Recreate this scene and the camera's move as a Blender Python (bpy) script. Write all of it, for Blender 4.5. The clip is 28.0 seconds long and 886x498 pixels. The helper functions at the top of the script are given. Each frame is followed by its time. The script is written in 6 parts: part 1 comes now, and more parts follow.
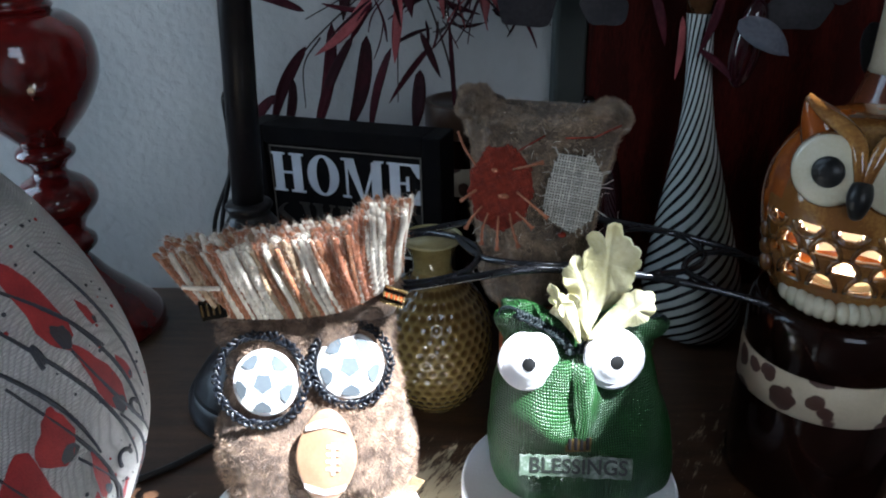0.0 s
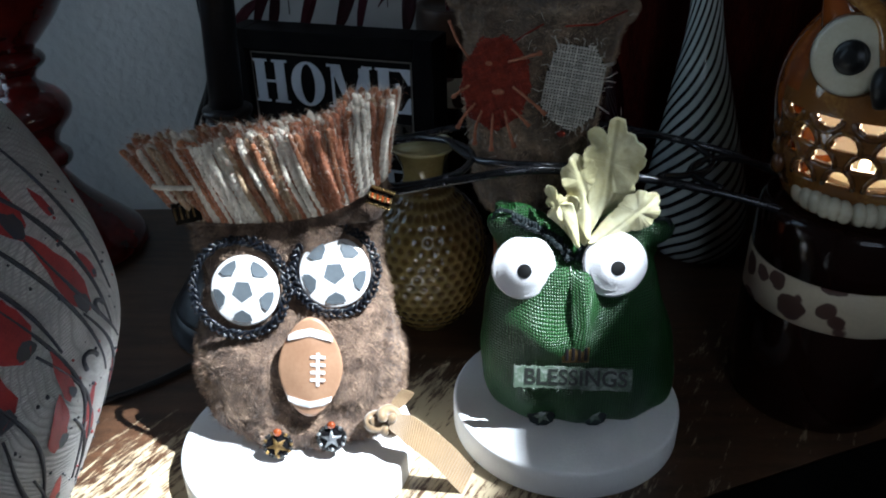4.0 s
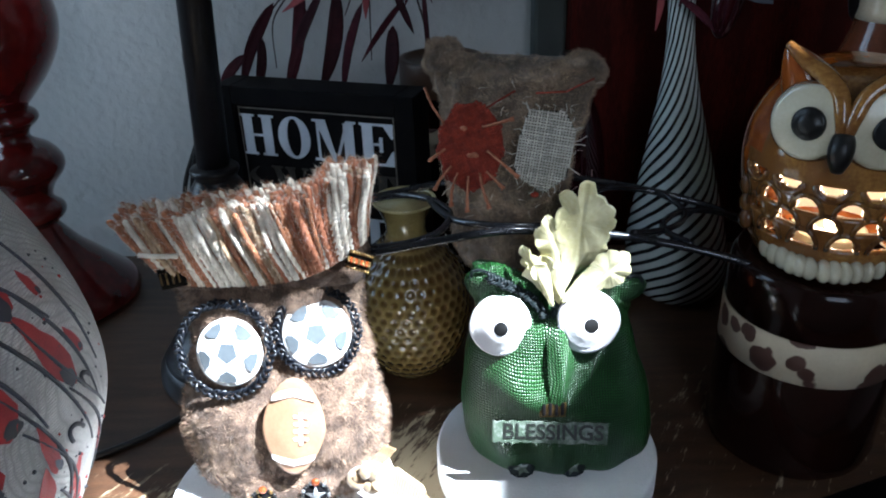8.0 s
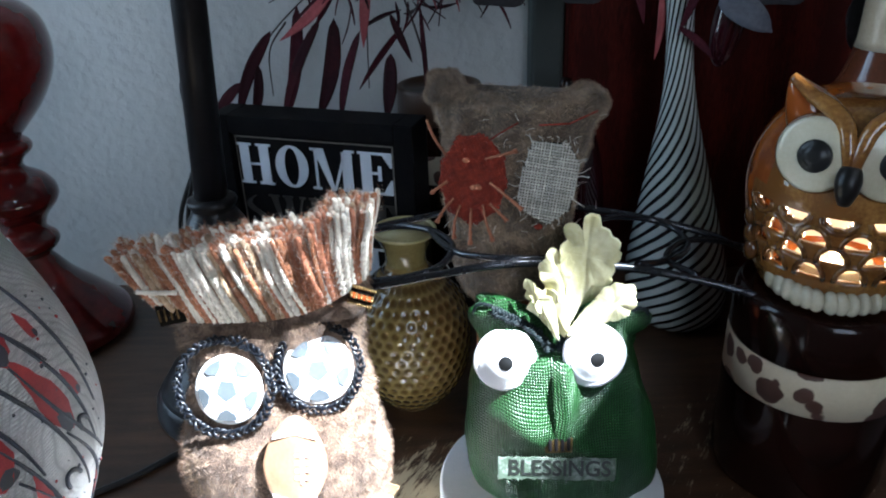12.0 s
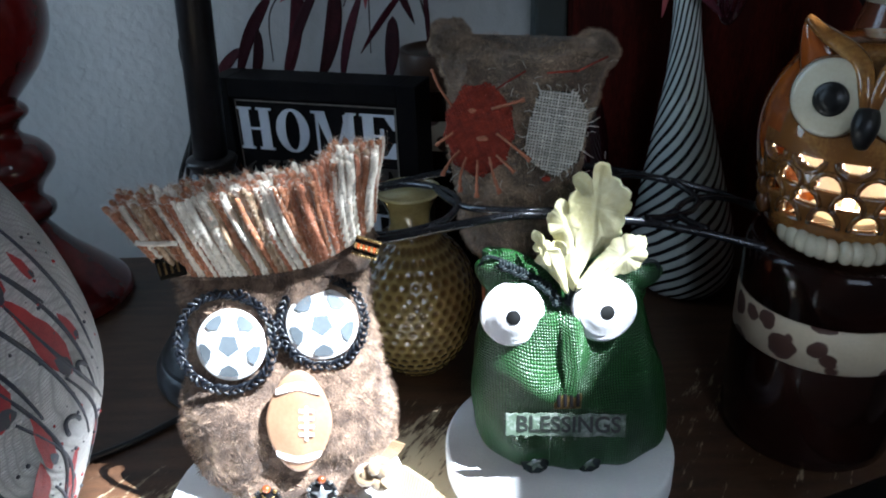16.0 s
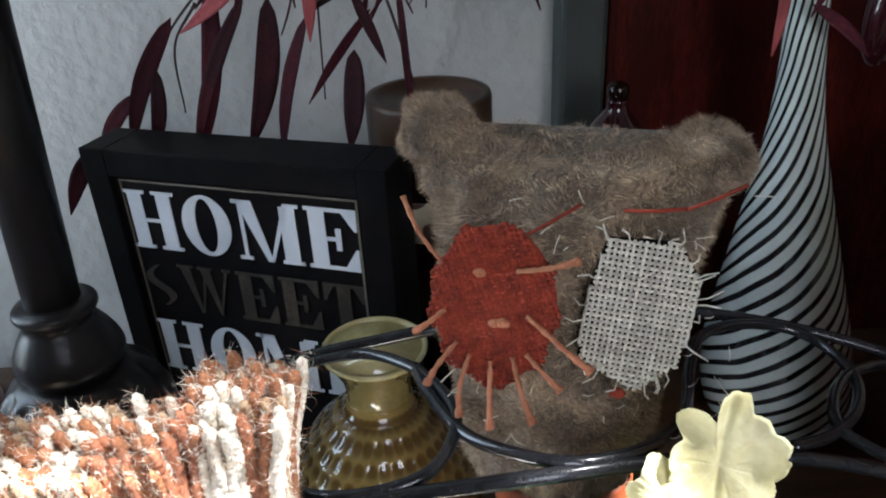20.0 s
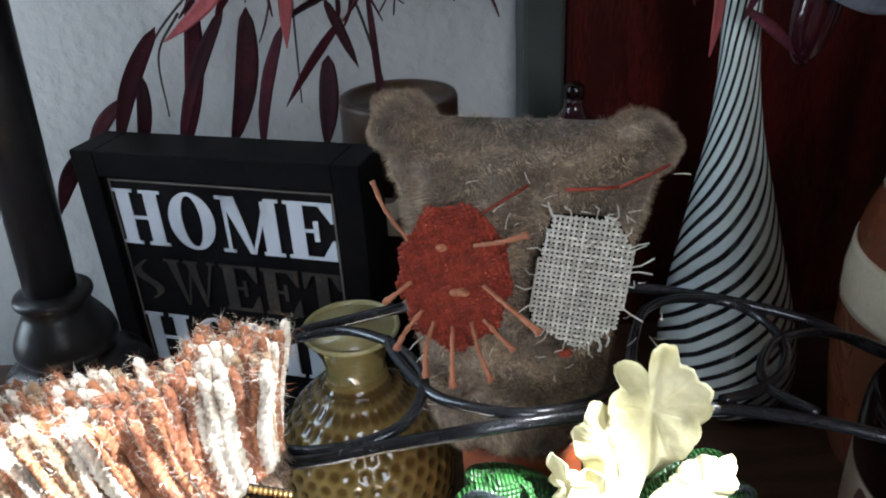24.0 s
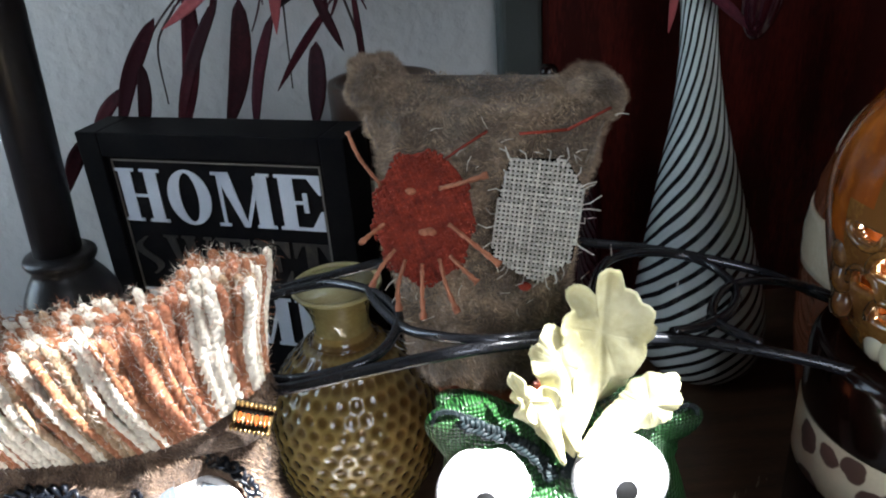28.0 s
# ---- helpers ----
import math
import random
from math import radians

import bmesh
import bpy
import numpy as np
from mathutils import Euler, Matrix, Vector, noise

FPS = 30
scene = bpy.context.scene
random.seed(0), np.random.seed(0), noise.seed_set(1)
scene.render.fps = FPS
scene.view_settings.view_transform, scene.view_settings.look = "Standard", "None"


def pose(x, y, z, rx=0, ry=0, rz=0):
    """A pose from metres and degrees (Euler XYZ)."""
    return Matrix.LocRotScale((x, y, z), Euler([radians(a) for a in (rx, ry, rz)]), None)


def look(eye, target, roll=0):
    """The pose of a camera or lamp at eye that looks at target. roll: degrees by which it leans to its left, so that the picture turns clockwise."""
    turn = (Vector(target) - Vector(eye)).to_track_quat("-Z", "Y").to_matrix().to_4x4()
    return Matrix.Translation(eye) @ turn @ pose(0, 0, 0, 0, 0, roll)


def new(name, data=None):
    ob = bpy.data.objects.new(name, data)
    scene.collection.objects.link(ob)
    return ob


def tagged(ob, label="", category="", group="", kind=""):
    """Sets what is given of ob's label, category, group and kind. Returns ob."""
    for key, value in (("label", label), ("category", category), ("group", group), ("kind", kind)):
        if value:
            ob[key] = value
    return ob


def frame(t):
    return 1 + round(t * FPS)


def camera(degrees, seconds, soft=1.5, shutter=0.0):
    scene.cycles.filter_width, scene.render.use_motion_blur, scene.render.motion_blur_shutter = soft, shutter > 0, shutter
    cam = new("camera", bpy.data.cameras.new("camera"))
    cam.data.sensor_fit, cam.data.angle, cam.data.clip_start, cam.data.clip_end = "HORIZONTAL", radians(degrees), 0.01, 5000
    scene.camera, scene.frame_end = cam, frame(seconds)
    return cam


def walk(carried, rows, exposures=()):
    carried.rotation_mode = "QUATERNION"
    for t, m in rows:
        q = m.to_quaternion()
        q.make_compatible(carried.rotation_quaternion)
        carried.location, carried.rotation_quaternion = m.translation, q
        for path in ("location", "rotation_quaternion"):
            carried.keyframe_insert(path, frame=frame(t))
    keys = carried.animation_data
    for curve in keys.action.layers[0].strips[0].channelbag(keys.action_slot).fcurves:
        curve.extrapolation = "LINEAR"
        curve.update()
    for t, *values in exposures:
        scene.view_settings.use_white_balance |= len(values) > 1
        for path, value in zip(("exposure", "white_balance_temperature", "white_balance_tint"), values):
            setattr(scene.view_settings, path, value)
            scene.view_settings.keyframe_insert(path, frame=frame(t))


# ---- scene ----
cam = camera(60.00, 28.0, 2.0)
PATH = [
    (0, look((0.01267, 0.00431, 0.30287), (-0.01652, 0.91198, -0.11580), -1.25)),
    (0.5, look((0.01330, 0.00453, 0.30232), (-0.01259, 0.91268, -0.11553), -1.28)),
    (1, look((0.01642, 0.01067, 0.28771), (-0.01496, 0.91375, -0.14062), -0.79)),
    (1.5, look((0.02096, -0.00472, 0.22769), (-0.02128, 0.88315, -0.23046), 1.02)),
    (2, look((0.02138, -0.00781, 0.21745), (-0.01039, 0.84774, -0.29928), 2.23)),
    (2.5, look((0.01682, -0.00379, 0.22656), (-0.00466, 0.83748, -0.31362), 2.09)),
    (3, look((0.01863, 0.00805, 0.24409), (-0.01697, 0.85423, -0.28762), 0.39)),
    (3.5, look((0.01348, 0.01739, 0.26866), (-0.01193, 0.89359, -0.21262), -0.72)),
    (5.5, look((0.02345, 0.01107, 0.27885), (-0.01808, 0.88113, -0.21233), -2.68)),
    (6, look((0.02135, 0.00952, 0.28095), (-0.01241, 0.88179, -0.20691), -2.32)),
    (6.5, look((0.02328, 0.01019, 0.28258), (-0.00889, 0.88695, -0.19726), -2.28)),
    (7, look((0.02309, 0.01084, 0.28688), (-0.00077, 0.89265, -0.18412), -2.01)),
    (7.5, look((0.02623, 0.01367, 0.29211), (-0.00041, 0.89834, -0.17334), -2.15)),
    (8, look((0.02639, 0.01657, 0.29598), (-0.00079, 0.90354, -0.16505), -2.15)),
    (8.5, look((0.02536, 0.01755, 0.29679), (0.00095, 0.90663, -0.16031), -2.10)),
    (9, look((0.02242, 0.01798, 0.29512), (0.00441, 0.91031, -0.15592), -1.97)),
    (9.5, look((0.02106, 0.01886, 0.29434), (0.00517, 0.91299, -0.15319), -2.04)),
    (10, look((0.02046, 0.01985, 0.29553), (0.00481, 0.91357, -0.15281), -2.14)),
    (10.5, look((0.02094, 0.02024, 0.29604), (0.00434, 0.91475, -0.15070), -2.30)),
    (11, look((0.02025, 0.02032, 0.29575), (0.00635, 0.91724, -0.14621), -2.16)),
    (11.5, look((0.02011, 0.02149, 0.29776), (0.00720, 0.91924, -0.14255), -2.08)),
    (12, look((0.02071, 0.02406, 0.30063), (0.00615, 0.92147, -0.14033), -2.14)),
    (12.5, look((0.01901, 0.02574, 0.30113), (0.00887, 0.92374, -0.13876), -1.90)),
    (13, look((0.01600, 0.02375, 0.28746), (0.01318, 0.92709, -0.14146), -1.45)),
    (13.5, look((0.01283, 0.02082, 0.27302), (0.01560, 0.91407, -0.17653), -0.82)),
    (15.5, look((0.01605, 0.01975, 0.27423), (0.00565, 0.91091, -0.17934), -1.77)),
    (16, look((0.01632, 0.02226, 0.27955), (0.00405, 0.91709, -0.16669), -2.26)),
    (16.5, look((0.01665, 0.02589, 0.28763), (0.00307, 0.92553, -0.14878), -2.68)),
    (17, look((0.01680, 0.02901, 0.29485), (0.00360, 0.93452, -0.12925), -2.90)),
    (17.5, look((0.01842, 0.03151, 0.29995), (0.00286, 0.93629, -0.12565), -3.04)),
    (18, look((0.02182, 0.03691, 0.30431), (0.02553, 0.94098, -0.12305), -2.60)),
    (18.5, look((0.02426, 0.08361, 0.31478), (0.03343, 0.99688, -0.09247), -2.68)),
    (19, look((0.02116, 0.15099, 0.30838), (0.01153, 1.07168, -0.08180), -2.79)),
    (19.5, look((0.01448, 0.19104, 0.28669), (0.02190, 1.10929, -0.10923), -1.50)),
    (20, look((0.02061, 0.20357, 0.27337), (0.01076, 1.08459, -0.19961), -2.95)),
    (20.5, look((0.02491, 0.20318, 0.26563), (0.00859, 1.06512, -0.24112), -3.43)),
    (21, look((0.02454, 0.19693, 0.25877), (0.02052, 1.08028, -0.20992), -2.88)),
    (21.5, look((0.02626, 0.18896, 0.27201), (0.02301, 1.06099, -0.21743), -3.19)),
    (23.5, look((0.02558, 0.17687, 0.27542), (0.03266, 1.06254, -0.18885), -3.61)),
    (24, look((0.02428, 0.17780, 0.27761), (0.04162, 1.06278, -0.18770), -3.12)),
    (24.5, look((0.02415, 0.17799, 0.27990), (0.04430, 1.06341, -0.18445), -3.22)),
    (25, look((0.02409, 0.17845, 0.28112), (0.04594, 1.06511, -0.18079), -3.18)),
    (25.5, look((0.02388, 0.17864, 0.28297), (0.04739, 1.06473, -0.17996), -3.22)),
    (26, look((0.02499, 0.16254, 0.29181), (0.02590, 1.04693, -0.17494), -3.66)),
    (26.5, look((0.02478, 0.16025, 0.29325), (0.03056, 1.05111, -0.16099), -3.68)),
    (27, look((0.02780, 0.15914, 0.29230), (0.02572, 1.04507, -0.17151), -4.22)),
    (27.5, look((0.02459, 0.14864, 0.28435), (0.01543, 1.05112, -0.14629), -3.96)),
    (28, look((0.03305, 0.14698, 0.26694), (0.04619, 1.04266, -0.17756), -4.07)),
]
walk(cam, PATH, [(0, 3.07, 5700, 7), (0.8, 3.16, 5750, 9), (1.3, 2.41, 5700, 7), (2, 1.19, 5700, 5), (3, 1.26, 5700, 5), (3.5, 1.88, 5650, 5), (5.5, 1.89, 5600, 6), (6.5, 2.12, 5600, 6), (8, 2.99, 5550, 6), (10, 3.21, 5550, 6), (12.5, 3.34, 5550, 6), (13.5, 3.01, 5550, 6), (15.5, 2.73, 5550, 6), (16.5, 3.22, 5550, 6), (17.5, 3.45, 5550, 6), (18.5, 3.84, 6100, 9), (20, 4.09, 6300, 10), (24, 4.09, 6150, 9), (27, 4.08, 6150, 9), (28, 3.79, 6150, 9)])

# ---------------------------------------------------------------- light
SUN_DIR = Vector((0.54, -0.13, 0.83)).normalized()
world = bpy.data.worlds.new("world")
scene.world = world
world.use_nodes = True
wn = world.node_tree
sky = wn.nodes.new("ShaderNodeTexSky")
sky.sky_type = "NISHITA"
sky.sun_disc = False
sky.sun_elevation = math.asin(SUN_DIR.z)
sky.sun_rotation = math.atan2(SUN_DIR.x, SUN_DIR.y)
wn.links.new(sky.outputs[0], wn.nodes["Background"].inputs[0])
wn.nodes["Background"].inputs[1].default_value = 0.05

sun = new("sun", bpy.data.lights.new("sun", "SUN"))
sun.data.energy = 5.0
sun.data.angle = radians(0.5)
sun.data.color = (1.0, 0.985, 0.965)
sun.matrix_world = look(SUN_DIR * 3.0, (0, 0, 0))

# Added soft lamp in an unseen side opening; brightens the wall's left.
side_light = new("fill_light", bpy.data.lights.new("fill_light", "AREA"))
side_light.data.shape = "RECTANGLE"
side_light.data.size, side_light.data.size_y = 0.28, 0.80
side_light.data.energy = 0.24
side_light.data.color = (0.76, 0.90, 1.0)
side_light.matrix_world = look((-0.628, 0.45, 0.50), (0.0, 0.45, 0.50))

# Added fill lamp behind the camera; it brightens the fronts of things.
front_light = new("fill_light", bpy.data.lights.new("fill_light", "AREA"))
front_light.data.shape = "RECTANGLE"
front_light.data.size, front_light.data.size_y = 0.44, 0.66
front_light.data.energy = 0.25
front_light.data.color = (1.0, 0.95, 0.92)
front_light.matrix_world = look((0.205, -0.692, 0.60), (0.205, 0.0, 0.60))

# ---------------------------------------------------------------- materials
def material(name, colour, rough=0.6, metal=0.0, second=None, scale=60.0, amount=0.5, fine=600.0, bump=0.2,
             depth=0.0006, coat=0.0, sheen=0.0, stretch=(1, 1, 1), spec=0.5, hue=0.0, trans=0.0):
    """A surface with stains at one scale, grain at another, and a fine relief."""
    m = bpy.data.materials.new(name)
    m.use_nodes = True
    nt = m.node_tree
    b = nt.nodes["Principled BSDF"]
    tc = nt.nodes.new("ShaderNodeTexCoord")
    mp = nt.nodes.new("ShaderNodeMapping")
    mp.inputs["Scale"].default_value = stretch
    nt.links.new(tc.outputs["Object"], mp.inputs[0])
    n1 = nt.nodes.new("ShaderNodeTexNoise")
    n1.inputs["Scale"].default_value, n1.inputs["Detail"].default_value = scale, 4
    n2 = nt.nodes.new("ShaderNodeTexNoise")
    n2.inputs["Scale"].default_value, n2.inputs["Detail"].default_value = fine, 3
    for n in (n1, n2):
        nt.links.new(mp.outputs[0], n.inputs["Vector"])
    mix = nt.nodes.new("ShaderNodeMix")
    mix.data_type = "RGBA"
    c2 = second or tuple(c * 0.6 for c in colour)
    mix.inputs["A"].default_value, mix.inputs["B"].default_value = (*colour, 1), (*c2, 1)
    add = nt.nodes.new("ShaderNodeMath")
    add.operation = "MULTIPLY_ADD"
    nt.links.new(n2.outputs[0], add.inputs[0])
    add.inputs[1].default_value = 0.5
    nt.links.new(n1.outputs[0], add.inputs[2])
    ramp = nt.nodes.new("ShaderNodeMapRange")
    ramp.inputs["From Min"].default_value, ramp.inputs["From Max"].default_value = 0.5, 1.0
    ramp.inputs["To Max"].default_value = amount * 2
    nt.links.new(add.outputs[0], ramp.inputs[0])
    nt.links.new(ramp.outputs[0], mix.inputs["Factor"])
    nt.links.new(mix.outputs["Result"], b.inputs["Base Color"])
    b.inputs["Roughness"].default_value = rough
    b.inputs["Metallic"].default_value = metal
    b.inputs["Specular IOR Level"].default_value = spec
    b.inputs["Coat Weight"].default_value = coat
    b.inputs["Coat Roughness"].default_value = 0.05
    b.inputs["Sheen Weight"].default_value = sheen
    b.inputs["Sheen Roughness"].default_value = 0.6
    b.inputs["Transmission Weight"].default_value = trans
    if bump:
        bp = nt.nodes.new("ShaderNodeBump")
        bp.inputs["Strength"].default_value, bp.inputs["Distance"].default_value = bump, depth
        nt.links.new(n2.outputs[0], bp.inputs["Height"])
        nt.links.new(bp.outputs[0], b.inputs["Normal"])
    if hue:
        # each piece its own shade
        oi = nt.nodes.new("ShaderNodeObjectInfo")
        hs = nt.nodes.new("ShaderNodeHueSaturation")
        mr = nt.nodes.new("ShaderNodeMapRange")
        mr.inputs["To Min"].default_value, mr.inputs["To Max"].default_value = 1 - hue, 1 + hue
        nt.links.new(oi.outputs["Random"], mr.inputs[0])
        nt.links.new(mr.outputs[0], hs.inputs["Value"])
        nt.links.new(mix.outputs["Result"], hs.inputs["Color"])
        nt.links.new(hs.outputs[0], b.inputs["Base Color"])
    return m


def wood_table():
    """Weathered boards: pale worn grain over a dark stain, streaks along the board."""
    m = material("rustic_wood", (0.092, 0.044, 0.021), 0.42, second=(0.034, 0.016, 0.008), scale=20, fine=300, amount=0.6,
                 bump=0.3, stretch=(1, 6, 1), coat=0.15)
    nt = m.node_tree
    b = nt.nodes["Principled BSDF"]
    tc = nt.nodes.new("ShaderNodeTexCoord")
    turn = nt.nodes.new("ShaderNodeMapping")
    turn.inputs["Rotation"].default_value = (0, 0, radians(-60))
    nt.links.new(tc.outputs["Object"], turn.inputs[0])
    mp = nt.nodes.new("ShaderNodeMapping")
    mp.inputs["Scale"].default_value = (1.0, 5.5, 1.0)
    nt.links.new(turn.outputs[0], mp.inputs[0])
    n = nt.nodes.new("ShaderNodeTexNoise")
    n.inputs["Scale"].default_value, n.inputs["Detail"].default_value, n.inputs["Roughness"].default_value = 62, 6, 0.68
    nt.links.new(mp.outputs[0], n.inputs["Vector"])
    big = nt.nodes.new("ShaderNodeTexNoise")
    big.inputs["Scale"].default_value = 7
    nt.links.new(tc.outputs["Object"], big.inputs["Vector"])
    sm = nt.nodes.new("ShaderNodeMath")
    sm.operation = "MULTIPLY_ADD"
    nt.links.new(big.outputs[0], sm.inputs[0])
    sm.inputs[1].default_value = 0.55
    nt.links.new(n.outputs[0], sm.inputs[2])
    sx = nt.nodes.new("ShaderNodeSeparateXYZ")
    nt.links.new(tc.outputs["Object"], sx.inputs[0])
    # fewer pale flecks towards +x
    less = nt.nodes.new("ShaderNodeMapRange")
    less.inputs["From Min"].default_value, less.inputs["From Max"].default_value, less.inputs["To Max"].default_value = 0.0, 0.12, 0.19
    nt.links.new(sx.outputs[0], less.inputs[0])
    worn = nt.nodes.new("ShaderNodeMath")
    worn.operation = "SUBTRACT"
    nt.links.new(sm.outputs[0], worn.inputs[0])
    nt.links.new(less.outputs[0], worn.inputs[1])
    # most pale flecks along the front edge, fewer towards the wall
    deep = nt.nodes.new("ShaderNodeMath")
    deep.operation = "MULTIPLY_ADD"
    deep.inputs[1].default_value = -0.348
    nt.links.new(sx.outputs[0], deep.inputs[0])
    nt.links.new(sx.outputs[1], deep.inputs[2])
    kept = nt.nodes.new("ShaderNodeMapRange")
    kept.inputs["From Min"].default_value, kept.inputs["From Max"].default_value, kept.inputs["To Max"].default_value = -0.060, 0.010, 0.24
    nt.links.new(deep.outputs[0], kept.inputs[0])
    front = nt.nodes.new("ShaderNodeMath")
    front.operation = "SUBTRACT"
    nt.links.new(worn.outputs[0], front.inputs[0])
    nt.links.new(kept.outputs[0], front.inputs[1])
    worn = front
    r = nt.nodes.new("ShaderNodeMapRange")
    r.inputs["From Min"].default_value, r.inputs["From Max"].default_value = 0.70, 0.80
    nt.links.new(worn.outputs[0], r.inputs[0])
    mix = nt.nodes.new("ShaderNodeMix")
    mix.data_type = "RGBA"
    src = b.inputs["Base Color"].links[0].from_socket
    nt.links.new(src, mix.inputs["A"])
    mix.inputs["B"].default_value = (0.42, 0.345, 0.225, 1)
    nt.links.new(r.outputs[0], mix.inputs["Factor"])
    nt.links.new(mix.outputs["Result"], b.inputs["Base Color"])
    return m


def striped_glass():
    """Opaque white glass with dark threads wound round it (the UV's v holds the wind)."""
    m = material("striped_glass", (0.60, 0.65, 0.61), 0.08, second=(0.48, 0.53, 0.51), scale=25, amount=0.5, bump=0.05, coat=0.5)
    nt = m.node_tree
    b = nt.nodes["Principled BSDF"]
    uv = nt.nodes.new("ShaderNodeUVMap")
    sp = nt.nodes.new("ShaderNodeSeparateXYZ")
    nt.links.new(uv.outputs[0], sp.inputs[0])
    ad = nt.nodes.new("ShaderNodeMath")
    ad.operation = "SUBTRACT"
    nt.links.new(sp.outputs[0], ad.inputs[0])
    nt.links.new(sp.outputs[1], ad.inputs[1])
    ml = nt.nodes.new("ShaderNodeMath")
    ml.operation = "MULTIPLY"
    ml.inputs[1].default_value = 17
    nt.links.new(ad.outputs[0], ml.inputs[0])
    no = nt.nodes.new("ShaderNodeTexNoise")
    no.inputs["Scale"].default_value = 30
    tc = nt.nodes.new("ShaderNodeTexCoord")
    nt.links.new(tc.outputs["Object"], no.inputs["Vector"])
    wob = nt.nodes.new("ShaderNodeMath")
    wob.operation = "MULTIPLY_ADD"
    nt.links.new(no.outputs[0], wob.inputs[0])
    wob.inputs[1].default_value = 0.5
    nt.links.new(ml.outputs[0], wob.inputs[2])
    fr = nt.nodes.new("ShaderNodeMath")
    fr.operation = "FRACT"
    nt.links.new(wob.outputs[0], fr.inputs[0])
    pp = nt.nodes.new("ShaderNodeMath")
    pp.operation = "PINGPONG"
    pp.inputs[1].default_value = 0.5
    nt.links.new(fr.outputs[0], pp.inputs[0])
    r = nt.nodes.new("ShaderNodeMapRange")
    r.inputs["From Min"].default_value, r.inputs["From Max"].default_value = 0.165, 0.215
    nt.links.new(pp.outputs[0], r.inputs[0])
    mix = nt.nodes.new("ShaderNodeMix")
    mix.data_type = "RGBA"
    src = b.inputs["Base Color"].links[0].from_socket
    mix.inputs["A"].default_value = (0.012, 0.012, 0.014, 1)
    nt.links.new(src, mix.inputs["B"])
    nt.links.new(r.outputs[0], mix.inputs["Factor"])
    nt.links.new(mix.outputs["Result"], b.inputs["Base Color"])
    return m


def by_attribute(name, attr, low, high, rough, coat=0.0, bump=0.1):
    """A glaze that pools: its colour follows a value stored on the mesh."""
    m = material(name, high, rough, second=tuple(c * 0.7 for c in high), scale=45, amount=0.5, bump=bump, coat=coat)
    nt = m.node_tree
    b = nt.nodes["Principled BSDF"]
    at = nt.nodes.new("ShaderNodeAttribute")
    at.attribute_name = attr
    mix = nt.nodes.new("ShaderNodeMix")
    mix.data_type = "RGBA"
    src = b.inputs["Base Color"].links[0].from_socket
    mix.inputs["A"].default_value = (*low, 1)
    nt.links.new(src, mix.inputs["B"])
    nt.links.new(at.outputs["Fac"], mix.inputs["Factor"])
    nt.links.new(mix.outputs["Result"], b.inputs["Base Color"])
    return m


def cow_print(name, ground, spot):
    """Cream band with brown blotches."""
    m = material(name, ground, 0.5, second=tuple(c * 0.85 for c in ground), scale=80, bump=0.05)
    nt = m.node_tree
    b = nt.nodes["Principled BSDF"]
    tc = nt.nodes.new("ShaderNodeTexCoord")
    v = nt.nodes.new("ShaderNodeTexVoronoi")
    v.inputs["Scale"].default_value = 62
    v.inputs["Randomness"].default_value = 1.0
    nt.links.new(tc.outputs["Object"], v.inputs["Vector"])
    n = nt.nodes.new("ShaderNodeTexNoise")
    n.inputs["Scale"].default_value = 90
    nt.links.new(tc.outputs["Object"], n.inputs["Vector"])
    ad = nt.nodes.new("ShaderNodeMath")
    ad.operation = "MULTIPLY_ADD"
    nt.links.new(n.outputs[0], ad.inputs[0])
    ad.inputs[1].default_value = 0.35
    nt.links.new(v.outputs["Distance"], ad.inputs[2])
    r = nt.nodes.new("ShaderNodeMapRange")
    r.inputs["From Min"].default_value, r.inputs["From Max"].default_value = 0.60, 0.63
    nt.links.new(ad.outputs[0], r.inputs[0])
    mix = nt.nodes.new("ShaderNodeMix")
    mix.data_type = "RGBA"
    src = b.inputs["Base Color"].links[0].from_socket
    mix.inputs["A"].default_value = (*spot, 1)
    nt.links.new(src, mix.inputs["B"])
    nt.links.new(r.outputs[0], mix.inputs["Factor"])
    nt.links.new(mix.outputs["Result"], b.inputs["Base Color"])
    return m


def glow(name, colour, strength):
    m = bpy.data.materials.new(name)
    m.use_nodes = True
    b = m.node_tree.nodes["Principled BSDF"]
    b.inputs["Base Color"].default_value = (*colour, 1)
    b.inputs["Emission Color"].default_value = (*colour, 1)
    b.inputs["Emission Strength"].default_value = strength
    return m


def glass():
    m = bpy.data.materials.new("window_glass")
    m.use_nodes = True
    b = m.node_tree.nodes["Principled BSDF"]
    b.inputs["Transmission Weight"].default_value = 1.0
    b.inputs["Roughness"].default_value = 0.0
    return m


def sheer(cover):
    """A part-clear sheet for the unseen sun mask; it lets part of the light through."""
    m = bpy.data.materials.new("sheer_mask")
    m.use_nodes = True
    nt = m.node_tree
    b = nt.nodes["Principled BSDF"]
    b.inputs["Base Color"].default_value = (0.7, 0.68, 0.62, 1)
    b.inputs["Roughness"].default_value = 0.9
    b.inputs["Alpha"].default_value = cover
    return m


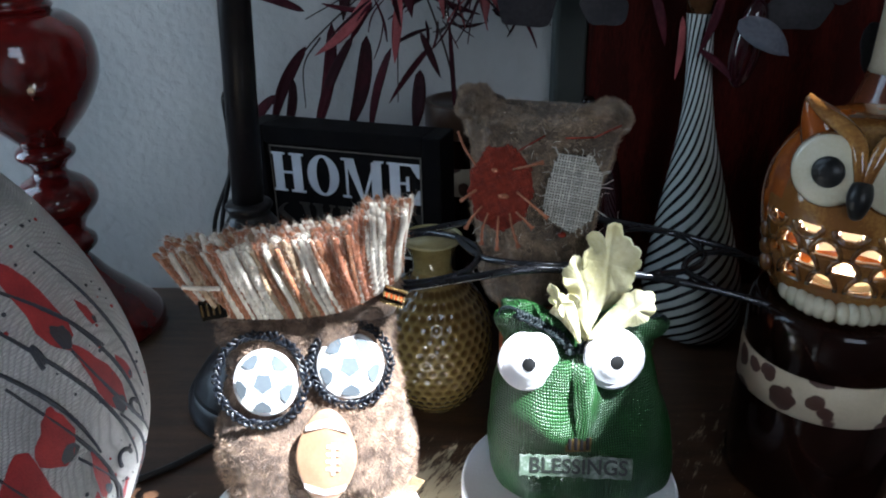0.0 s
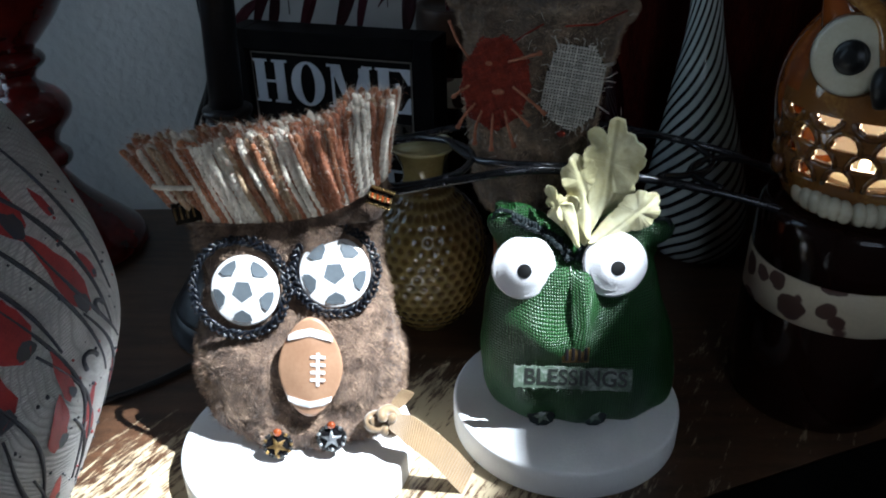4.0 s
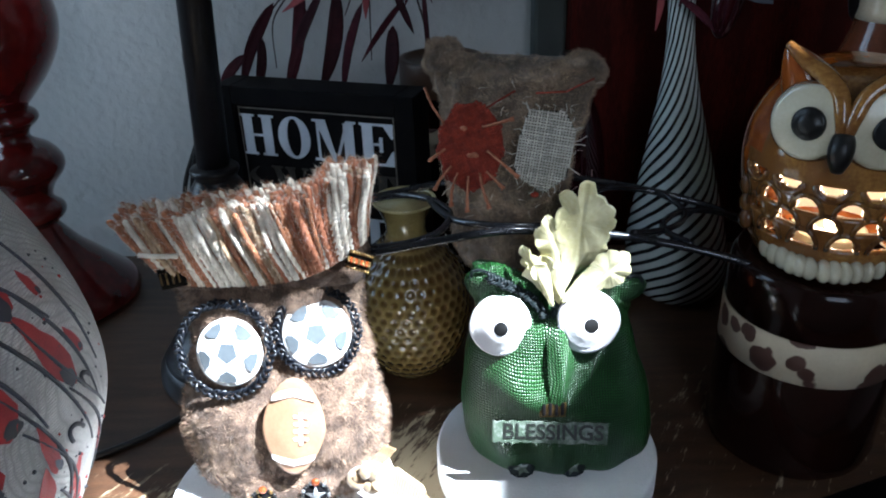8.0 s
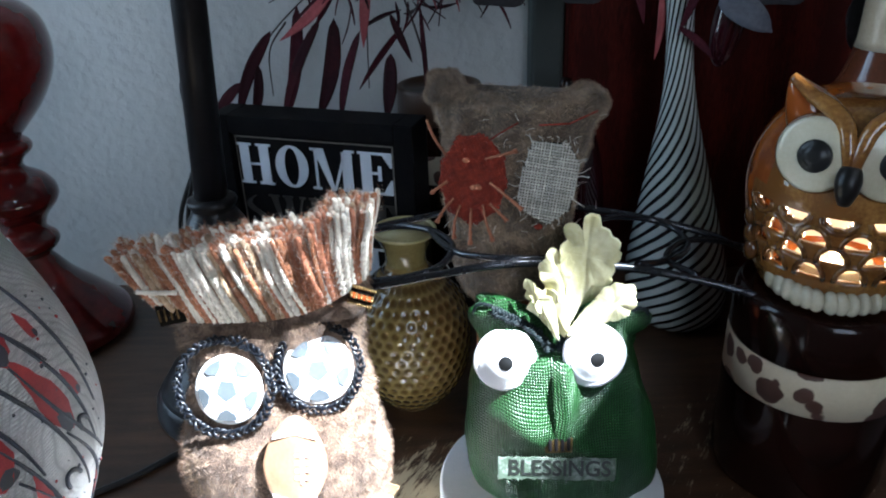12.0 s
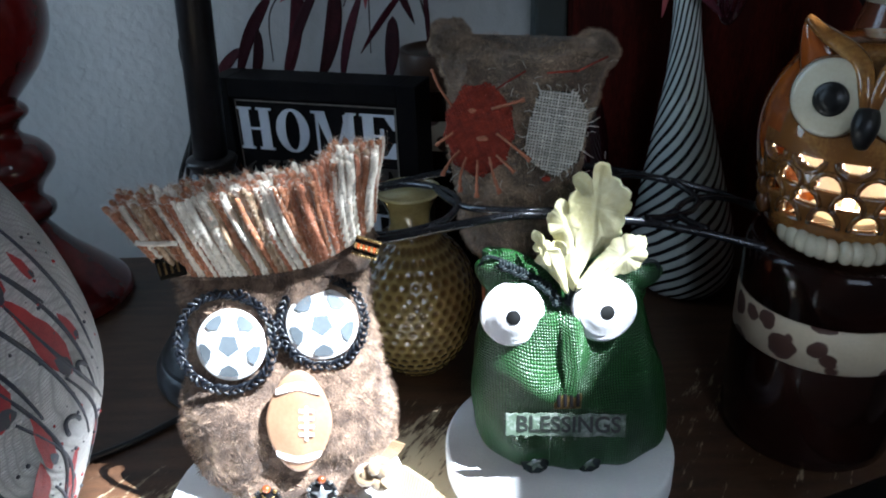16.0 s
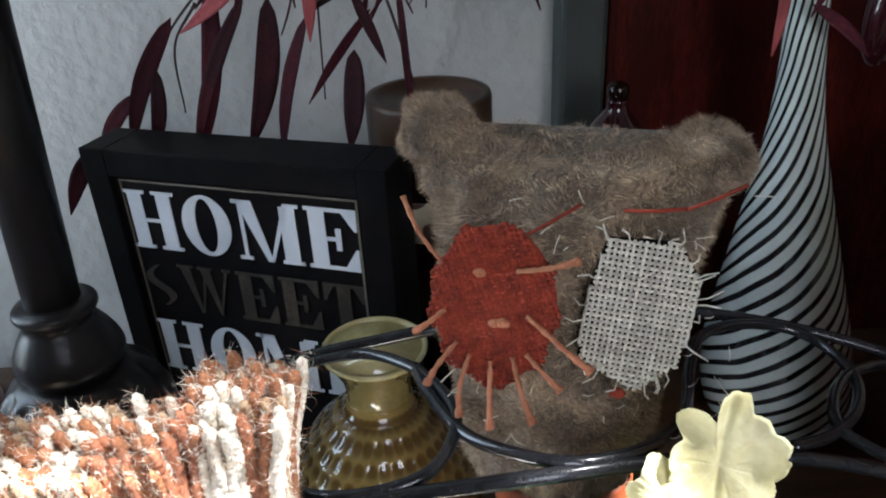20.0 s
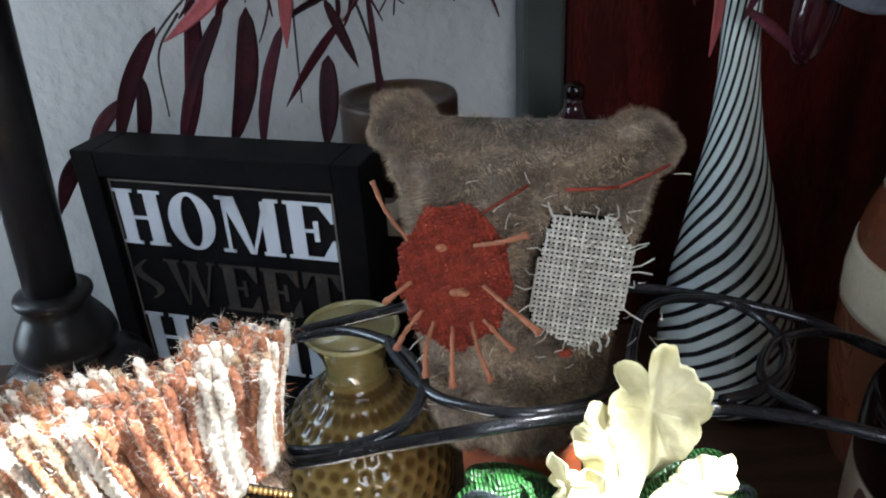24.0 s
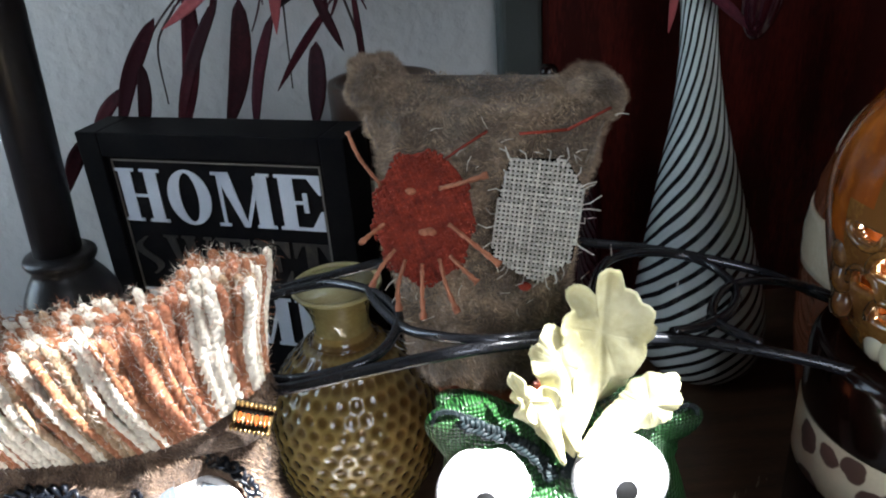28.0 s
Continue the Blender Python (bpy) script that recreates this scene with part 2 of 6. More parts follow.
def woven(name, light, dark, pitch):
    """Plain-weave cloth: threads crossing over and under, dark in the gaps."""
    m = material(name, light, 0.85, second=tuple(c * 0.55 for c in light), scale=55, fine=900, amount=0.55, bump=0)
    nt = m.node_tree
    b = nt.nodes["Principled BSDF"]
    tc = nt.nodes.new("ShaderNodeTexCoord")
    wob = nt.nodes.new("ShaderNodeTexNoise")
    wob.inputs["Scale"].default_value = 45
    nt.links.new(tc.outputs["Object"], wob.inputs["Vector"])
    mixv = nt.nodes.new("ShaderNodeVectorMath")
    mixv.operation = "MULTIPLY_ADD"
    mixv.inputs[1].default_value = (0.004, 0.004, 0.004)
    nt.links.new(wob.outputs["Color"], mixv.inputs[0])
    nt.links.new(tc.outputs["Object"], mixv.inputs[2])
    sp = nt.nodes.new("ShaderNodeSeparateXYZ")
    nt.links.new(mixv.outputs[0], sp.inputs[0])
    waves = []
    for k in (0, 2):
        ml = nt.nodes.new("ShaderNodeMath")
        ml.operation = "MULTIPLY"
        ml.inputs[1].default_value = math.pi / pitch
        nt.links.new(sp.outputs[k], ml.inputs[0])
        sn = nt.nodes.new("ShaderNodeMath")
        sn.operation = "SINE"
        nt.links.new(ml.outputs[0], sn.inputs[0])
        waves.append(sn)
    pr = nt.nodes.new("ShaderNodeMath")
    pr.operation = "MULTIPLY"
    nt.links.new(waves[0].outputs[0], pr.inputs[0])
    nt.links.new(waves[1].outputs[0], pr.inputs[1])
    ab = nt.nodes.new("ShaderNodeMath")
    ab.operation = "ABSOLUTE"
    nt.links.new(pr.outputs[0], ab.inputs[0])
    r = nt.nodes.new("ShaderNodeMapRange")
    r.inputs["From Min"].default_value, r.inputs["From Max"].default_value = 0.05, 0.55
    nt.links.new(ab.outputs[0], r.inputs[0])
    mix = nt.nodes.new("ShaderNodeMix")
    mix.data_type = "RGBA"
    src = b.inputs["Base Color"].links[0].from_socket
    mix.inputs["A"].default_value = (*dark, 1)
    nt.links.new(src, mix.inputs["B"])
    nt.links.new(r.outputs[0], mix.inputs["Factor"])
    nt.links.new(mix.outputs["Result"], b.inputs["Base Color"])
    bp = nt.nodes.new("ShaderNodeBump")
    bp.inputs["Strength"].default_value, bp.inputs["Distance"].default_value = 0.8, 0.0006
    nt.links.new(ab.outputs[0], bp.inputs["Height"])
    nt.links.new(bp.outputs[0], b.inputs["Normal"])
    return m


def each_fibre(m, amount):
    """Every loose fibre of a pile takes its own shade."""
    nt = m.node_tree
    b = nt.nodes["Principled BSDF"]
    src = b.inputs["Base Color"].links[0].from_socket
    geo = nt.nodes.new("ShaderNodeNewGeometry")
    mr = nt.nodes.new("ShaderNodeMapRange")
    mr.inputs["To Min"].default_value, mr.inputs["To Max"].default_value = 1 - amount, 1 + amount
    nt.links.new(geo.outputs["Random Per Island"], mr.inputs[0])
    hs = nt.nodes.new("ShaderNodeHueSaturation")
    nt.links.new(mr.outputs[0], hs.inputs["Value"])
    nt.links.new(src, hs.inputs["Color"])
    nt.links.new(hs.outputs[0], b.inputs["Base Color"])


TABLE_WOOD = wood_table()
PLASTER = material("wall_plaster", (0.50, 0.505, 0.50), 0.85, second=(0.42, 0.43, 0.42), scale=9, fine=130, amount=0.3, bump=0.6, depth=0.0026)
FLOOR = material("floor_wood", (0.16, 0.09, 0.05), 0.5, scale=8, fine=120, stretch=(1, 8, 1))
CEILING = material("ceiling_paint", (0.55, 0.55, 0.55), 0.9, scale=6, fine=90, bump=0.4)
BLACK_LACQUER = material("black_lacquer", (0.0022, 0.0020, 0.0020), 0.30, spec=0.05, second=(0.005, 0.0045, 0.004), scale=50, amount=0.4, bump=0.1)
BLACK_SHINE = material("black_shine", (0.006, 0.006, 0.006), 0.12, spec=0.5, second=(0.010, 0.009, 0.009), scale=40, bump=0.05, coat=0.5)
BLACK_PAINT = material("black_paint", (0.0035, 0.0037, 0.005), 0.5, spec=0.06, second=(0.009, 0.008, 0.008), scale=70, amount=0.5, bump=0.15)
BRONZE = material("dark_bronze", (0.014, 0.0125, 0.014), 0.34, metal=0.05, spec=0.28, second=(0.006, 0.0055, 0.006), scale=60, fine=400, bump=0.12)
WIRE_METAL = material("black_wire", (0.012, 0.014, 0.018), 0.22, metal=0.3, second=(0.03, 0.03, 0.035), scale=90, bump=0.08, coat=0.3)
RED_LACQUER = material("red_lacquer", (0.165, 0.009, 0.008), 0.12, second=(0.055, 0.003, 0.003), scale=18, amount=0.5, fine=120, bump=0.03, coat=0.6)
RED_WOOD = material("dark_red_wood", (0.075, 0.008, 0.005), 0.5, spec=0.06, second=(0.026, 0.003, 0.002), scale=10, amount=0.8, fine=160, bump=0.15, stretch=(6, 6, 1))
LINEN = woven("painted_linen", (0.67, 0.66, 0.64), (0.38, 0.37, 0.36), 0.0011)
POPPY_RED = material("poppy_red_paint", (0.44, 0.030, 0.028), 0.65, second=(0.22, 0.012, 0.016), scale=90, fine=1500, bump=0.5, depth=0.0004)
POPPY_DARK = material("navy_paint", (0.03, 0.035, 0.06), 0.65, second=(0.05, 0.05, 0.05), scale=120, fine=1500, bump=0.3)
FOAM = material("white_foam", (0.80, 0.81, 0.82), 0.75, second=(0.70, 0.71, 0.73), scale=40, fine=900, amount=0.4, bump=0.35)
BROWN_FELT = material("brown_fleece", (0.27, 0.178, 0.120), 0.95, second=(0.060, 0.034, 0.021), scale=130, fine=1300, amount=0.7, bump=0.8, depth=0.0012, sheen=0.12)
BROWN_FUR = material("brown_fleece_pile", (0.41, 0.285, 0.195), 0.85, second=(0.07, 0.040, 0.024), scale=140, fine=900, amount=0.7, bump=0, sheen=0.1)
TAUPE_FELT = material("taupe_fleece", (0.33, 0.23, 0.148), 0.95, second=(0.11, 0.078, 0.052), scale=70, fine=900, amount=0.9, bump=0.8, depth=0.0015, sheen=0.2)
TAUPE_FUR = material("taupe_fleece_pile", (0.56, 0.41, 0.27), 0.9, second=(0.25, 0.185, 0.13), scale=75, fine=500, amount=0.85, bump=0, sheen=0.15)
each_fibre(BROWN_FUR, 0.65)
each_fibre(TAUPE_FUR, 0.55)
YARN_CREAM = material("cream_yarn", (0.84, 0.79, 0.70), 0.9, second=(0.64, 0.57, 0.47), scale=220, fine=1600, bump=0.6, hue=0.15)
YARN_RUST = material("rust_yarn", (0.46, 0.195, 0.095), 0.9, second=(0.25, 0.096, 0.046), scale=220, fine=1600, bump=0.6, hue=0.3)
YARN_TAN = material("tan_yarn", (0.42, 0.30, 0.19), 0.9, second=(0.26, 0.17, 0.10), scale=220, fine=1600, bump=0.6, hue=0.25)
YARN_PEACH = material("peach_yarn", (0.46, 0.19, 0.105), 0.9, second=(0.30, 0.10, 0.05), scale=300, fine=1600, bump=0.6, hue=0.15)
BURLAP_RED = material("red_burlap", (0.31, 0.040, 0.016), 0.9, second=(0.15, 0.016, 0.008), scale=260, fine=1600, bump=0.5, hue=0.25)
BURLAP_GREY = material("natural_burlap", (0.70, 0.67, 0.60), 0.9, second=(0.46, 0.43, 0.37), scale=260, fine=1600, bump=0.5, hue=0.25)
GREEN_BURLAP = woven("green_burlap", (0.022, 0.105, 0.021), (0.0022, 0.012, 0.003), 0.00125)
GREEN_BURLAP.node_tree.nodes["Principled BSDF"].inputs["Roughness"].default_value = 0.36
GREEN_BURLAP.node_tree.nodes["Principled BSDF"].inputs["Specular IOR Level"].default_value = 0.45
GREEN_TRIM = material("dark_green_trim", (0.007, 0.015, 0.017), 0.6, spec=0.3, second=(0.003, 0.006, 0.008), scale=300, bump=0.4)
NAVY_TRIM = material("navy_braid", (0.002, 0.0026, 0.0045), 0.34, spec=0.4, second=(0.006, 0.008, 0.013), scale=350, bump=0.4)
BUTTON_WHITE = material("white_enamel", (0.80, 0.80, 0.80), 0.35, second=(0.74, 0.74, 0.75), scale=80, bump=0.05, coat=0.2)
BUTTON_GREY = material("slate_enamel", (0.12, 0.14, 0.155), 0.4, second=(0.09, 0.105, 0.12), scale=120, bump=0.05)
EYE_WHITE = material("white_felt", (0.76, 0.76, 0.78), 0.8, second=(0.66, 0.66, 0.70), scale=120, fine=1400, bump=0.3)
BLACK_GLOSS = material("black_gloss", (0.006, 0.006, 0.006), 0.35, spec=0.3, second=(0.012, 0.012, 0.012), scale=90, bump=0.02)
BALL_TAN = material("tan_enamel", (0.38, 0.225, 0.135), 0.42, second=(0.30, 0.165, 0.095), scale=60, bump=0.1, coat=0.2)
GOLD = material("antique_gold", (0.34, 0.22, 0.08), 0.35, metal=0.8, second=(0.08, 0.05, 0.02), scale=260, fine=1200, bump=0.5)
SILVER = material("worn_silver", (0.42, 0.43, 0.43), 0.35, metal=0.7, second=(0.12, 0.13, 0.14), scale=300, fine=1200, bump=0.5)
AMBER = material("amber_bead", (0.30, 0.065, 0.012), 0.2, second=(0.14, 0.025, 0.006), scale=200, bump=0.1, coat=0.6)
RIBBON = material("tan_ribbon", (0.27, 0.175, 0.080), 0.5, second=(0.17, 0.105, 0.045), scale=60, fine=1500, bump=0.35, sheen=0.4)
LEAF_GOLD = material("pale_gold_leaf", (0.76, 0.73, 0.50), 0.55, second=(0.62, 0.57, 0.30), scale=70, fine=500, amount=0.7, bump=0.3)
LABEL_CLEAR = material("grey_label", (0.25, 0.28, 0.25), 0.18, second=(0.08, 0.11, 0.08), scale=160, amount=0.9, bump=0.4, coat=0.4)
INK = material("dark_ink", (0.012, 0.016, 0.012), 0.5, bump=0)
SIGN_WHITE = material("sign_white", (0.62, 0.66, 0.72), 0.6, second=(0.50, 0.54, 0.60), scale=60, fine=700, amount=0.4, bump=0.1)
BORDER_GREY = material("border_grey", (0.20, 0.18, 0.15), 0.6, second=(0.12, 0.105, 0.09), scale=90, bump=0.1)
SIGN_BROWN = material("sign_brown", (0.060, 0.047, 0.034), 0.6, second=(0.020, 0.016, 0.012), scale=90, amount=0.9, bump=0.1)
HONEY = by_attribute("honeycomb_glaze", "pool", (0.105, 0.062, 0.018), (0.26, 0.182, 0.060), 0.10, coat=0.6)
HONEY_RIM = material("olive_glaze", (0.29, 0.235, 0.095), 0.10, second=(0.17, 0.13, 0.045), scale=50, bump=0.05, coat=0.5)
PALE_GLAZE = material("pale_yellow_glaze", (0.52, 0.47, 0.26), 0.15, second=(0.38, 0.32, 0.14), scale=60, bump=0.05, coat=0.4)
STRIPES = striped_glass()
AMBER_GLASS = material("amber_glass", (0.11, 0.052, 0.018), 0.08, second=(0.05, 0.02, 0.01), scale=40, bump=0.03, coat=0.5)
BROWN_GLAZE = material("dark_brown_glaze", (0.016, 0.005, 0.003), 0.14, spec=0.25, second=(0.006, 0.002, 0.0015), scale=22, amount=0.7, bump=0.04, coat=0.15)
RUST_GLAZE = material("rust_glaze", (0.16, 0.042, 0.018), 0.16, second=(0.09, 0.030, 0.014), scale=18, amount=0.6, bump=0.04, coat=0.3)
LID_WOOD = material("tan_glaze", (0.062, 0.029, 0.013), 0.4, second=(0.030, 0.013, 0.006), scale=30, bump=0.1)
COW = cow_print("cow_print_band", (0.58, 0.50, 0.36), (0.075, 0.035, 0.025))
CREAM_GLAZE = material("cream_glaze", (0.60, 0.50, 0.36), 0.2, second=(0.48, 0.38, 0.26), scale=50, bump=0.05, coat=0.3)
OWL_GLAZE = material("amber_owl_glaze", (0.52, 0.140, 0.012), 0.12, second=(0.24, 0.058, 0.008), scale=42, amount=0.8, fine=160, bump=0.06, coat=0.5)
OWL_BROWN = material("brown_owl_glaze", (0.20, 0.095, 0.020), 0.12, second=(0.09, 0.035, 0.010), scale=60, amount=0.8, bump=0.06, coat=0.5)
OWL_GOLD = material("golden_owl_glaze", (0.32, 0.165, 0.040), 0.07, second=(0.16, 0.065, 0.016), scale=50, amount=0.8, bump=0.05, coat=0.6)
OWL_CREAM = material("cream_owl_glaze", (0.53, 0.50, 0.38), 0.2, second=(0.44, 0.40, 0.29), scale=60, bump=0.04, coat=0.3)
WHITE_CLAY = material("white_clay", (0.78, 0.74, 0.66), 0.7, second=(0.68, 0.62, 0.52), scale=60, bump=0.1)
TERRACOTTA = material("orange_pot", (0.32, 0.075, 0.025), 0.4, second=(0.15, 0.03, 0.012), scale=40, bump=0.15)
BURGUNDY = material("burgundy_leaf", (0.070, 0.010, 0.017), 0.65, spec=0.15, second=(0.03, 0.005, 0.010), scale=40, fine=500, amount=0.8, bump=0.25, hue=0.5)
PINK_LEAF = material("rose_leaf", (0.34, 0.060, 0.065), 0.5, second=(0.20, 0.03, 0.035), scale=60, fine=500, amount=0.7, bump=0.25, hue=0.2)
SAGE = material("sage_leaf", (0.034, 0.032, 0.037), 0.6, spec=0.25, second=(0.014, 0.013, 0.016), scale=40, fine=400, amount=0.7, bump=0.25, hue=0.35)
SILVER_LEAF = material("silver_leaf", (0.14, 0.145, 0.17), 0.6, spec=0.3, second=(0.07, 0.075, 0.095), scale=40, fine=400, amount=0.6, bump=0.25)
STEM = material("dark_stem", (0.035, 0.018, 0.016), 0.6, bump=0.2)
POD = material("glossy_pod", (0.030, 0.004, 0.007), 0.10, second=(0.015, 0.002, 0.004), scale=40, bump=0.05, coat=0.6)
DARK_CLOTH = material("dark_backing", (0.010, 0.008, 0.006), 0.95, spec=0.1, bump=0.3)
CORD = material("black_cord", (0.010, 0.010, 0.011), 0.5, bump=0.1)
TRIM_WHITE = material("white_trim", (0.72, 0.71, 0.68), 0.5, scale=20, bump=0.1)
GREY_TRIM = material("grey_green_paint", (0.0270, 0.0330, 0.0300), 0.7, second=(0.032, 0.040, 0.036), scale=14, bump=0.3)
GLASS = glass()
SHEER = sheer(0.69)
NET = sheer(0.80)
CANDLE = glow("candle_glow", (1.0, 0.70, 0.38), 2.5)


# ---------------------------------------------------------------- mesh tools
def thing(name, at, label, category, group=""):
    ob = new(name)
    ob.empty_display_size = 0.02
    ob.location = at
    return tagged(ob, label, category, group)


def where(ob):
    p = Vector((0, 0, 0))
    while ob:
        p += ob.location
        ob = ob.parent
    return p


def part(name, bm, mat, parent=None, label="", smooth=True, kind=""):
    """Links a bmesh, built in the world's place, as one mesh under its thing."""
    me = bpy.data.meshes.new(name)
    if parent:
        bm.transform(Matrix.Translation(-where(parent)))
    for f in bm.faces:
        f.smooth = smooth
    bm.to_mesh(me)
    bm.free()
    me.materials.append(mat)
    ob = new(name, me)
    ob.parent = parent
    return tagged(ob, label, kind=kind)


def box(x0, x1, y0, y1, z0, z1, bevel=0.0):
    bm = bmesh.new()
    bmesh.ops.create_cube(bm, size=1)
    bm.transform(Matrix.Translation(((x0 + x1) / 2, (y0 + y1) / 2, (z0 + z1) / 2)) @ Matrix.Diagonal((x1 - x0, y1 - y0, z1 - z0, 1)))
    if bevel:
        bmesh.ops.bevel(bm, geom=bm.edges[:], offset=bevel, segments=2, affect="EDGES", profile=0.6)
    return bm


def smooth_line(points, n):
    """Catmull-Rom through the points."""
    p = [Vector(q) for q in points]
    p = [p[0] * 2 - p[1]] + p + [p[-1] * 2 - p[-2]]
    out = []
    for i in range(1, len(p) - 2):
        for k in range(n):
            t = k / n
            out.append(0.5 * ((2 * p[i]) + (p[i + 1] - p[i - 1]) * t + (2 * p[i - 1] - 5 * p[i] + 4 * p[i + 1] - p[i + 2]) * t * t
                              + (3 * p[i] - p[i - 1] - 3 * p[i + 1] + p[i + 2]) * t ** 3))
    out.append(p[-2])
    return out


def tube(bm, line, radius, sides=8, closed=False, twist=0.0, ply=0.0):
    """A round bar along a line; radius may be a function of 0..1. ply: depth of a yarn's twist."""
    line = [Vector(q) for q in line]
    n = len(line)
    rings = []
    side = None
    for i, p in enumerate(line):
        a = line[(i - 1) % n] if closed else line[max(i - 1, 0)]
        b = line[(i + 1) % n] if closed else line[min(i + 1, n - 1)]
        d = (b - a).normalized()
        if side is None:
            side = d.orthogonal().normalized()
        side = (side - d * side.dot(d)).normalized()
        up = d.cross(side)
        s = i / max(n - 1, 1)
        r = radius(s) if callable(radius) else radius
        ring = []
        for k in range(sides):
            ang = 2 * math.pi * k / sides
            rr = r * (1 + ply * math.cos(2 * (ang - twist * s * 2 * math.pi)))
            ring.append(bm.verts.new(p + (side * math.cos(ang) + up * math.sin(ang)) * rr))
        rings.append(ring)
    for i in range(n if closed else n - 1):
        r0, r1 = rings[i], rings[(i + 1) % n]
        for k in range(sides):
            bm.faces.new((r0[k], r0[(k + 1) % sides], r1[(k + 1) % sides], r1[k]))
    if not closed:
        bm.faces.new(rings[0][::-1])
        bm.faces.new(rings[-1])
    return bm


def lathe(profile, at=(0, 0, 0), segs=64, lean=(0.0, 0.0), uv=None, shape=None):
    """Turns a profile of (radius, height) about an upright axis; lean shifts the axis with height; shape(angle, z, r) may change r."""
    bm = bmesh.new()
    rings = []
    for r, z in profile:
        ring = []
        for k in range(segs):
            a = 2 * math.pi * k / segs
            rr = shape(a, z, r) if shape else r
            ring.append(bm.verts.new((at[0] + lean[0] * z + rr * math.cos(a), at[1] + lean[1] * z + rr * math.sin(a), at[2] + z)))
        rings.append(ring)
    lay = bm.loops.layers.uv.new("UVMap") if uv else None
    for i in range(len(rings) - 1):
        for k in range(segs):
            j = (k + 1) % segs
            f = bm.faces.new((rings[i][k], rings[i][j], rings[i + 1][j], rings[i + 1][k]))
            if uv:
                v0, v1 = uv(profile[i][1]), uv(profile[i + 1][1])
                for lp, c in zip(f.loops, ((k / segs, v0), ((k + 1) / segs, v0), ((k + 1) / segs, v1), (k / segs, v1))):
                    lp[lay].uv = c
    for ring, flip in ((rings[0], True), (rings[-1], False)):
        if profile[0 if flip else -1][0] > 1e-5:
            bm.faces.new(ring[::-1] if flip else ring)
    bmesh.ops.remove_doubles(bm, verts=bm.verts, dist=1e-6)
    return bm


def curve_profile(points, n=6):
    return [(max(p.x, 0.0), p.y) for p in smooth_line([(r, z, 0) for r, z in points], n)]


def ellipsoid(bm, at, radii, turn=None, u=16, v=10):
    m = Matrix.Translation(at) @ (turn or Matrix.Identity(4)) @ Matrix.Diagonal((*radii, 1))
    bmesh.ops.create_uvsphere(bm, u_segments=u, v_segments=v, radius=1, matrix=m)
    return bm


def frame_to(at, normal, up=(0, 0, 1)):
    """A frame whose z is the normal, and whose y is as near up as can be."""
    z = Vector(normal).normalized()
    x = Vector(up).cross(z).normalized()
    y = z.cross(x)
    return Matrix(((x.x, y.x, z.x, at[0]), (x.y, y.y, z.y, at[1]), (x.z, y.z, z.z, at[2]), (0, 0, 0, 1)))


def plate(outline, thick, m, dome=0.0, bevel=0.12):
    """A flat piece with a rounded edge from its outline (x, y), laid at the frame m. dome: how far its middle stands proud."""
    bm = bmesh.new()
    c = sum((Vector((x, y, 0)) for x, y in outline), Vector()) / len(outline)
    levels = [(1.0, 0.0), (1.0, thick * 0.7), (1 - bevel * 0.4, thick * 0.93), (1 - bevel, thick), (0.6, thick + dome * 0.64), (0.3, thick + dome * 0.92)]
    rings = []
    for s, h in levels:
        rings.append([bm.verts.new((c.x + (x - c.x) * s, c.y + (y - c.y) * s, h)) for x, y in outline])
    top = bm.verts.new((c.x, c.y, thick + dome))
    n = len(outline)
    for a, b in zip(rings, rings[1:]):
        for k in range(n):
            bm.faces.new((a[k], a[(k + 1) % n], b[(k + 1) % n], b[k]))
    for k in range(n):
        bm.faces.new((rings[-1][k], rings[-1][(k + 1) % n], top))
    bm.faces.new(rings[0][::-1])
    bm.transform(m)
    return bm


def circle(r, n=32, ry=None):
    return [(r * math.cos(2 * math.pi * k / n), (ry or r) * math.sin(2 * math.pi * k / n)) for k in range(n)]


def loft(slices, segs=48, power=2.3, lump=0.0, lump_scale=60.0, dent=None):
    """A soft stuffed body: slices of (z, x, y, half width, half depth)."""
    bm = bmesh.new()
    rows = smooth_line([Vector((s[0], s[3], s[4])) for s in slices], 5)
    mids = smooth_line([Vector((s[1], s[2], 0)) for s in slices], 5)
    rings = []
    for q, c in zip(rows, mids):
        ring = []
        for k in range(segs):
            a = 2 * math.pi * k / segs
            ca, sa = math.cos(a), math.sin(a)
            p = Vector((c.x + abs(ca) ** (2 / power) * math.copysign(q.y, ca), c.y + abs(sa) ** (2 / power) * math.copysign(q.z, sa), q.x))
            if lump:
                p += (p - Vector((c.x, c.y, p.z))).normalized() * lump * noise.noise(p * lump_scale)
            if dent:
                p = dent(p, Vector((c.x, c.y, p.z)))
            ring.append(bm.verts.new(p))
        rings.append(ring)
    for a, b in zip(rings, rings[1:]):
        for k in range(segs):
            bm.faces.new((a[k], a[(k + 1) % segs], b[(k + 1) % segs], b[k]))
    bm.faces.new(rings[0][::-1])
    bm.faces.new(rings[-1])
    return bm


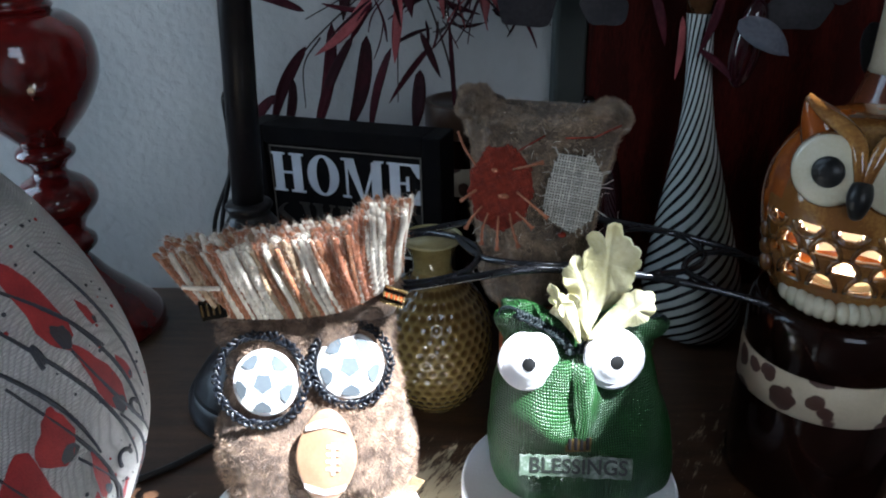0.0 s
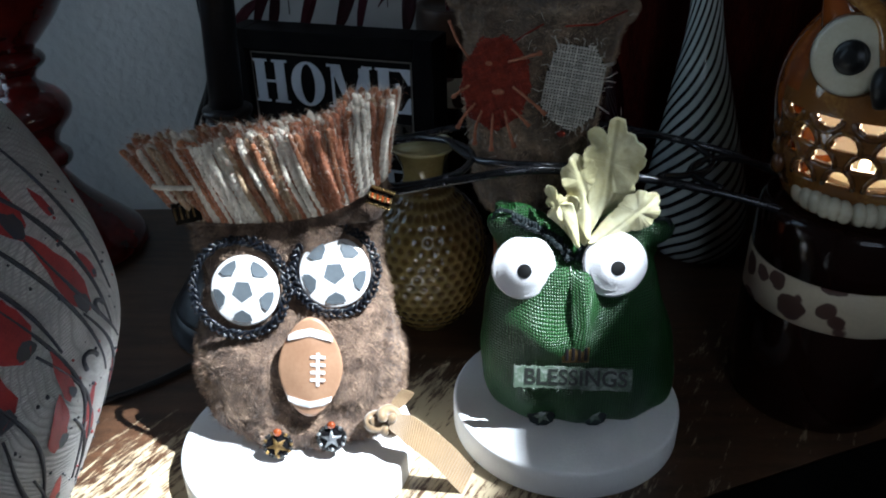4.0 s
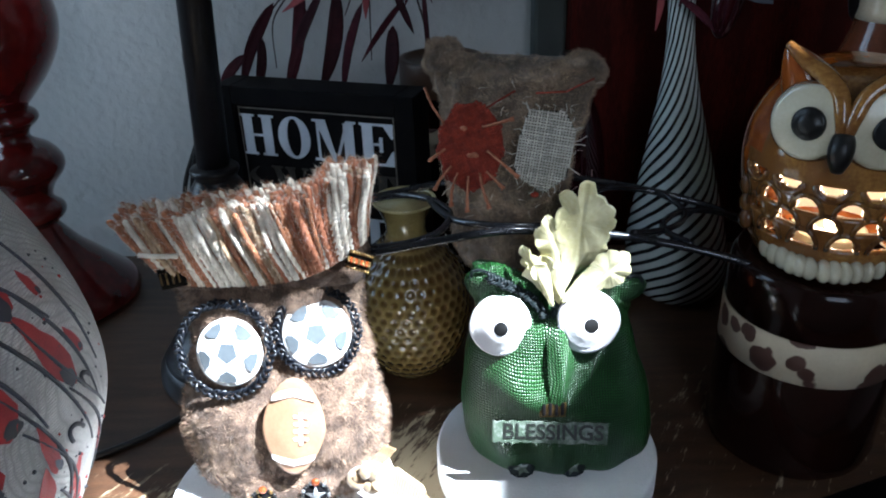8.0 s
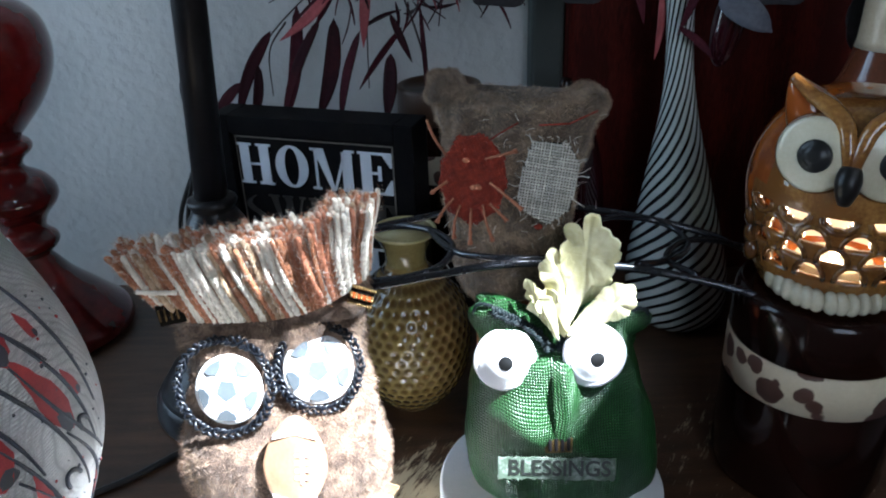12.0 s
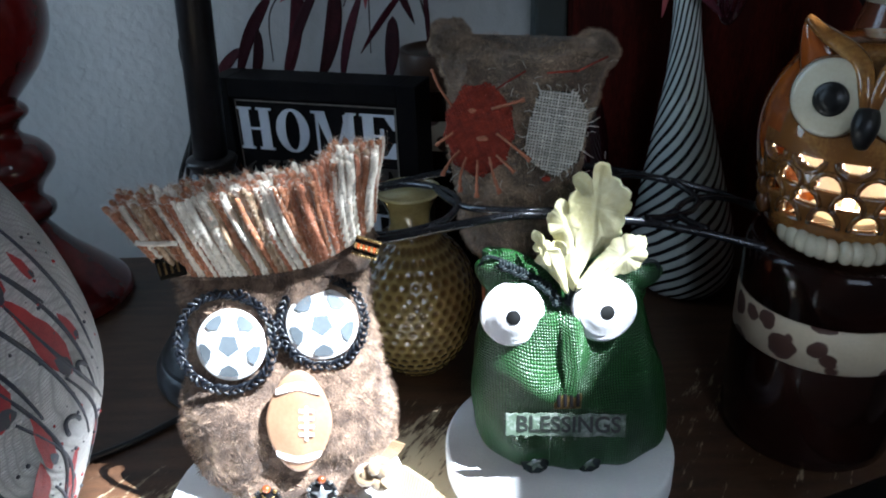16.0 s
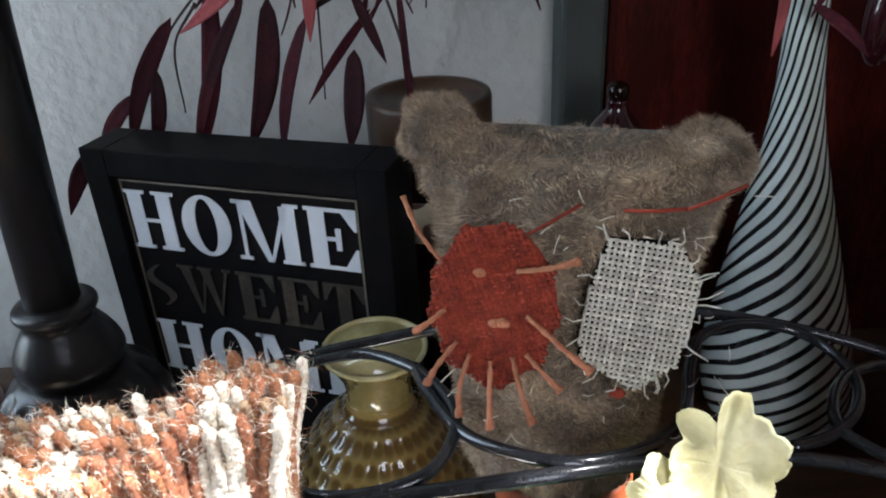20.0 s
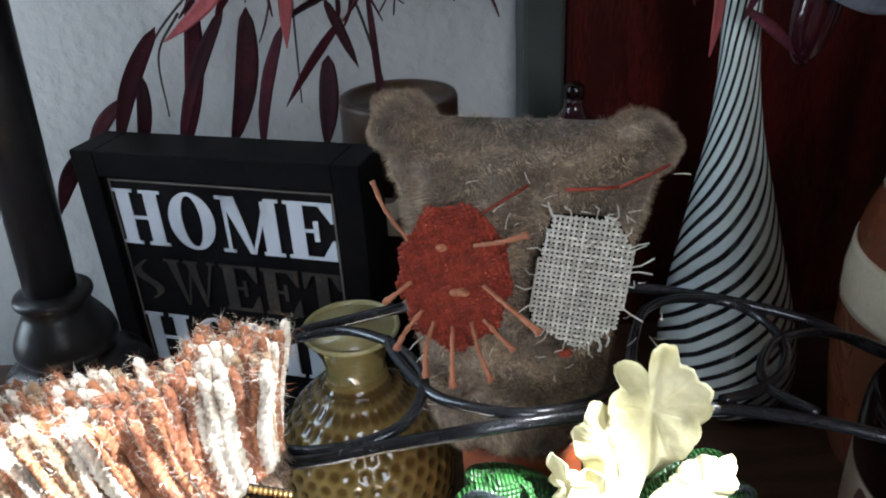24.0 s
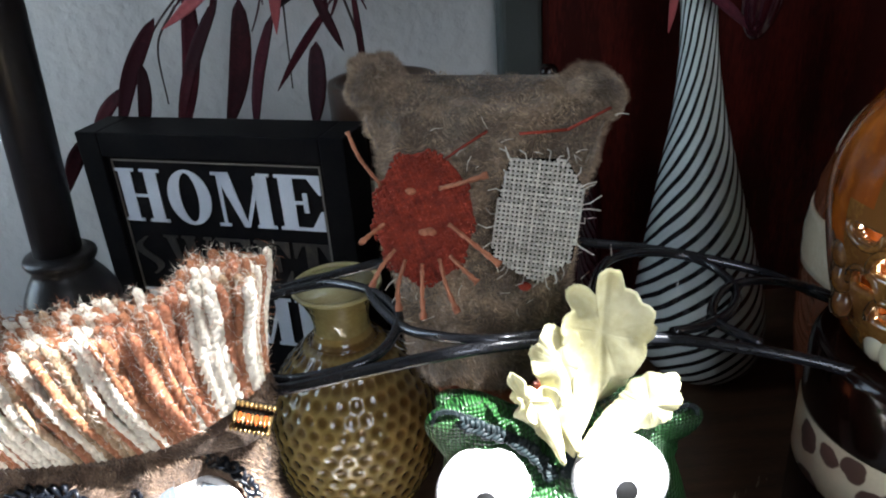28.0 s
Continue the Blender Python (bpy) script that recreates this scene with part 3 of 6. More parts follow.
def fur(name, source, mat, parent, count, length, width, seed, droop=0.4, lean=0.7):
    """Short fibres standing on a body's faces, joined as one pile."""
    rnd = random.Random(seed)
    me = source.data
    off = where(source)
    me.calc_loop_triangles()
    tris = [(t.area, [me.vertices[v].co + off for v in t.vertices], t.normal.copy()) for t in me.loop_triangles]
    total, acc, cum = sum(t[0] for t in tris), 0.0, []
    for t in tris:
        acc += t[0] / total
        cum.append(acc)
    verts, faces = [], []
    picks = np.searchsorted(cum, np.sort(np.array([rnd.random() for _ in range(count)])))
    for i in picks:
        _, (a, b, c), n = tris[min(int(i), len(tris) - 1)]
        r1, r2 = math.sqrt(rnd.random()), rnd.random()
        p = a * (1 - r1) + b * (r1 * (1 - r2)) + c * (r1 * r2)
        flow = Vector((noise.noise(p * 70), noise.noise(p * 70 + Vector((9, 0, 0))), -droop + 0.6 * noise.noise(p * 50 + Vector((0, 7, 0)))))
        flow += Vector((noise.noise(p * 230), noise.noise(p * 230 + Vector((5, 0, 0))), noise.noise(p * 230 + Vector((0, 5, 0))))) * 0.9
        d = (n + flow * lean + Vector((rnd.uniform(-1, 1), rnd.uniform(-1, 1), rnd.uniform(-1, 1))) * 0.35).normalized()
        ln = length * rnd.uniform(0.5, 1.4)
        s = d.orthogonal().normalized() * width * rnd.uniform(0.6, 1.3)
        mid = p + d * ln * 0.55 + flow * ln * 0.15
        tip = p + d * ln + (flow + Vector((rnd.uniform(-1, 1), rnd.uniform(-1, 1), rnd.uniform(-1, 1))) * 0.5) * ln * 0.4
        k = len(verts)
        verts += [p - s - off, p + s - off, mid + s * 0.7 - off, mid - s * 0.7 - off, tip - off]
        faces += [(k, k + 1, k + 2, k + 3), (k + 3, k + 2, k + 4)]
    me2 = bpy.data.meshes.new(name)
    me2.from_pydata([tuple(v) for v in verts], [], faces)
    me2.materials.append(mat)
    ob = new(name, me2)
    ob.parent = parent
    ob.location = off - where(parent)
    return tagged(ob, kind="stuff")


def text(name, words, size, m, mat, parent, width=None, thick=0.0004, bold=0.0):
    cu = bpy.data.curves.new(name, "FONT")
    cu.body, cu.size, cu.align_x, cu.align_y = words, size, "CENTER", "CENTER"
    cu.extrude, cu.offset = thick, bold
    tmp = new(name, cu)
    bpy.context.view_layer.update()
    me = bpy.data.meshes.new_from_object(tmp.evaluated_get(bpy.context.evaluated_depsgraph_get()))
    bpy.data.objects.remove(tmp)
    if width:
        xs = [v.co.x for v in me.vertices]
        k = width / (max(xs) - min(xs))
        for v in me.vertices:
            v.co.x *= k
    me.transform(Matrix.Translation(-where(parent)) @ m)
    me.materials.clear()
    me.materials.append(mat)
    ob = new(name, me)
    ob.parent = parent
    return ob


def leaf_mesh(base, tip, width, side, bend=0.0, droop=0.0, lobes=0.0, n=12, fold=0.18, thick=0.0003):
    """A leaf blade from base to tip; side is the way its width lies; bend shifts its middle."""
    bm = bmesh.new()
    base, tip, side = Vector(base), Vector(tip), Vector(side).normalized()
    ax = (tip - base)
    ln = ax.length
    nor = ax.normalized().cross(side).normalized()
    side = nor.cross(ax.normalized()).normalized()
    tops, bots = [], []
    for i in range(n + 1):
        t = i / n
        mid = base + ax * t + side * bend * math.sin(math.pi * t) + nor * droop * math.sin(math.pi * t)
        w = width * 0.5 * (math.sin(math.pi * min(1, t * 1.02 + 0.02) ** 0.85) ** 0.6 if 0 < t < 1 else 0.04)
        if lobes:
            w *= 1 - lobes + lobes * abs(math.cos(t * math.pi * 3.2)) + lobes * 0.5 * t
        row = []
        for s in (-1, -0.5, 0, 0.5, 1):
            row.append(mid + side * w * s + nor * (abs(s) * w * fold + 0.12 * w * noise.noise(mid * 90 + Vector((s, 0, 0)))))
        tops.append([bm.verts.new(q + nor * thick) for q in row])
        bots.append([bm.verts.new(q - nor * thick) for q in row])
    for rows, flip in ((tops, False), (bots, True)):
        for a, b in zip(rows, rows[1:]):
            for k in range(4):
                q = (a[k], a[k + 1], b[k + 1], b[k])
                bm.faces.new(q[::-1] if flip else q)
    for i in range(n):
        bm.faces.new((tops[i][0], tops[i + 1][0], bots[i + 1][0], bots[i][0]))
        bm.faces.new((tops[i][4], bots[i][4], bots[i + 1][4], tops[i + 1][4]))
    bmesh.ops.remove_doubles(bm, verts=bm.verts, dist=1e-7)
    return bm


def lobed_leaf(base, mid, side, nor, lobes, droop, seed, n=150, m=12, thick=0.00012):
    """A cloth leaf of round lobes (angle from its tip, reach, radius) about its middle, narrowing to its stalk."""
    bm = bmesh.new()
    base, c, side = Vector(base), Vector(mid), Vector(side).normalized()
    up = Vector(nor).normalized().cross(side).normalized()
    nor = side.cross(up).normalized()
    st = base - c
    back = math.atan2(st.dot(side), st.dot(up))
    far = st.length

    def reach(a):
        best = 0.0
        for ang, d, rho in lobes:
            da = a - radians(ang)
            q = rho * rho - (d * math.sin(da)) ** 2
            if q > 0:
                best = max(best, d * math.cos(da) + math.sqrt(q))
        da = abs((a - back + math.pi) % (2 * math.pi) - math.pi)
        if da < 1.2:
            best = max(best, far * 0.0040 / (0.0040 + far * 0.42 * math.sin(da)))
        return best

    edge = [reach(2 * math.pi * i / n) for i in range(n)]
    edge = [(edge[i - 1] + 2 * edge[i] + edge[(i + 1) % n]) / 4 for i in range(n)]
    edge = [e * (1 + 0.035 * noise.noise(Vector((i * 0.9, seed * 3.1, 0))) + 0.03 * noise.noise(Vector((i * 0.25, seed * 1.7, 4)))) for i, e in enumerate(edge)]
    size = max(d + rho for _, d, rho in lobes)
    sheets = []
    for off in (thick, -thick):
        rings = []
        for k in range(1, m + 1):
            s = k / m
            ring = []
            for i in range(n):
                a = 2 * math.pi * i / n
                rr = edge[i] * s
                x, y2 = rr * math.sin(a), rr * math.cos(a)
                vein = abs(math.sin((a - back) / 2 + math.pi / 2))
                h = droop * (1 - s * s) + 0.10 * rr * (rr / size) * math.cos(5 * a + seed) + 0.0022 * noise.noise(Vector((x * 110 + seed * 7, y2 * 110, seed))) * s
                h -= 0.0008 * math.exp(-(x / 0.0011) ** 2) + 0.0004 * math.exp(-((math.sin(3 * a + seed)) / 0.16) ** 2) * s * (1 - s * 0.5)
                ring.append(bm.verts.new(c + side * x + up * y2 + nor * (h + off)))
            rings.append(ring)
        mid_v = bm.verts.new(c + nor * (droop + off - 0.0008))
        for i in range(n):
            f = (mid_v, rings[0][i], rings[0][(i + 1) % n])
            bm.faces.new(f if off > 0 else f[::-1])
        for a, b in zip(rings, rings[1:]):
            for i in range(n):
                f = (a[i], b[i], b[(i + 1) % n], a[(i + 1) % n])
                bm.faces.new(f if off > 0 else f[::-1])
        sheets.append(rings[-1])
    for i in range(n):
        bm.faces.new((sheets[0][i], sheets[1][i], sheets[1][(i + 1) % n], sheets[0][(i + 1) % n]))
    bmesh.ops.recalc_face_normals(bm, faces=bm.faces)
    return bm


# ---------------------------------------------------------------- room
def structure(name, bm, mat, label, category):
    return tagged(part(name, bm, mat, smooth=False), label, category, kind="structure")


def wall_with_opening(name, axis, at, thick, lo, hi, z0, z1, o_lo, o_hi, oz0, oz1, label):
    """A wall with one opening through it, of four butted blocks in one mesh."""
    bm = bmesh.new()
    for a, b, c, d in ((lo, o_lo, z0, z1), (o_hi, hi, z0, z1), (o_lo, o_hi, z0, oz0), (o_lo, o_hi, oz1, z1)):
        one = box(at, at + thick, a, b, c, d) if axis == "x" else box(a, b, at, at + thick, c, d)
        tmp = bpy.data.meshes.new("tmp")
        one.to_mesh(tmp)
        one.free()
        bm.from_mesh(tmp)
        bpy.data.meshes.remove(tmp)
    return structure(name, bm, PLASTER, label, "wall")


structure("floor", box(-0.74, 1.3, -0.80, 0.74, -0.80, -0.75), FLOOR, "dark wooden floor of the room", "floor")
structure("ceiling", box(-0.74, 1.3, -0.80, 0.74, 2.40, 2.45), CEILING, "plain white painted ceiling", "ceiling")
structure("wall_north", box(-0.64, 1.2, 0.64, 0.74, -0.75, 2.40), PLASTER, "white plaster wall with an orange-peel texture", "wall")
# East, west and south walls are unseen, added around the light openings.
wall_with_opening("wall_east", "x", 1.20, 0.025, -0.70, 0.64, -0.75, 2.40, -0.24, 0.13, 1.73, 2.19, "unseen white plaster wall, added to block the sun outside one opening")
wall_with_opening("wall_west", "x", -0.74, 0.10, -0.70, 0.64, -0.75, 2.40, 0.29, 0.61, 0.08, 0.92, "unseen white plaster wall, added, with an opening for the soft lamp")
wall_with_opening("wall_south", "y", -0.725, 0.025, -0.64, 1.2, -0.75, 2.40, -0.03, 0.44, 0.25, 0.95, "unseen white plaster wall, added, with an opening for the fill lamp")


def window(name, axis, at, lo, hi, z0, z1, label):
    w = tagged(new(name), label, "window", kind="structure")
    f = 0.012
    for a, b, c, d in ((lo, lo + f, z0, z1), (hi - f, hi, z0, z1), (lo + f, hi - f, z0, z0 + f), (lo + f, hi - f, z1 - f, z1)):
        part("window_frame", box(at, at + 0.012, a, b, c, d) if axis == "x" else box(a, b, at, at + 0.012, c, d), TRIM_WHITE, w, smooth=False)
    p = part("pane", box(at + 0.004, at + 0.007, lo + f, hi - f, z0 + f, z1 - f) if axis == "x" else box(lo + f, hi - f, at + 0.004, at + 0.007, z0 + f, z1 - f), GLASS, w, smooth=False)
    p.visible_shadow = False


window("window_1", "x", 1.226, -0.24, 0.13, 1.73, 2.19, "unseen small high window that lets in the sun")
# window_2 is unseen, added as an opening for the soft side lamp
window("window_2", "x", -0.72, 0.29, 0.61, 0.08, 0.92, "unseen window added in the side wall around the soft lamp")
# window_3 is unseen, added as an opening for front_light
window("window_3", "y", -0.738, -0.03, 0.44, 0.25, 0.95, "unseen window added behind the viewer around the fill lamp")
# Unseen cut sheets, added to shape where sun falls on owls and table.
sun_mask = tagged(new("curtain"), "unseen mask, dark and sheer, that cuts the sunlight into patches", "curtain", kind="structure")
# gap left in the mask for a glint on the ceramic owl's ear
GLINT_Y, GLINT_Z = 0.0923, 1.817
HANG = Matrix(((0, 0, 1, 1.1960), (1, 0, 0, 0), (0, 1, 0, 0), (0, 0, 0, 1)))


def mask_piece(name, outline, mat):
    """A flat piece of the unseen sun mask, cut to an outline of (y, z)."""
    bm = bmesh.new()
    lo_ring = [bm.verts.new(HANG @ Vector((y2, z, 0.0))) for y2, z in outline]
    hi_ring = [bm.verts.new(HANG @ Vector((y2, z, 0.0012))) for y2, z in outline]
    bm.faces.new(lo_ring[::-1])
    bm.faces.new(hi_ring)
    for k in range(len(outline)):
        j = (k + 1) % len(outline)
        bm.faces.new((lo_ring[k], lo_ring[j], hi_ring[j], hi_ring[k]))
    part(name, bm, mat, sun_mask, smooth=False)


def length(y0, y1, z0, z1):
    return [(y0, z0), (y1, z0), (y1, z1), (y0, z1)]


# sheer pieces dim the sun on table front, yarn crown and leaf crest
for cut in ([(-0.140, 1.720), (-0.0125, 1.720), (-0.0125, 1.800), (-0.0335, 1.888), (-0.0565, 1.950), (-0.0605, 2.000), (-0.0925, 2.030), (-0.0925, 2.120), (-0.140, 2.120)],
            [(0.0125, 2.055), (0.0220, 2.032), (0.0300, 1.995), (0.0395, 1.985), (0.0395, 2.120), (0.0125, 2.120)], length(0.0570, 0.0680, 1.815, 1.9195)):
    mask_piece("sheer_mask", cut, NET if cut[0][0] < -0.1 else SHEER)
for cut in (length(0.0685, 0.150, 1.700, GLINT_Z - 0.012), length(0.0685, GLINT_Y - 0.012, GLINT_Z - 0.0115, GLINT_Z + 0.0115), length(GLINT_Y + 0.012, 0.150, GLINT_Z - 0.0115, GLINT_Z + 0.0115),
            length(0.0685, 0.150, GLINT_Z + 0.012, 2.220), length(-0.270, 0.068, 2.1205, 2.220), length(-0.270, -0.1405, 1.700, 2.120), length(-0.140, -0.0125, 1.700, 1.7195), length(0.0400, 0.0680, 1.920, 2.120),
            [(-0.0120, 1.700), (0.068, 1.700), (0.068, 1.7995), (0.052, 1.7895), (0.036, 1.7950), (0.020, 1.8015), (-0.0120, 1.7995)]):
    mask_piece("sun_mask", cut, DARK_CLOTH)
structure("trim_board", box(0.083, 0.1076, 0.606, 0.6385, -0.75, 0.62, 0.003), GREY_TRIM, "dark grey-green painted trim board beside the cabinet", "trim")
structure("wood_panel", box(0.108, 1.195, 0.590, 0.622, -0.75, 0.62, 0.004), RED_WOOD, "dark red-brown wooden cabinet side behind the vases", "panel")

# ---------------------------------------------------------------- table, its front edge turned against the wall
EDGE_A = math.atan2(0.144, 0.373)
EDGE = Matrix.Translation((0.0125, 0.2310, 0)) @ Matrix.Rotation(EDGE_A, 4, "Z")
table = thing("console_table", (0.0, 0.40, -0.75), "dark weathered wooden table with a black front edge", "table")
BACK = 0.586
rim = [EDGE @ Vector((-0.62, 0, 0)), EDGE @ Vector((0.72, 0, 0))]
rim += [Vector((rim[1].x, BACK, 0)), Vector((rim[0].x, BACK, 0))]
bm = bmesh.new()
low = [bm.verts.new((p.x, p.y, -0.022)) for p in rim]
high = [bm.verts.new((p.x, p.y, 0.0)) for p in rim]
bm.faces.new(low[::-1])
bm.faces.new(high)
for k in range(4):
    bm.faces.new((low[k], low[(k + 1) % 4], high[(k + 1) % 4], high[k]))
part("tabletop", bm, TABLE_WOOD, table, "worn board with pale and dark flecks", smooth=False)
bm = box(-0.62, 0.72, -0.034, -0.0004, -0.030, 0.0006, 0.002)
bm.transform(EDGE)
part("front_rail", bm, BLACK_LACQUER, table, "black lacquered front rail", smooth=False)
bm = box(-0.62, 0.72, -0.046, -0.0345, -0.075, -0.010, 0.004)
bm.transform(EDGE)
part("apron", bm, BLACK_LACQUER, table, "black lacquered moulding")
bm = tube(bmesh.new(), [EDGE @ Vector((x, -0.0400, -0.0095)) for x in (-0.62, -0.2, 0.25, 0.72)], 0.0024, 12)
part("edge_bead", bm, BLACK_SHINE, table, "thin glossy bead along the front")
for lx, ly in ((-0.545, 0.075), (0.630, 0.490), (-0.545, 0.535), (0.630, 0.535)):
    bm = box(lx, lx + 0.04, ly, ly + 0.04, -0.75, -0.022, 0.003)
    part("leg", bm, BLACK_LACQUER, table, smooth=False)


# ---------------------------------------------------------------- foam discs
def foam_disc(x, y, r, h):
    d = tagged(part("foam_disc", lathe([(0, 0), (r - 0.001, 0), (r, 0.001), (r, h - 0.0018), (r - 0.0006, h - 0.0006), (r - 0.002, h), (0, h)], (x, y, 0), 96), FOAM),
               "white foam disc that a stuffed figure sits on", "base", "foam discs")
    return d


foam_disc(-0.0660, 0.300, 0.0555, 0.016)
foam_disc(0.067, 0.330, 0.0575, 0.016)


def braid(points, r, turns, closed=True):
    """A crocheted chain: three uneven cords lapped over each other along a line."""
    bm = bmesh.new()
    line = smooth_line(points, 26)
    if closed:
        line = line[:-1]
    n = len(line)
    rnd = random.Random(int(line[0].x * 1e5))
    out = Vector((0.05, -0.93, 0.36))
    for c in range(3):
        ph = c * 2 * math.pi / 3
        pts, rads = [], []
        for i, p in enumerate(line):
            d = (line[(i + 1) % n] - line[i - 1]).normalized() if closed else (line[min(i + 1, n - 1)] - line[max(i - 1, 0)]).normalized()
            side = d.cross(out).normalized()
            a = turns * 2 * math.pi * i / n + ph
            w = 1.0 + 0.5 * noise.noise(p * 260 + Vector((c, 0, 0)))
            pts.append(p + side * math.sin(a) * r * 1.7 * w + out * (math.sin(2 * a) * r * 0.5 + r) + d * math.cos(a) * r * 0.6)
        tube(bm, pts, lambda q: r * (0.78 + 0.22 * math.sin(q * turns * 12.6 + ph)), 5, closed=closed)
    return bm


def ring_points(m, rx, ry, n=10, start=0.0, end=2 * math.pi, closed=True):
    k = n + 1 if closed else n
    return [m @ Vector((rx * math.cos(start + (end - start) * i / n), ry * math.sin(start + (end - start) * i / n), 0)) for i in range(k)]


# ---------------------------------------------------------------- brown plush owl
def brown_owl():
    t = thing("plush_owl", (-0.063, 0.315, 0.016), "brown fleece owl with button eyes, yarn crown, on foam disc", "plush figure")
    def pucker(p, c):
        if p.y < c.y:
            p.y += 0.0045 * math.exp(-((p.x + 0.0640) / 0.006) ** 2 - ((p.z - 0.088) / 0.020) ** 2)
            p.y += 0.0040 * math.exp(-((p.x + 0.0560) / 0.022) ** 2 - ((p.z - 0.034) / 0.007) ** 2)
            p.y -= 0.0035 * math.exp(-((p.x + 0.0900) / 0.016) ** 2 - ((p.z - 0.055) / 0.014) ** 2)
            p.y -= 0.0030 * math.exp(-((p.x + 0.0320) / 0.012) ** 2 - ((p.z - 0.050) / 0.016) ** 2)
            p.y += 0.0012 * math.sin(p.x * 230 - p.z * 120) * math.exp(-((p.z - 0.026) / 0.012) ** 2)
        return p

    body = part("body", loft([(0.0155, -0.060, 0.306, 0.022, 0.011), (0.0175, -0.0605, 0.307, 0.032, 0.019), (0.026, -0.0625, 0.311, 0.0435, 0.0245), (0.036, -0.064, 0.3155, 0.0482, 0.0262), (0.052, -0.0655, 0.3215, 0.0500, 0.0270),
                              (0.075, -0.065, 0.330, 0.0445, 0.0240), (0.098, -0.067, 0.338, 0.0430, 0.0220), (0.116, -0.069, 0.342, 0.0460, 0.0190),
                              (0.130, -0.070, 0.343, 0.0505, 0.0150), (0.136, -0.070, 0.343, 0.0480, 0.0110)],
                             96, 2.3, 0.0022, 75, pucker), BROWN_FELT, t)
    fur("fleece_pile", body, BROWN_FUR, t, 52000, 0.0026, 0.00012, 11, 0.4, 1.1)
    # eyes
    for ex, ey, ez, nx, rx, ry, ox, oz in ((-0.0844, 0.3095, 0.0904, -0.10, 0.0228, 0.0218, -0.0022, 0.0012), (-0.0438, 0.3155, 0.0960, 0.10, 0.0192, 0.0200, 0.0005, 0.0008)):
        n = Vector((nx, -0.90, 0.42))
        m = frame_to((ex, ey + 0.003, ez), n)
        eye = part("eye", plate(circle(0.0162, 40), 0.0016, m, 0.0022), BUTTON_WHITE, t, "white button painted like a football")
        up = m @ Matrix.Translation((0, 0, 0.0036))
        part("patch", plate(circle(0.0052, 5), 0.0002, up @ Matrix.Rotation(radians(54), 4, "Z"), 0.0, 0.02), BUTTON_GREY, eye, smooth=False)
        for k in range(5):
            a = radians(270 + 72 * k)
            o = [(0.0030 - 0.0012 * (d / 0.36) ** 2 * 0.9, 0.0150 * d) for d in (-0.34, -0.17, 0, 0.17, 0.34)] + [(-0.0012, 0.0040), (-0.0036, 0.0), (-0.0012, -0.0040)]
            seat = m @ Matrix.Rotation(a, 4, "Z") @ Matrix.Translation((0.0117, 0, 0.00265)) @ Matrix.Rotation(radians(15), 4, "Y") @ Matrix.Diagonal((0.92, 0.92, 0.6, 1))
            part("patch", plate(o, 0.00035, seat, 0.0, 0.02), BUTTON_GREY, eye, smooth=False)
        ringm = frame_to((ex + ox, ey + 0.0035, ez + oz), n)
        part("eye_ring", braid(ring_points(ringm, rx, ry), 0.00098, 14), NAVY_TRIM, t, "navy crocheted braid round the eye")
    # beak
    m = frame_to((-0.0545, 0.2945, 0.0605), (0.05, -0.95, 0.30)) @ Matrix.Rotation(radians(-4), 4, "Z")
    o = []
    for k in range(40):
        a = 2 * math.pi * k / 40
        o.append((0.0146 * math.cos(a) * (1 - 0.12 * abs(math.sin(a)) ** 3), 0.0235 * math.copysign(abs(math.sin(a)) ** 1.25, math.sin(a))))
    beak = part("beak", plate(o, 0.0016, m, 0.0020), BALL_TAN, t, "tan wooden button shaped like an oval ball")
    for s in (1, -1):
        st = [(x, s * (0.0130 + 0.0030 * (1 - (x / 0.0100) ** 2)) + dy) for x, dy in [(-0.0100, 0), (-0.006, 0), (0, 0), (0.006, 0), (0.0100, 0), (0.0097, 0.0022 * s), (0.006, 0.0026 * s), (0, 0.0028 * s), (-0.006, 0.0026 * s), (-0.0097, 0.0022 * s)]]
        part("stripe", plate(st if s > 0 else st[::-1], 0.0003, m @ Matrix.Translation((0, 0, 0.0022)), 0.0007, 0.02), BUTTON_WHITE, beak, smooth=False)
    part("lace", plate([(0.0030, -0.0078), (0.0044, -0.0078), (0.0044, 0.0078), (0.0030, 0.0078)], 0.0004, m @ Matrix.Translation((0, 0, 0.0034)), 0, 0.02), BUTTON_WHITE, beak, smooth=False)
    for k in range(4):
        yy = -0.0055 + 0.0036 * k
        part("lace", plate([(0.0004, yy), (0.0070, yy), (0.0070, yy + 0.0012), (0.0004, yy + 0.0012)], 0.0004, m @ Matrix.Translation((0, 0, 0.0035)), 0, 0.02), BUTTON_WHITE, beak, smooth=False)
    # crown of yarn
    r = random.Random(3)
    lines = []
    rest = {q.name: (q, bmesh.new()) for q in (YARN_CREAM, YARN_RUST, YARN_TAN, YARN_PEACH)}
    for row, (depth, count) in enumerate(((-1.0, 66), (-0.66, 60), (-0.25, 56), (0.25, 50), (0.7, 46), (1.0, 46))):
        for i in range(count):
            s = -1 + 2 * (i + r.uniform(0.1, 0.9)) / count
            edge = math.sqrt(max(0.0, 1 - min(1, abs(s)) ** 4))
            b = Vector((-0.0600 + 0.0590 * s - 0.0175 * max(0.0, (s - 0.2) / 0.8), 0.334 + 0.007 * depth * edge - 0.003 * (depth < -0.9) * edge, 0.1205 + 0.0045 * s + 0.0050 * s * s + 0.003 * (s < -0.8) + 0.0075 * max(0.0, s + 0.1) ** 1.4))
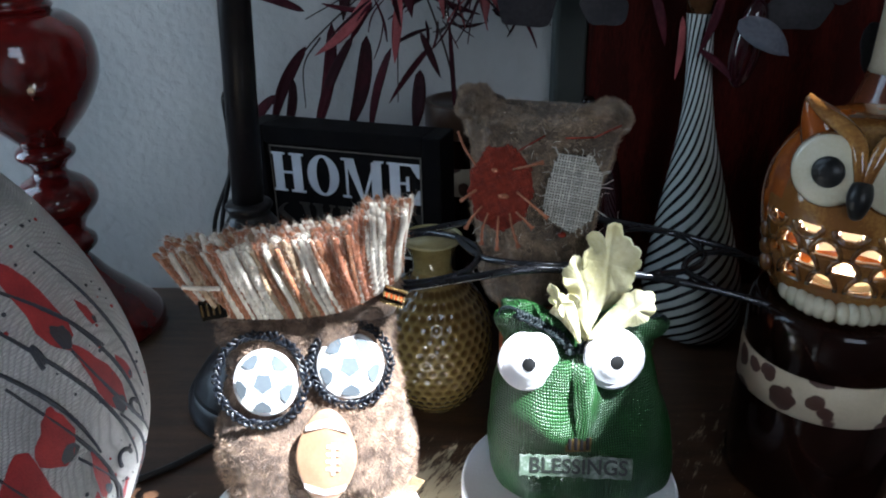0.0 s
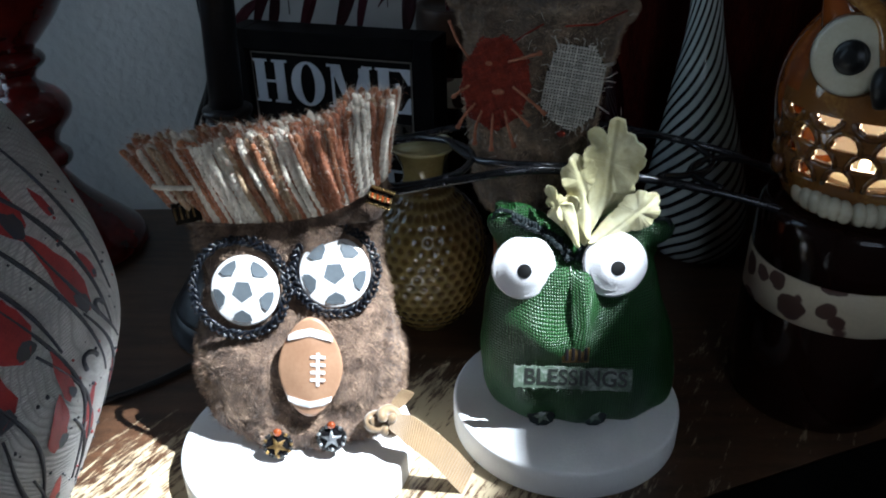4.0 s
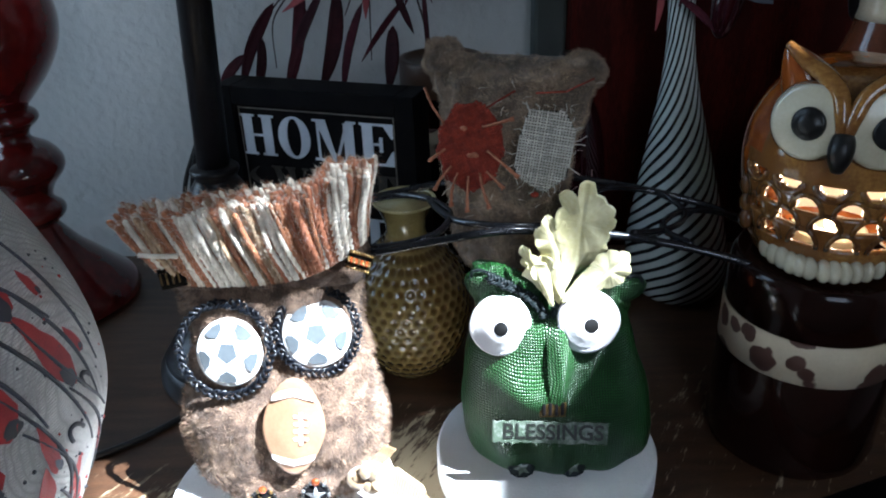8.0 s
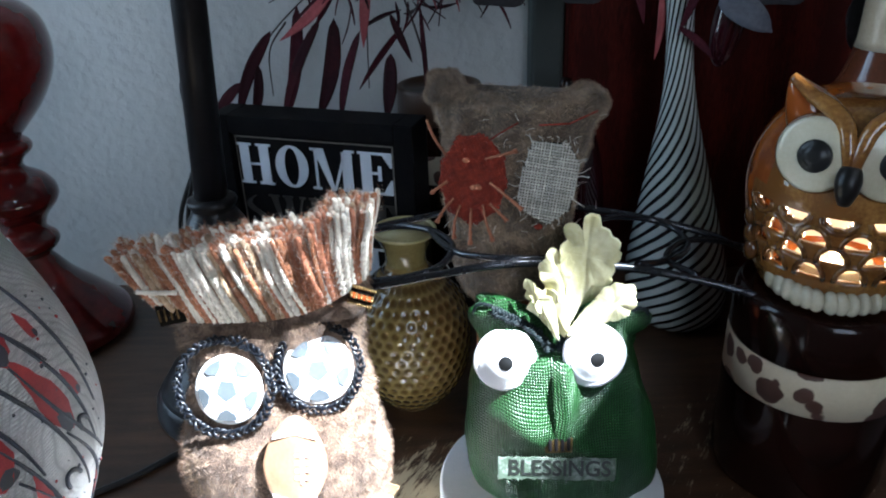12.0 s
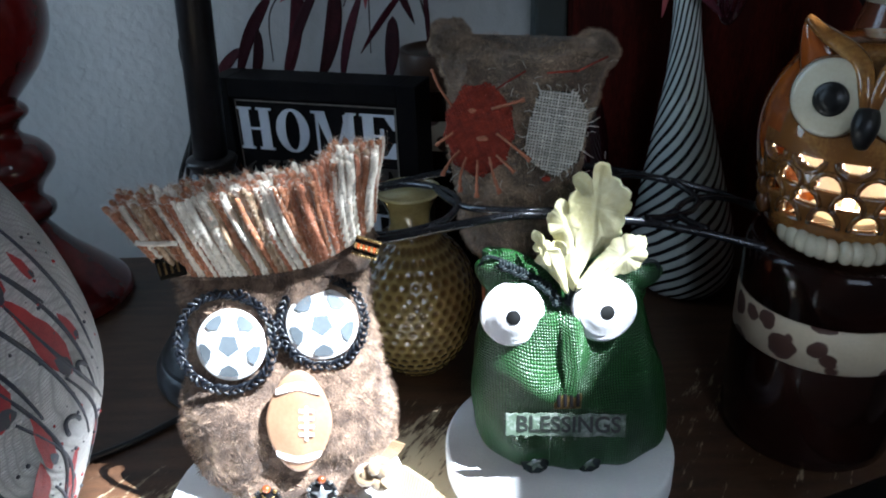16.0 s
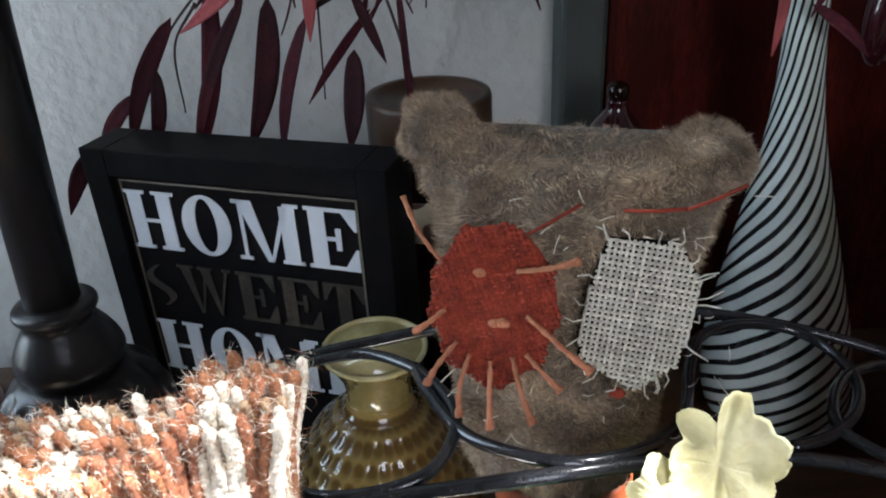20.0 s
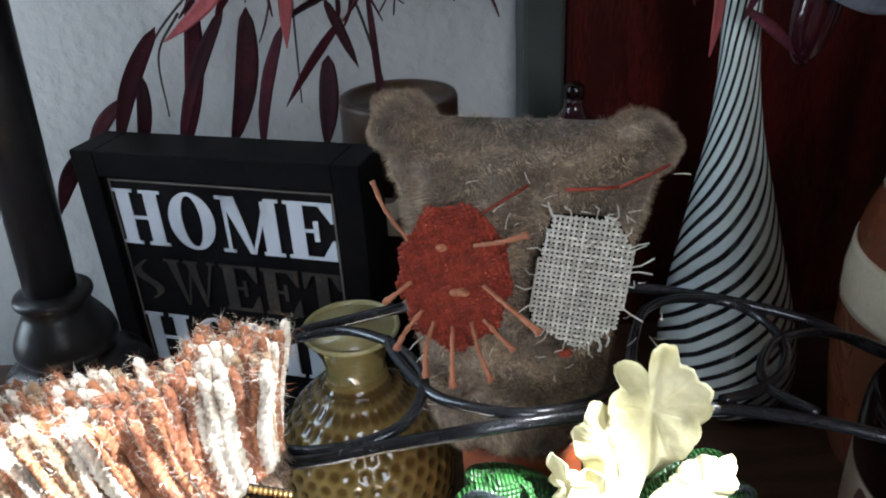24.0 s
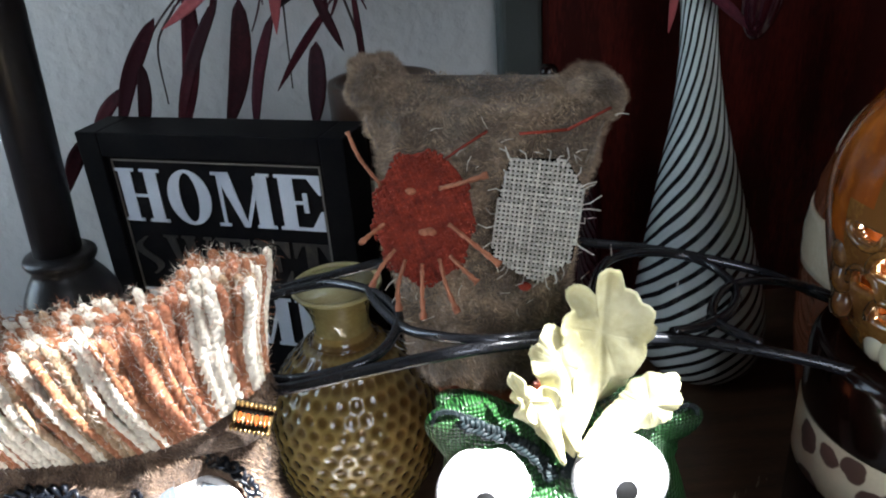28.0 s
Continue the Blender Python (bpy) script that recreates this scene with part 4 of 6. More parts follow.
            z = 0.1635 + 0.0065 * s + 0.0085 * min(1, max(0, (s - 0.52) / 0.08)) - 0.002 * abs(depth)
            top = Vector((-0.0715 + 0.0590 * s + r.gauss(0, 0.0013), 0.330 + 0.0115 * depth * (0.55 + 0.45 * edge) + r.gauss(0, 0.0015), z + r.uniform(-0.0022, 0.0014)))
            mid = b.lerp(top, 0.5) + Vector((r.gauss(0, 0.0003) - 0.0008 * s, -0.0022 * (depth < 0) * edge + r.gauss(0, 0.0006), 0))
            q3 = b.lerp(top, 0.8) + Vector((r.gauss(0, 0.0004), r.gauss(0, 0.0005), 0))
            line = smooth_line([b, mid, q3, top], 12)
            lines.append(line)
            run = noise.noise(Vector((s * 9.0, depth * 0.6, 4.0))) + r.gauss(0, 0.22)
            mat = YARN_CREAM if run > 0.14 else YARN_TAN if run > 0.04 else YARN_RUST if run > -0.42 else YARN_PEACH
            rad = r.uniform(0.00130, 0.00180)
            bm = bmesh.new() if depth < 0.2 else rest[mat.name][1]
            turn = r.uniform(7.0, 10.0)
            for ph in (0.0, math.pi):
                pts = []
                for k, p in enumerate(line):
                    q = k / (len(line) - 1)
                    a = turn * 2 * math.pi * q + ph
                    pts.append(p + Vector((math.cos(a), math.sin(a), 0)) * rad * 0.30)
                tube(bm, pts, lambda q: rad * 0.76 * (math.sqrt(max(0.02, 1 - ((q - 0.9) / 0.1) ** 2)) if q > 0.9 else 1.0), 5)
            if depth < 0.2:
                part("yarn_strand", bm, mat, t)
    for mat, bm in rest.values():
        part("yarn_mass", bm, mat, t, kind="stuff")
    # loose fibres round the yarn
    for mat, count in ((YARN_CREAM, 36000), (YARN_RUST, 26000)):
        verts, faces = [], []
        for _ in range(count):
            ln = r.choice(lines)
            k = r.randrange(1, len(ln))
            along = (ln[k] - ln[k - 1]).normalized()
            p = ln[k] + Vector((r.gauss(0, 0.0009), r.gauss(0, 0.0009), r.uniform(-0.001, 0.001)))
            d = (along * r.uniform(-0.6, 1.0) + Vector((r.gauss(0, 0.6), r.gauss(0, 0.6) - 0.25, r.gauss(0, 0.4)))).normalized()
            q = p + d * r.uniform(0.0006, 0.0020)
            e = q + (d + Vector((r.gauss(0, 0.6), r.gauss(0, 0.6), r.gauss(0, 0.6)))) * r.uniform(0.0005, 0.0018)
            sd = d.orthogonal().normalized() * 0.000055
            n0 = len(verts)
            verts += [tuple(v - where(t)) for v in (p - sd, p + sd, q + sd, q - sd, e)]
            faces += [(n0, n0 + 1, n0 + 2, n0 + 3), (n0 + 3, n0 + 2, n0 + 4)]
        me = bpy.data.meshes.new("yarn_fuzz")
        me.from_pydata(verts, [], faces)
        me.materials.append(mat)
        fz = new("yarn_fuzz", me)
        fz.parent = t
        tagged(fz, kind="stuff")
    part("loose_strand", tube(bmesh.new(), smooth_line([(-0.1185, 0.3165, 0.1405), (-0.110, 0.3150, 0.1405), (-0.1005, 0.3155, 0.1402)], 6), 0.0011, 8, twist=4, ply=0.2), YARN_CREAM, t)
    # felt band under the crown, ear tabs
    band = part("head_band", loft([(0.117, -0.0695, 0.334, 0.0470, 0.0100), (0.121, -0.0695, 0.334, 0.0490, 0.0105), (0.126, -0.0695, 0.334, 0.0490, 0.0100), (0.129, -0.0695, 0.334, 0.046, 0.008)], 64, 2.6, 0.001, 90), BROWN_FELT, t)
    for sx, mat, lab in ((-0.1085, GOLD, "dark tab with gilt letters"), (-0.0215, GOLD, "gilt tab of copper bars with a beaded fringe")):
        m = frame_to((sx, 0.3235, 0.1250 if sx < -0.1 else 0.1315), (-0.15 if sx < -0.1 else 0.25, -0.95, 0.25)) @ Matrix.Rotation(radians(15 if sx < -0.1 else -25), 4, "Z") @ Matrix.Scale(0.9 if sx < -0.1 else 0.76, 4)
        # tab cloth near black: the crown's shadow is put into its colour
        tab = part("ear_tab", plate([(-0.0072, -0.0055), (0.0072, -0.0055), (0.0072, 0.0055), (-0.0072, 0.0055)], 0.0014, m, 0.001), DARK_CLOTH, t)
        if sx < -0.1:
            for k in range(4):
                part("gilt_bar", plate([(-0.006 + 0.0034 * k, -0.003), (-0.0050 + 0.0034 * k, -0.003), (-0.0046 + 0.0034 * k, 0.0032), (-0.0056 + 0.0034 * k, 0.0032)], 0.0003, m @ Matrix.Translation((0, 0, 0.0022)), 0, 0.02), GOLD, tab, smooth=False)
        else:
            for k in range(9):
                bx = -0.0064 + 0.0016 * k
                part("bar", ellipsoid(bmesh.new(), m @ Vector((bx, 0.0, 0.0020)), (0.00072, 0.0036, 0.0012), None, 8, 6), AMBER if k % 2 else GOLD, tab)
                for row in (-1, 1):
                    part("bead", ellipsoid(bmesh.new(), m @ Vector((bx * 1.06, 0.0046 * row, 0.0022)), (0.0007, 0.0019 if row < 0 else 0.0012, 0.0008), None, 8, 6), GOLD, tab)
    # feet charms
    for fx, fy, fz, mat in ((-0.0715, 0.2808, 0.0240, GOLD), (-0.0465, 0.2828, 0.0265, SILVER)):
        m = frame_to((fx, fy + 0.003, fz), (0.05, -0.85, 0.5))
        foot = part("foot", plate(circle(0.0066, 20, 0.0058), 0.0012, m, 0.0006), BLACK_PAINT, t, "small beaded charm for a foot")
        rc = random.Random(int(-fx * 1e4))
        for k in range(20):
            a = 2 * math.pi * (k + rc.uniform(-0.25, 0.25)) / 20
            part("bead", ellipsoid(bmesh.new(), m @ Vector((0.0062 * math.cos(a), 0.0055 * math.sin(a), 0.0016)), (0.0010, 0.0009, 0.0010), None, 8, 6), BLACK_GLOSS if k % 3 else mat, foot)
        turn = rc.uniform(0, 1)
        star = [(q * math.cos(turn + math.pi * k / 5), q * 0.9 * math.sin(turn + math.pi * k / 5)) for k, q in enumerate((0.0052, 0.0019) * 5)]
        part("star", plate(star, 0.0009, m @ Matrix.Translation((0, -0.0006, 0.0016)), 0.0004, 0.06), mat, foot, "raised star on the charm")
        part("cap", ellipsoid(bmesh.new(), m @ Vector((0, 0.0058, 0.0022)), (0.0022, 0.0018, 0.0020), None, 8, 6), AMBER, foot)
    # knot and ribbon
    knot = part("knot", tube(bmesh.new(), [Vector((-0.0225 + 0.0048 * math.cos(a) + 0.0022 * math.cos(3 * a), 0.2885 + 0.003 * math.sin(3 * a), 0.0335 + 0.0052 * math.sin(a) + 0.0018 * math.sin(2 * a))) for a in [2 * math.pi * k / 40 for k in range(40)]], 0.0024, 8, closed=True), RIBBON, t, "gilt knot at the owl's side")
    for p in ((-0.0265, 0.2865, 0.0345), (-0.0215, 0.2855, 0.0305), (-0.0185, 0.2868, 0.0365)):
        part("bead", ellipsoid(bmesh.new(), p, (0.0034, 0.0022, 0.0024), Matrix.Rotation(p[0] * 60, 4, "Y"), 12, 8), RIBBON, knot)
    for line, w in (([(-0.019, 0.287, 0.0350), (-0.009, 0.282, 0.0330), (0.004, 0.2800, 0.0220), (0.0165, 0.2800, 0.0040)], 0.0062), ([(-0.0185, 0.294, 0.036), (-0.014, 0.297, 0.040), (-0.011, 0.299, 0.043)], 0.0030)):
        bm = bmesh.new()
        pts = smooth_line(line, 26)
        prev = None
        for i, p in enumerate(pts):
            d = (pts[min(i + 1, len(pts) - 1)] - pts[max(i - 1, 0)]).normalized()
            s = d.cross(Vector((0.2, -0.75, 0.6))).normalized()
            up = s.cross(d) * 0.0003
            rib = s.cross(d) * (0.00028 if i % 2 else 0.0)
            wide = w * min(1.0, 0.55 + 1.6 * i / len(pts))
            cur = [bm.verts.new(p + s * wide * k + d * 0.35 * wide * k + u + rib) for k, u in ((-1, up), (1, up), (1, -up), (-1, -up))]
            if prev:
                for k in range(4):
                    bm.faces.new((prev[k], prev[(k + 1) % 4], cur[(k + 1) % 4], cur[k]))
            prev = cur
        part("ribbon_tail", bm, RIBBON, t, "tan grosgrain ribbon", smooth=False)
    return t


brown_owl()


# ---------------------------------------------------------------- green plush owl
def green_owl():
    t = thing("plush_owl", (0.067, 0.335, 0.016), "green burlap owl with domed eyes, gold leaf crest, on foam disc", "plush figure")

    def dent(p, c):
        p.z += max(0.0, (p.z - 0.092) / 0.024) * (0.004 * min(1, (abs(p.x - 0.0675) / 0.034) ** 2) - 0.015 * math.exp(-((p.x - 0.0675) / 0.017) ** 2))
        if p.y < c.y:
            k = math.exp(-((p.x - 0.0650) / 0.0024) ** 2) * min(1, max(0, (p.z - 0.060) / 0.02))
            p.y += 0.0035 * k
            p.y += 0.0022 * math.exp(-((p.x - 0.060) / 0.012) ** 2 - ((p.z - 0.050) / 0.012) ** 2)
            p.y -= 0.0088 * math.exp(-((p.x - 0.051) / 0.012) ** 2 - ((p.z - 0.066) / 0.010) ** 2)
            p.y -= 0.0095 * math.exp(-((p.x - 0.0700) / 0.0050) ** 2 - ((p.z - 0.083) / 0.019) ** 2)
            p.y += 0.0025 * math.exp(-((p.x - 0.088) / 0.012) ** 2 - ((p.z - 0.070) / 0.016) ** 2)
            p.y -= 0.0042 * math.exp(-((p.x - 0.049) / 0.008) ** 2 - ((p.z - 0.034) / 0.006) ** 2)
            p.y -= 0.0016 * math.sin(p.x * 260 + p.z * 90) * math.exp(-((p.z - 0.028) / 0.02) ** 2)
        return p

    body = part("body", loft([(0.0155, 0.0735, 0.329, 0.030, 0.014), (0.0175, 0.0735, 0.330, 0.0425, 0.024), (0.030, 0.0725, 0.331, 0.0480, 0.0280), (0.050, 0.0710, 0.333, 0.0475, 0.0290),
                              (0.072, 0.0690, 0.337, 0.0430, 0.0250), (0.092, 0.0680, 0.340, 0.0380, 0.0200), (0.108, 0.0675, 0.341, 0.0380, 0.0150),
                              (0.115, 0.0675, 0.341, 0.0380, 0.0090), (0.1165, 0.0675, 0.341, 0.036, 0.003)], 96, 2.25, 0.0016, 55, dent), GREEN_BURLAP, t)
    for tipx, tipz, s in ((0.0315, 0.1185, -1), (0.1080, 0.1135, 1)):
        bx = tipx - s * 0.014
        bm = bmesh.new()
        line = [Vector((bx - s * 0.004, 0.3390, 0.098)), Vector((bx + s * 0.004, 0.3370, 0.108)), Vector((tipx - s * 0.002, 0.3350, tipz - 0.003)), Vector((tipx, 0.3345, tipz))]
        tube(bm, smooth_line(line, 7), lambda q: 0.0150 * (1 - q) ** 0.7 + 0.0022, 18)
        bm.transform(Matrix.Translation((0, 0.336, 0)) @ Matrix.Diagonal((1, 0.50, 1, 1)) @ Matrix.Translation((0, -0.336, 0)))
        part("ear", bm, GREEN_BURLAP, t)
        rise = 0.117 if s < 0 else 0.112
        trim = [Vector((0.0660 + s * 0.0020, 0.3245, 0.0985)), Vector((0.0660 + s * 0.005, 0.3265, 0.1035)), Vector((0.0660 + s * 0.011, 0.3295, 0.1085)), Vector((0.0660 + s * 0.020, 0.3305, 0.1130)), Vector((0.0660 + s * 0.029, 0.3315, rise))]
        part("brow", braid(trim, 0.0010, 8, closed=False), GREEN_TRIM, t, "dark green braid over the eye")
        lace = [Vector((tipx - s * 0.017, 0.3300, tipz - 0.0055)), Vector((tipx - s * 0.009, 0.3320, tipz - 0.0010)), Vector((tipx - s * 0.002, 0.3330, tipz + 0.0014)), Vector((tipx + s * 0.0022, 0.3335, tipz - 0.0010)), Vector((tipx + s * 0.0020, 0.3335, tipz - 0.0080))]
        part("ear_lace", braid(lace, 0.00042, 14, closed=False), GREEN_TRIM, t, "dark lace edge of the ear")
    for ex, ey, ez, nx in ((0.0433, 0.3215, 0.0941, -0.08), (0.0838, 0.3185, 0.0970, 0.08)):
        n = Vector((nx, -0.92, 0.38))
        m = frame_to((ex, ey + 0.004, ez), n)
        o = [((0.0149 + 0.0004 * math.sin(3 * a + ex * 90)) * math.cos(a), (0.0149 + 0.0004 * math.sin(2 * a)) * math.sin(a)) for a in [2 * math.pi * k / 48 for k in range(48)]]
        eye = part("eye", plate(o, 0.0030, m, 0.0042, 0.2), EYE_WHITE, t, "white domed felt eye")
        part("pupil", plate(circle(0.0034, 20), 0.0004, m @ Matrix.Translation((0.0002, -0.0010, 0.0068)), 0.0004), BLACK_GLOSS, eye, "black dot pupil")
    # charm for a beak
    m = frame_to((0.0668, 0.3070, 0.0590), (0, -0.95, 0.25))
    beak = part("beak", plate([(-0.0062, -0.0048), (0.0062, -0.0048), (0.0066, 0.0020), (0.0050, 0.0046), (-0.0050, 0.0046), (-0.0066, 0.0020)], 0.0018, m, 0.0008), GOLD, t, "small antique gold charm")
    for k in range(4):
        part("bar", plate([(-0.005 + 0.0029 * k, -0.0034), (-0.0034 + 0.0029 * k, -0.0034), (-0.0034 + 0.0029 * k, 0.0030), (-0.005 + 0.0029 * k, 0.0030)], 0.0006, m @ Matrix.Translation((0, 0, 0.0022)), 0.0002, 0.1), BRONZE, beak)
    # word label
    m = frame_to((0.0655, 0.3010, 0.0485), (0, -0.93, 0.36)) @ Matrix.Rotation(radians(-2.5), 4, "Z")
    r = random.Random(8)
    o = [(-0.0275 + 0.055 * k / 24, -0.0052 + r.uniform(-0.0006, 0.0004)) for k in range(25)] + [(0.0275 - 0.055 * k / 24, 0.0052 + r.uniform(-0.0005, 0.0005)) for k in range(25)]
    lab = part("label", plate(o, 0.0006, m, 0.0, 0.04), LABEL_CLEAR, t, "torn glossy word label that says blessings", smooth=False)
    text("word", "BLESSINGS", 0.0105, m @ Matrix.Translation((0.0012, 0.0, 0.0008)), INK, lab, 0.0475, 0.00015, 0.0002)
    for k in range(5):
        a = r.uniform(-0.025, 0.01)
        part("glue_drip", ellipsoid(bmesh.new(), m @ Vector((a, -0.0058 - r.uniform(0, 0.0012), 0.0006)), (0.0006, 0.0006, 0.0010), None, 8, 6), LABEL_CLEAR, lab)
    for fx in (0.0525, 0.0775):
        m = frame_to((fx, 0.3065, 0.0215), (0, -0.9, 0.43))
        foot = part("foot", plate(circle(0.0068, 10, 0.0052), 0.0014, m, 0.0008), GREEN_TRIM, t, "small dark charm for a foot")
        part("star", plate([(0.0046 * math.cos(a) * (1 if k % 2 else 0.45), 0.0040 * math.sin(a) * (1 if k % 2 else 0.45)) for k, a in enumerate([2 * math.pi * q / 10 for q in range(10)])], 0.0005, m @ Matrix.Translation((0, 0, 0.0018)), 0.0002, 0.05), LABEL_CLEAR, foot)
    # crest of leaves
    base = Vector((0.0700, 0.3300, 0.1050))
    broad = [(0, 0, 0.0104), (2, 0.0166, 0.0044), (-32, 0.0140, 0.0042), (30, 0.0116, 0.0044), (58, 0.0122, 0.0038), (84, 0.0112, 0.0042), (-70, 0.0090, 0.0046), (-105, 0.0082, 0.0048), (122, 0.0098, 0.0046), (150, 0.0110, 0.0046), (-142, 0.0105, 0.0048)]
    slim = [(0, 0, 0.0066), (0, 0.0080, 0.0040), (-38, 0.0066, 0.0036), (40, 0.0066, 0.0036), (-82, 0.0050, 0.0040), (85, 0.0050, 0.0040), (-130, 0.0050, 0.0042), (130, 0.0050, 0.0042)]
    tiny = [(0, 0, 0.0030), (0, 0.0060, 0.0030), (-60, 0.0026, 0.0022), (60, 0.0026, 0.0022)]
    for mid, side, lobes, droop, seed in (((0.0810, 0.3345, 0.1415), (1, -0.05, -0.06), broad, -0.0022, 1), ((0.0680, 0.3335, 0.1345), (1, 0.25, 0.30), slim, 0.0020, 2),
                                          ((0.0935, 0.3290, 0.1205), (0.65, -0.20, -0.75), slim, 0.0020, 3), ((0.0570, 0.3300, 0.1245), (0.9, -0.2, 0.45), tiny, 0.0015, 4),
                                          ((0.0655, 0.3275, 0.1170), (1, 0.1, 0.25), slim[:3], -0.0012, 5), ((0.0860, 0.3395, 0.1270), (1, 0.3, -0.4), slim, 0.0020, 6)):
        part("leaf", lobed_leaf(base, mid, side, (0.0, -1.0, 0.18), lobes, droop, seed), LEAF_GOLD, t)
    return t


green_owl()


# ---------------------------------------------------------------- brown plush pear-shaped owl with burlap patches
def weave(parent, m, inside, step, rad, half, mat, wave, name):
    """Threads over and under each other inside an outline."""
    n = int(half / step)
    for axis in (0, 1):
        for i in range(-n, n + 1):
            u = i * step
            run = []
            k = -n - 1.0
            while k <= n + 1:
                v = k * step
                x, y2 = (v, u) if axis == 0 else (u, v)
                ok = inside(x, y2)
                if ok:
                    sgn = math.cos(math.pi * k) * (1 if (i + axis) % 2 else -1)
                    run.append(m(x, y2, wave * sgn))
                if (not ok or k + 0.5 > n + 1) and len(run) > 2:
                    part(name, tube(bmesh.new(), run, rad, 5), mat, parent)
                    run = []
                elif not ok:
                    run = []
                k += 0.5


def pear_owl():
    t = thing("plush_owl", (0.050, 0.384, 0.100), "taupe fleece owl with red burlap flower and grey burlap patch", "plush figure")
    body = part("body", loft([(0.0975, 0.0430, 0.382, 0.012, 0.008), (0.1000, 0.0430, 0.383, 0.021, 0.016), (0.108, 0.0445, 0.384, 0.0260, 0.0205), (0.122, 0.0450, 0.385, 0.0285, 0.0225), (0.143, 0.0445, 0.386, 0.0308, 0.0230),
                              (0.163, 0.0448, 0.387, 0.0325, 0.0215), (0.184, 0.0455, 0.388, 0.0368, 0.0175), (0.197, 0.0460, 0.388, 0.0415, 0.0135),
                              (0.2035, 0.0465, 0.388, 0.0400, 0.0090), (0.2055, 0.0465, 0.388, 0.036, 0.004)], 80, 2.2, 0.0036, 48,
                             lambda p, c: p + Vector((0, -0.0026 * noise.noise(p * 130) - 0.0016 * noise.noise(p * 300), 0)) + Vector((0, 0, -0.006 * max(0, (p.z - 0.185) / 0.02) * math.exp(-((p.x - 0.053) / 0.020) ** 2) + 0.003 * max(0, (p.z - 0.19) / 0.015) * (abs(p.x - 0.0465) / 0.04) ** 2))), TAUPE_FELT, t)
    ears = []
    for ex, ez in ((0.0120, 0.2050), (0.0800, 0.2000)):
        bm = ellipsoid(bmesh.new(), (ex, 0.388, ez), (0.0105, 0.0085, 0.0086), None, 24, 16)
        for v in bm.verts:
            v.co += (v.co - Vector((ex, 0.388, ez))) * 0.25 * noise.noise(v.co * 120)
        ears.append(part("ear", bm, TAUPE_FELT, t))
    fur("fleece_pile", body, TAUPE_FUR, t, 70000, 0.0020, 0.00008, 21, 0.1, 1.3)
    for e in ears:
        fur("fleece_pile", e, TAUPE_FUR, t, 12000, 0.0021, 0.00008, 22, 0.0, 1.3)
    # red burlap flower
    fm = frame_to((0.0315, 0.3615, 0.1690), (-0.05, -0.96, 0.26))
    r = random.Random(5)
    flower = part("flower_eye", plate(circle(0.0160, 30, 0.0205), 0.0010, fm @ Matrix.Translation((0, 0, -0.0006)), 0.0006), BURLAP_RED, t, "red burlap disc with stitched yarn petals")
    weave(flower, lambda x, y2, w: fm @ Vector((0.90 * x - 0.43 * y2, 0.43 * x + 0.90 * y2 + 0.0004 * math.sin(700 * x), 0.0016 + w)), lambda x, y2: ((0.90 * x - 0.43 * y2) / 0.0165) ** 2 + ((0.43 * x + 0.90 * y2) / 0.0212) ** 2 < 1 + 0.10 * math.sin(9 * math.atan2(y2, x)), 0.00140, 0.00050, 0.0225, BURLAP_RED, 0.0005, "thread")
    petals = (((0.006, 0.010), (0.0215, 0.0150)), ((0.009, -0.001), (0.0260, -0.0120)), ((0.0095, -0.011), (0.0190, -0.0180)), ((0.0060, -0.012), (0.0125, -0.0285)), ((0.0005, -0.014), (0.0020, -0.0310)),
              ((-0.0050, -0.013), (-0.0062, -0.0290)), ((-0.0085, -0.010), (-0.0155, -0.0220)), ((-0.0120, -0.002), (-0.0190, -0.0080)), ((-0.0130, 0.0100), (-0.0235, 0.0265)))
    for a, b in petals:
        p0, p1 = Vector((*a, 0.0026)), Vector((*b, 0.0040 + r.uniform(0, 0.002)))
        mid = (p0 + p1) / 2 + Vector((r.uniform(-0.001, 0.001), 0, 0.0018))
        thin = b[1] > 0.02
        part("yarn_petal", tube(bmesh.new(), [fm @ q for q in smooth_line([p0, mid, p1], 6)], (lambda q: 0.0005 + 0.0002 * q) if thin else (lambda q: 0.00065 + 0.0005 * q ** 4), 8, twist=4, ply=0.25), YARN_PEACH, flower)
    for a, b in (((0.006, 0.018), (0.0200, 0.0275)), ((0.030, 0.0270), (0.044, 0.0285)), ((0.044, 0.0285), (0.0560, 0.0350))):
        part("stitch", tube(bmesh.new(), [fm @ Vector((*a, 0.0010)), fm @ Vector(((a[0] + b[0]) / 2, (a[1] + b[1]) / 2, 0.0024)), fm @ Vector((*b, 0.0002))], 0.0005, 6), BURLAP_RED, t)
    fuzz = part("lint_base", plate(circle(0.0150, 30, 0.0195), 0.0002, fm @ Matrix.Translation((0, 0, 0.0018)), 0.0002), BURLAP_RED, flower)
    fur("burlap_fuzz", fuzz, BURLAP_RED, flower, 2600, 0.0022, 0.00006, 41, 0.2, 1.4)
    for k in range(4):
        q = fm @ Vector((r.uniform(-0.007, 0.006), r.uniform(-0.006, 0.010), 0.0026))
        part("tuft", ellipsoid(bmesh.new(), q, (0.0018, 0.0010, 0.0012), None, 8, 6), YARN_PEACH, flower)
    # natural burlap patch
    pm = frame_to((0.0668, 0.3655, 0.1690), (0.10, -0.97, 0.22)) @ Matrix.Rotation(radians(-8), 4, "Z")
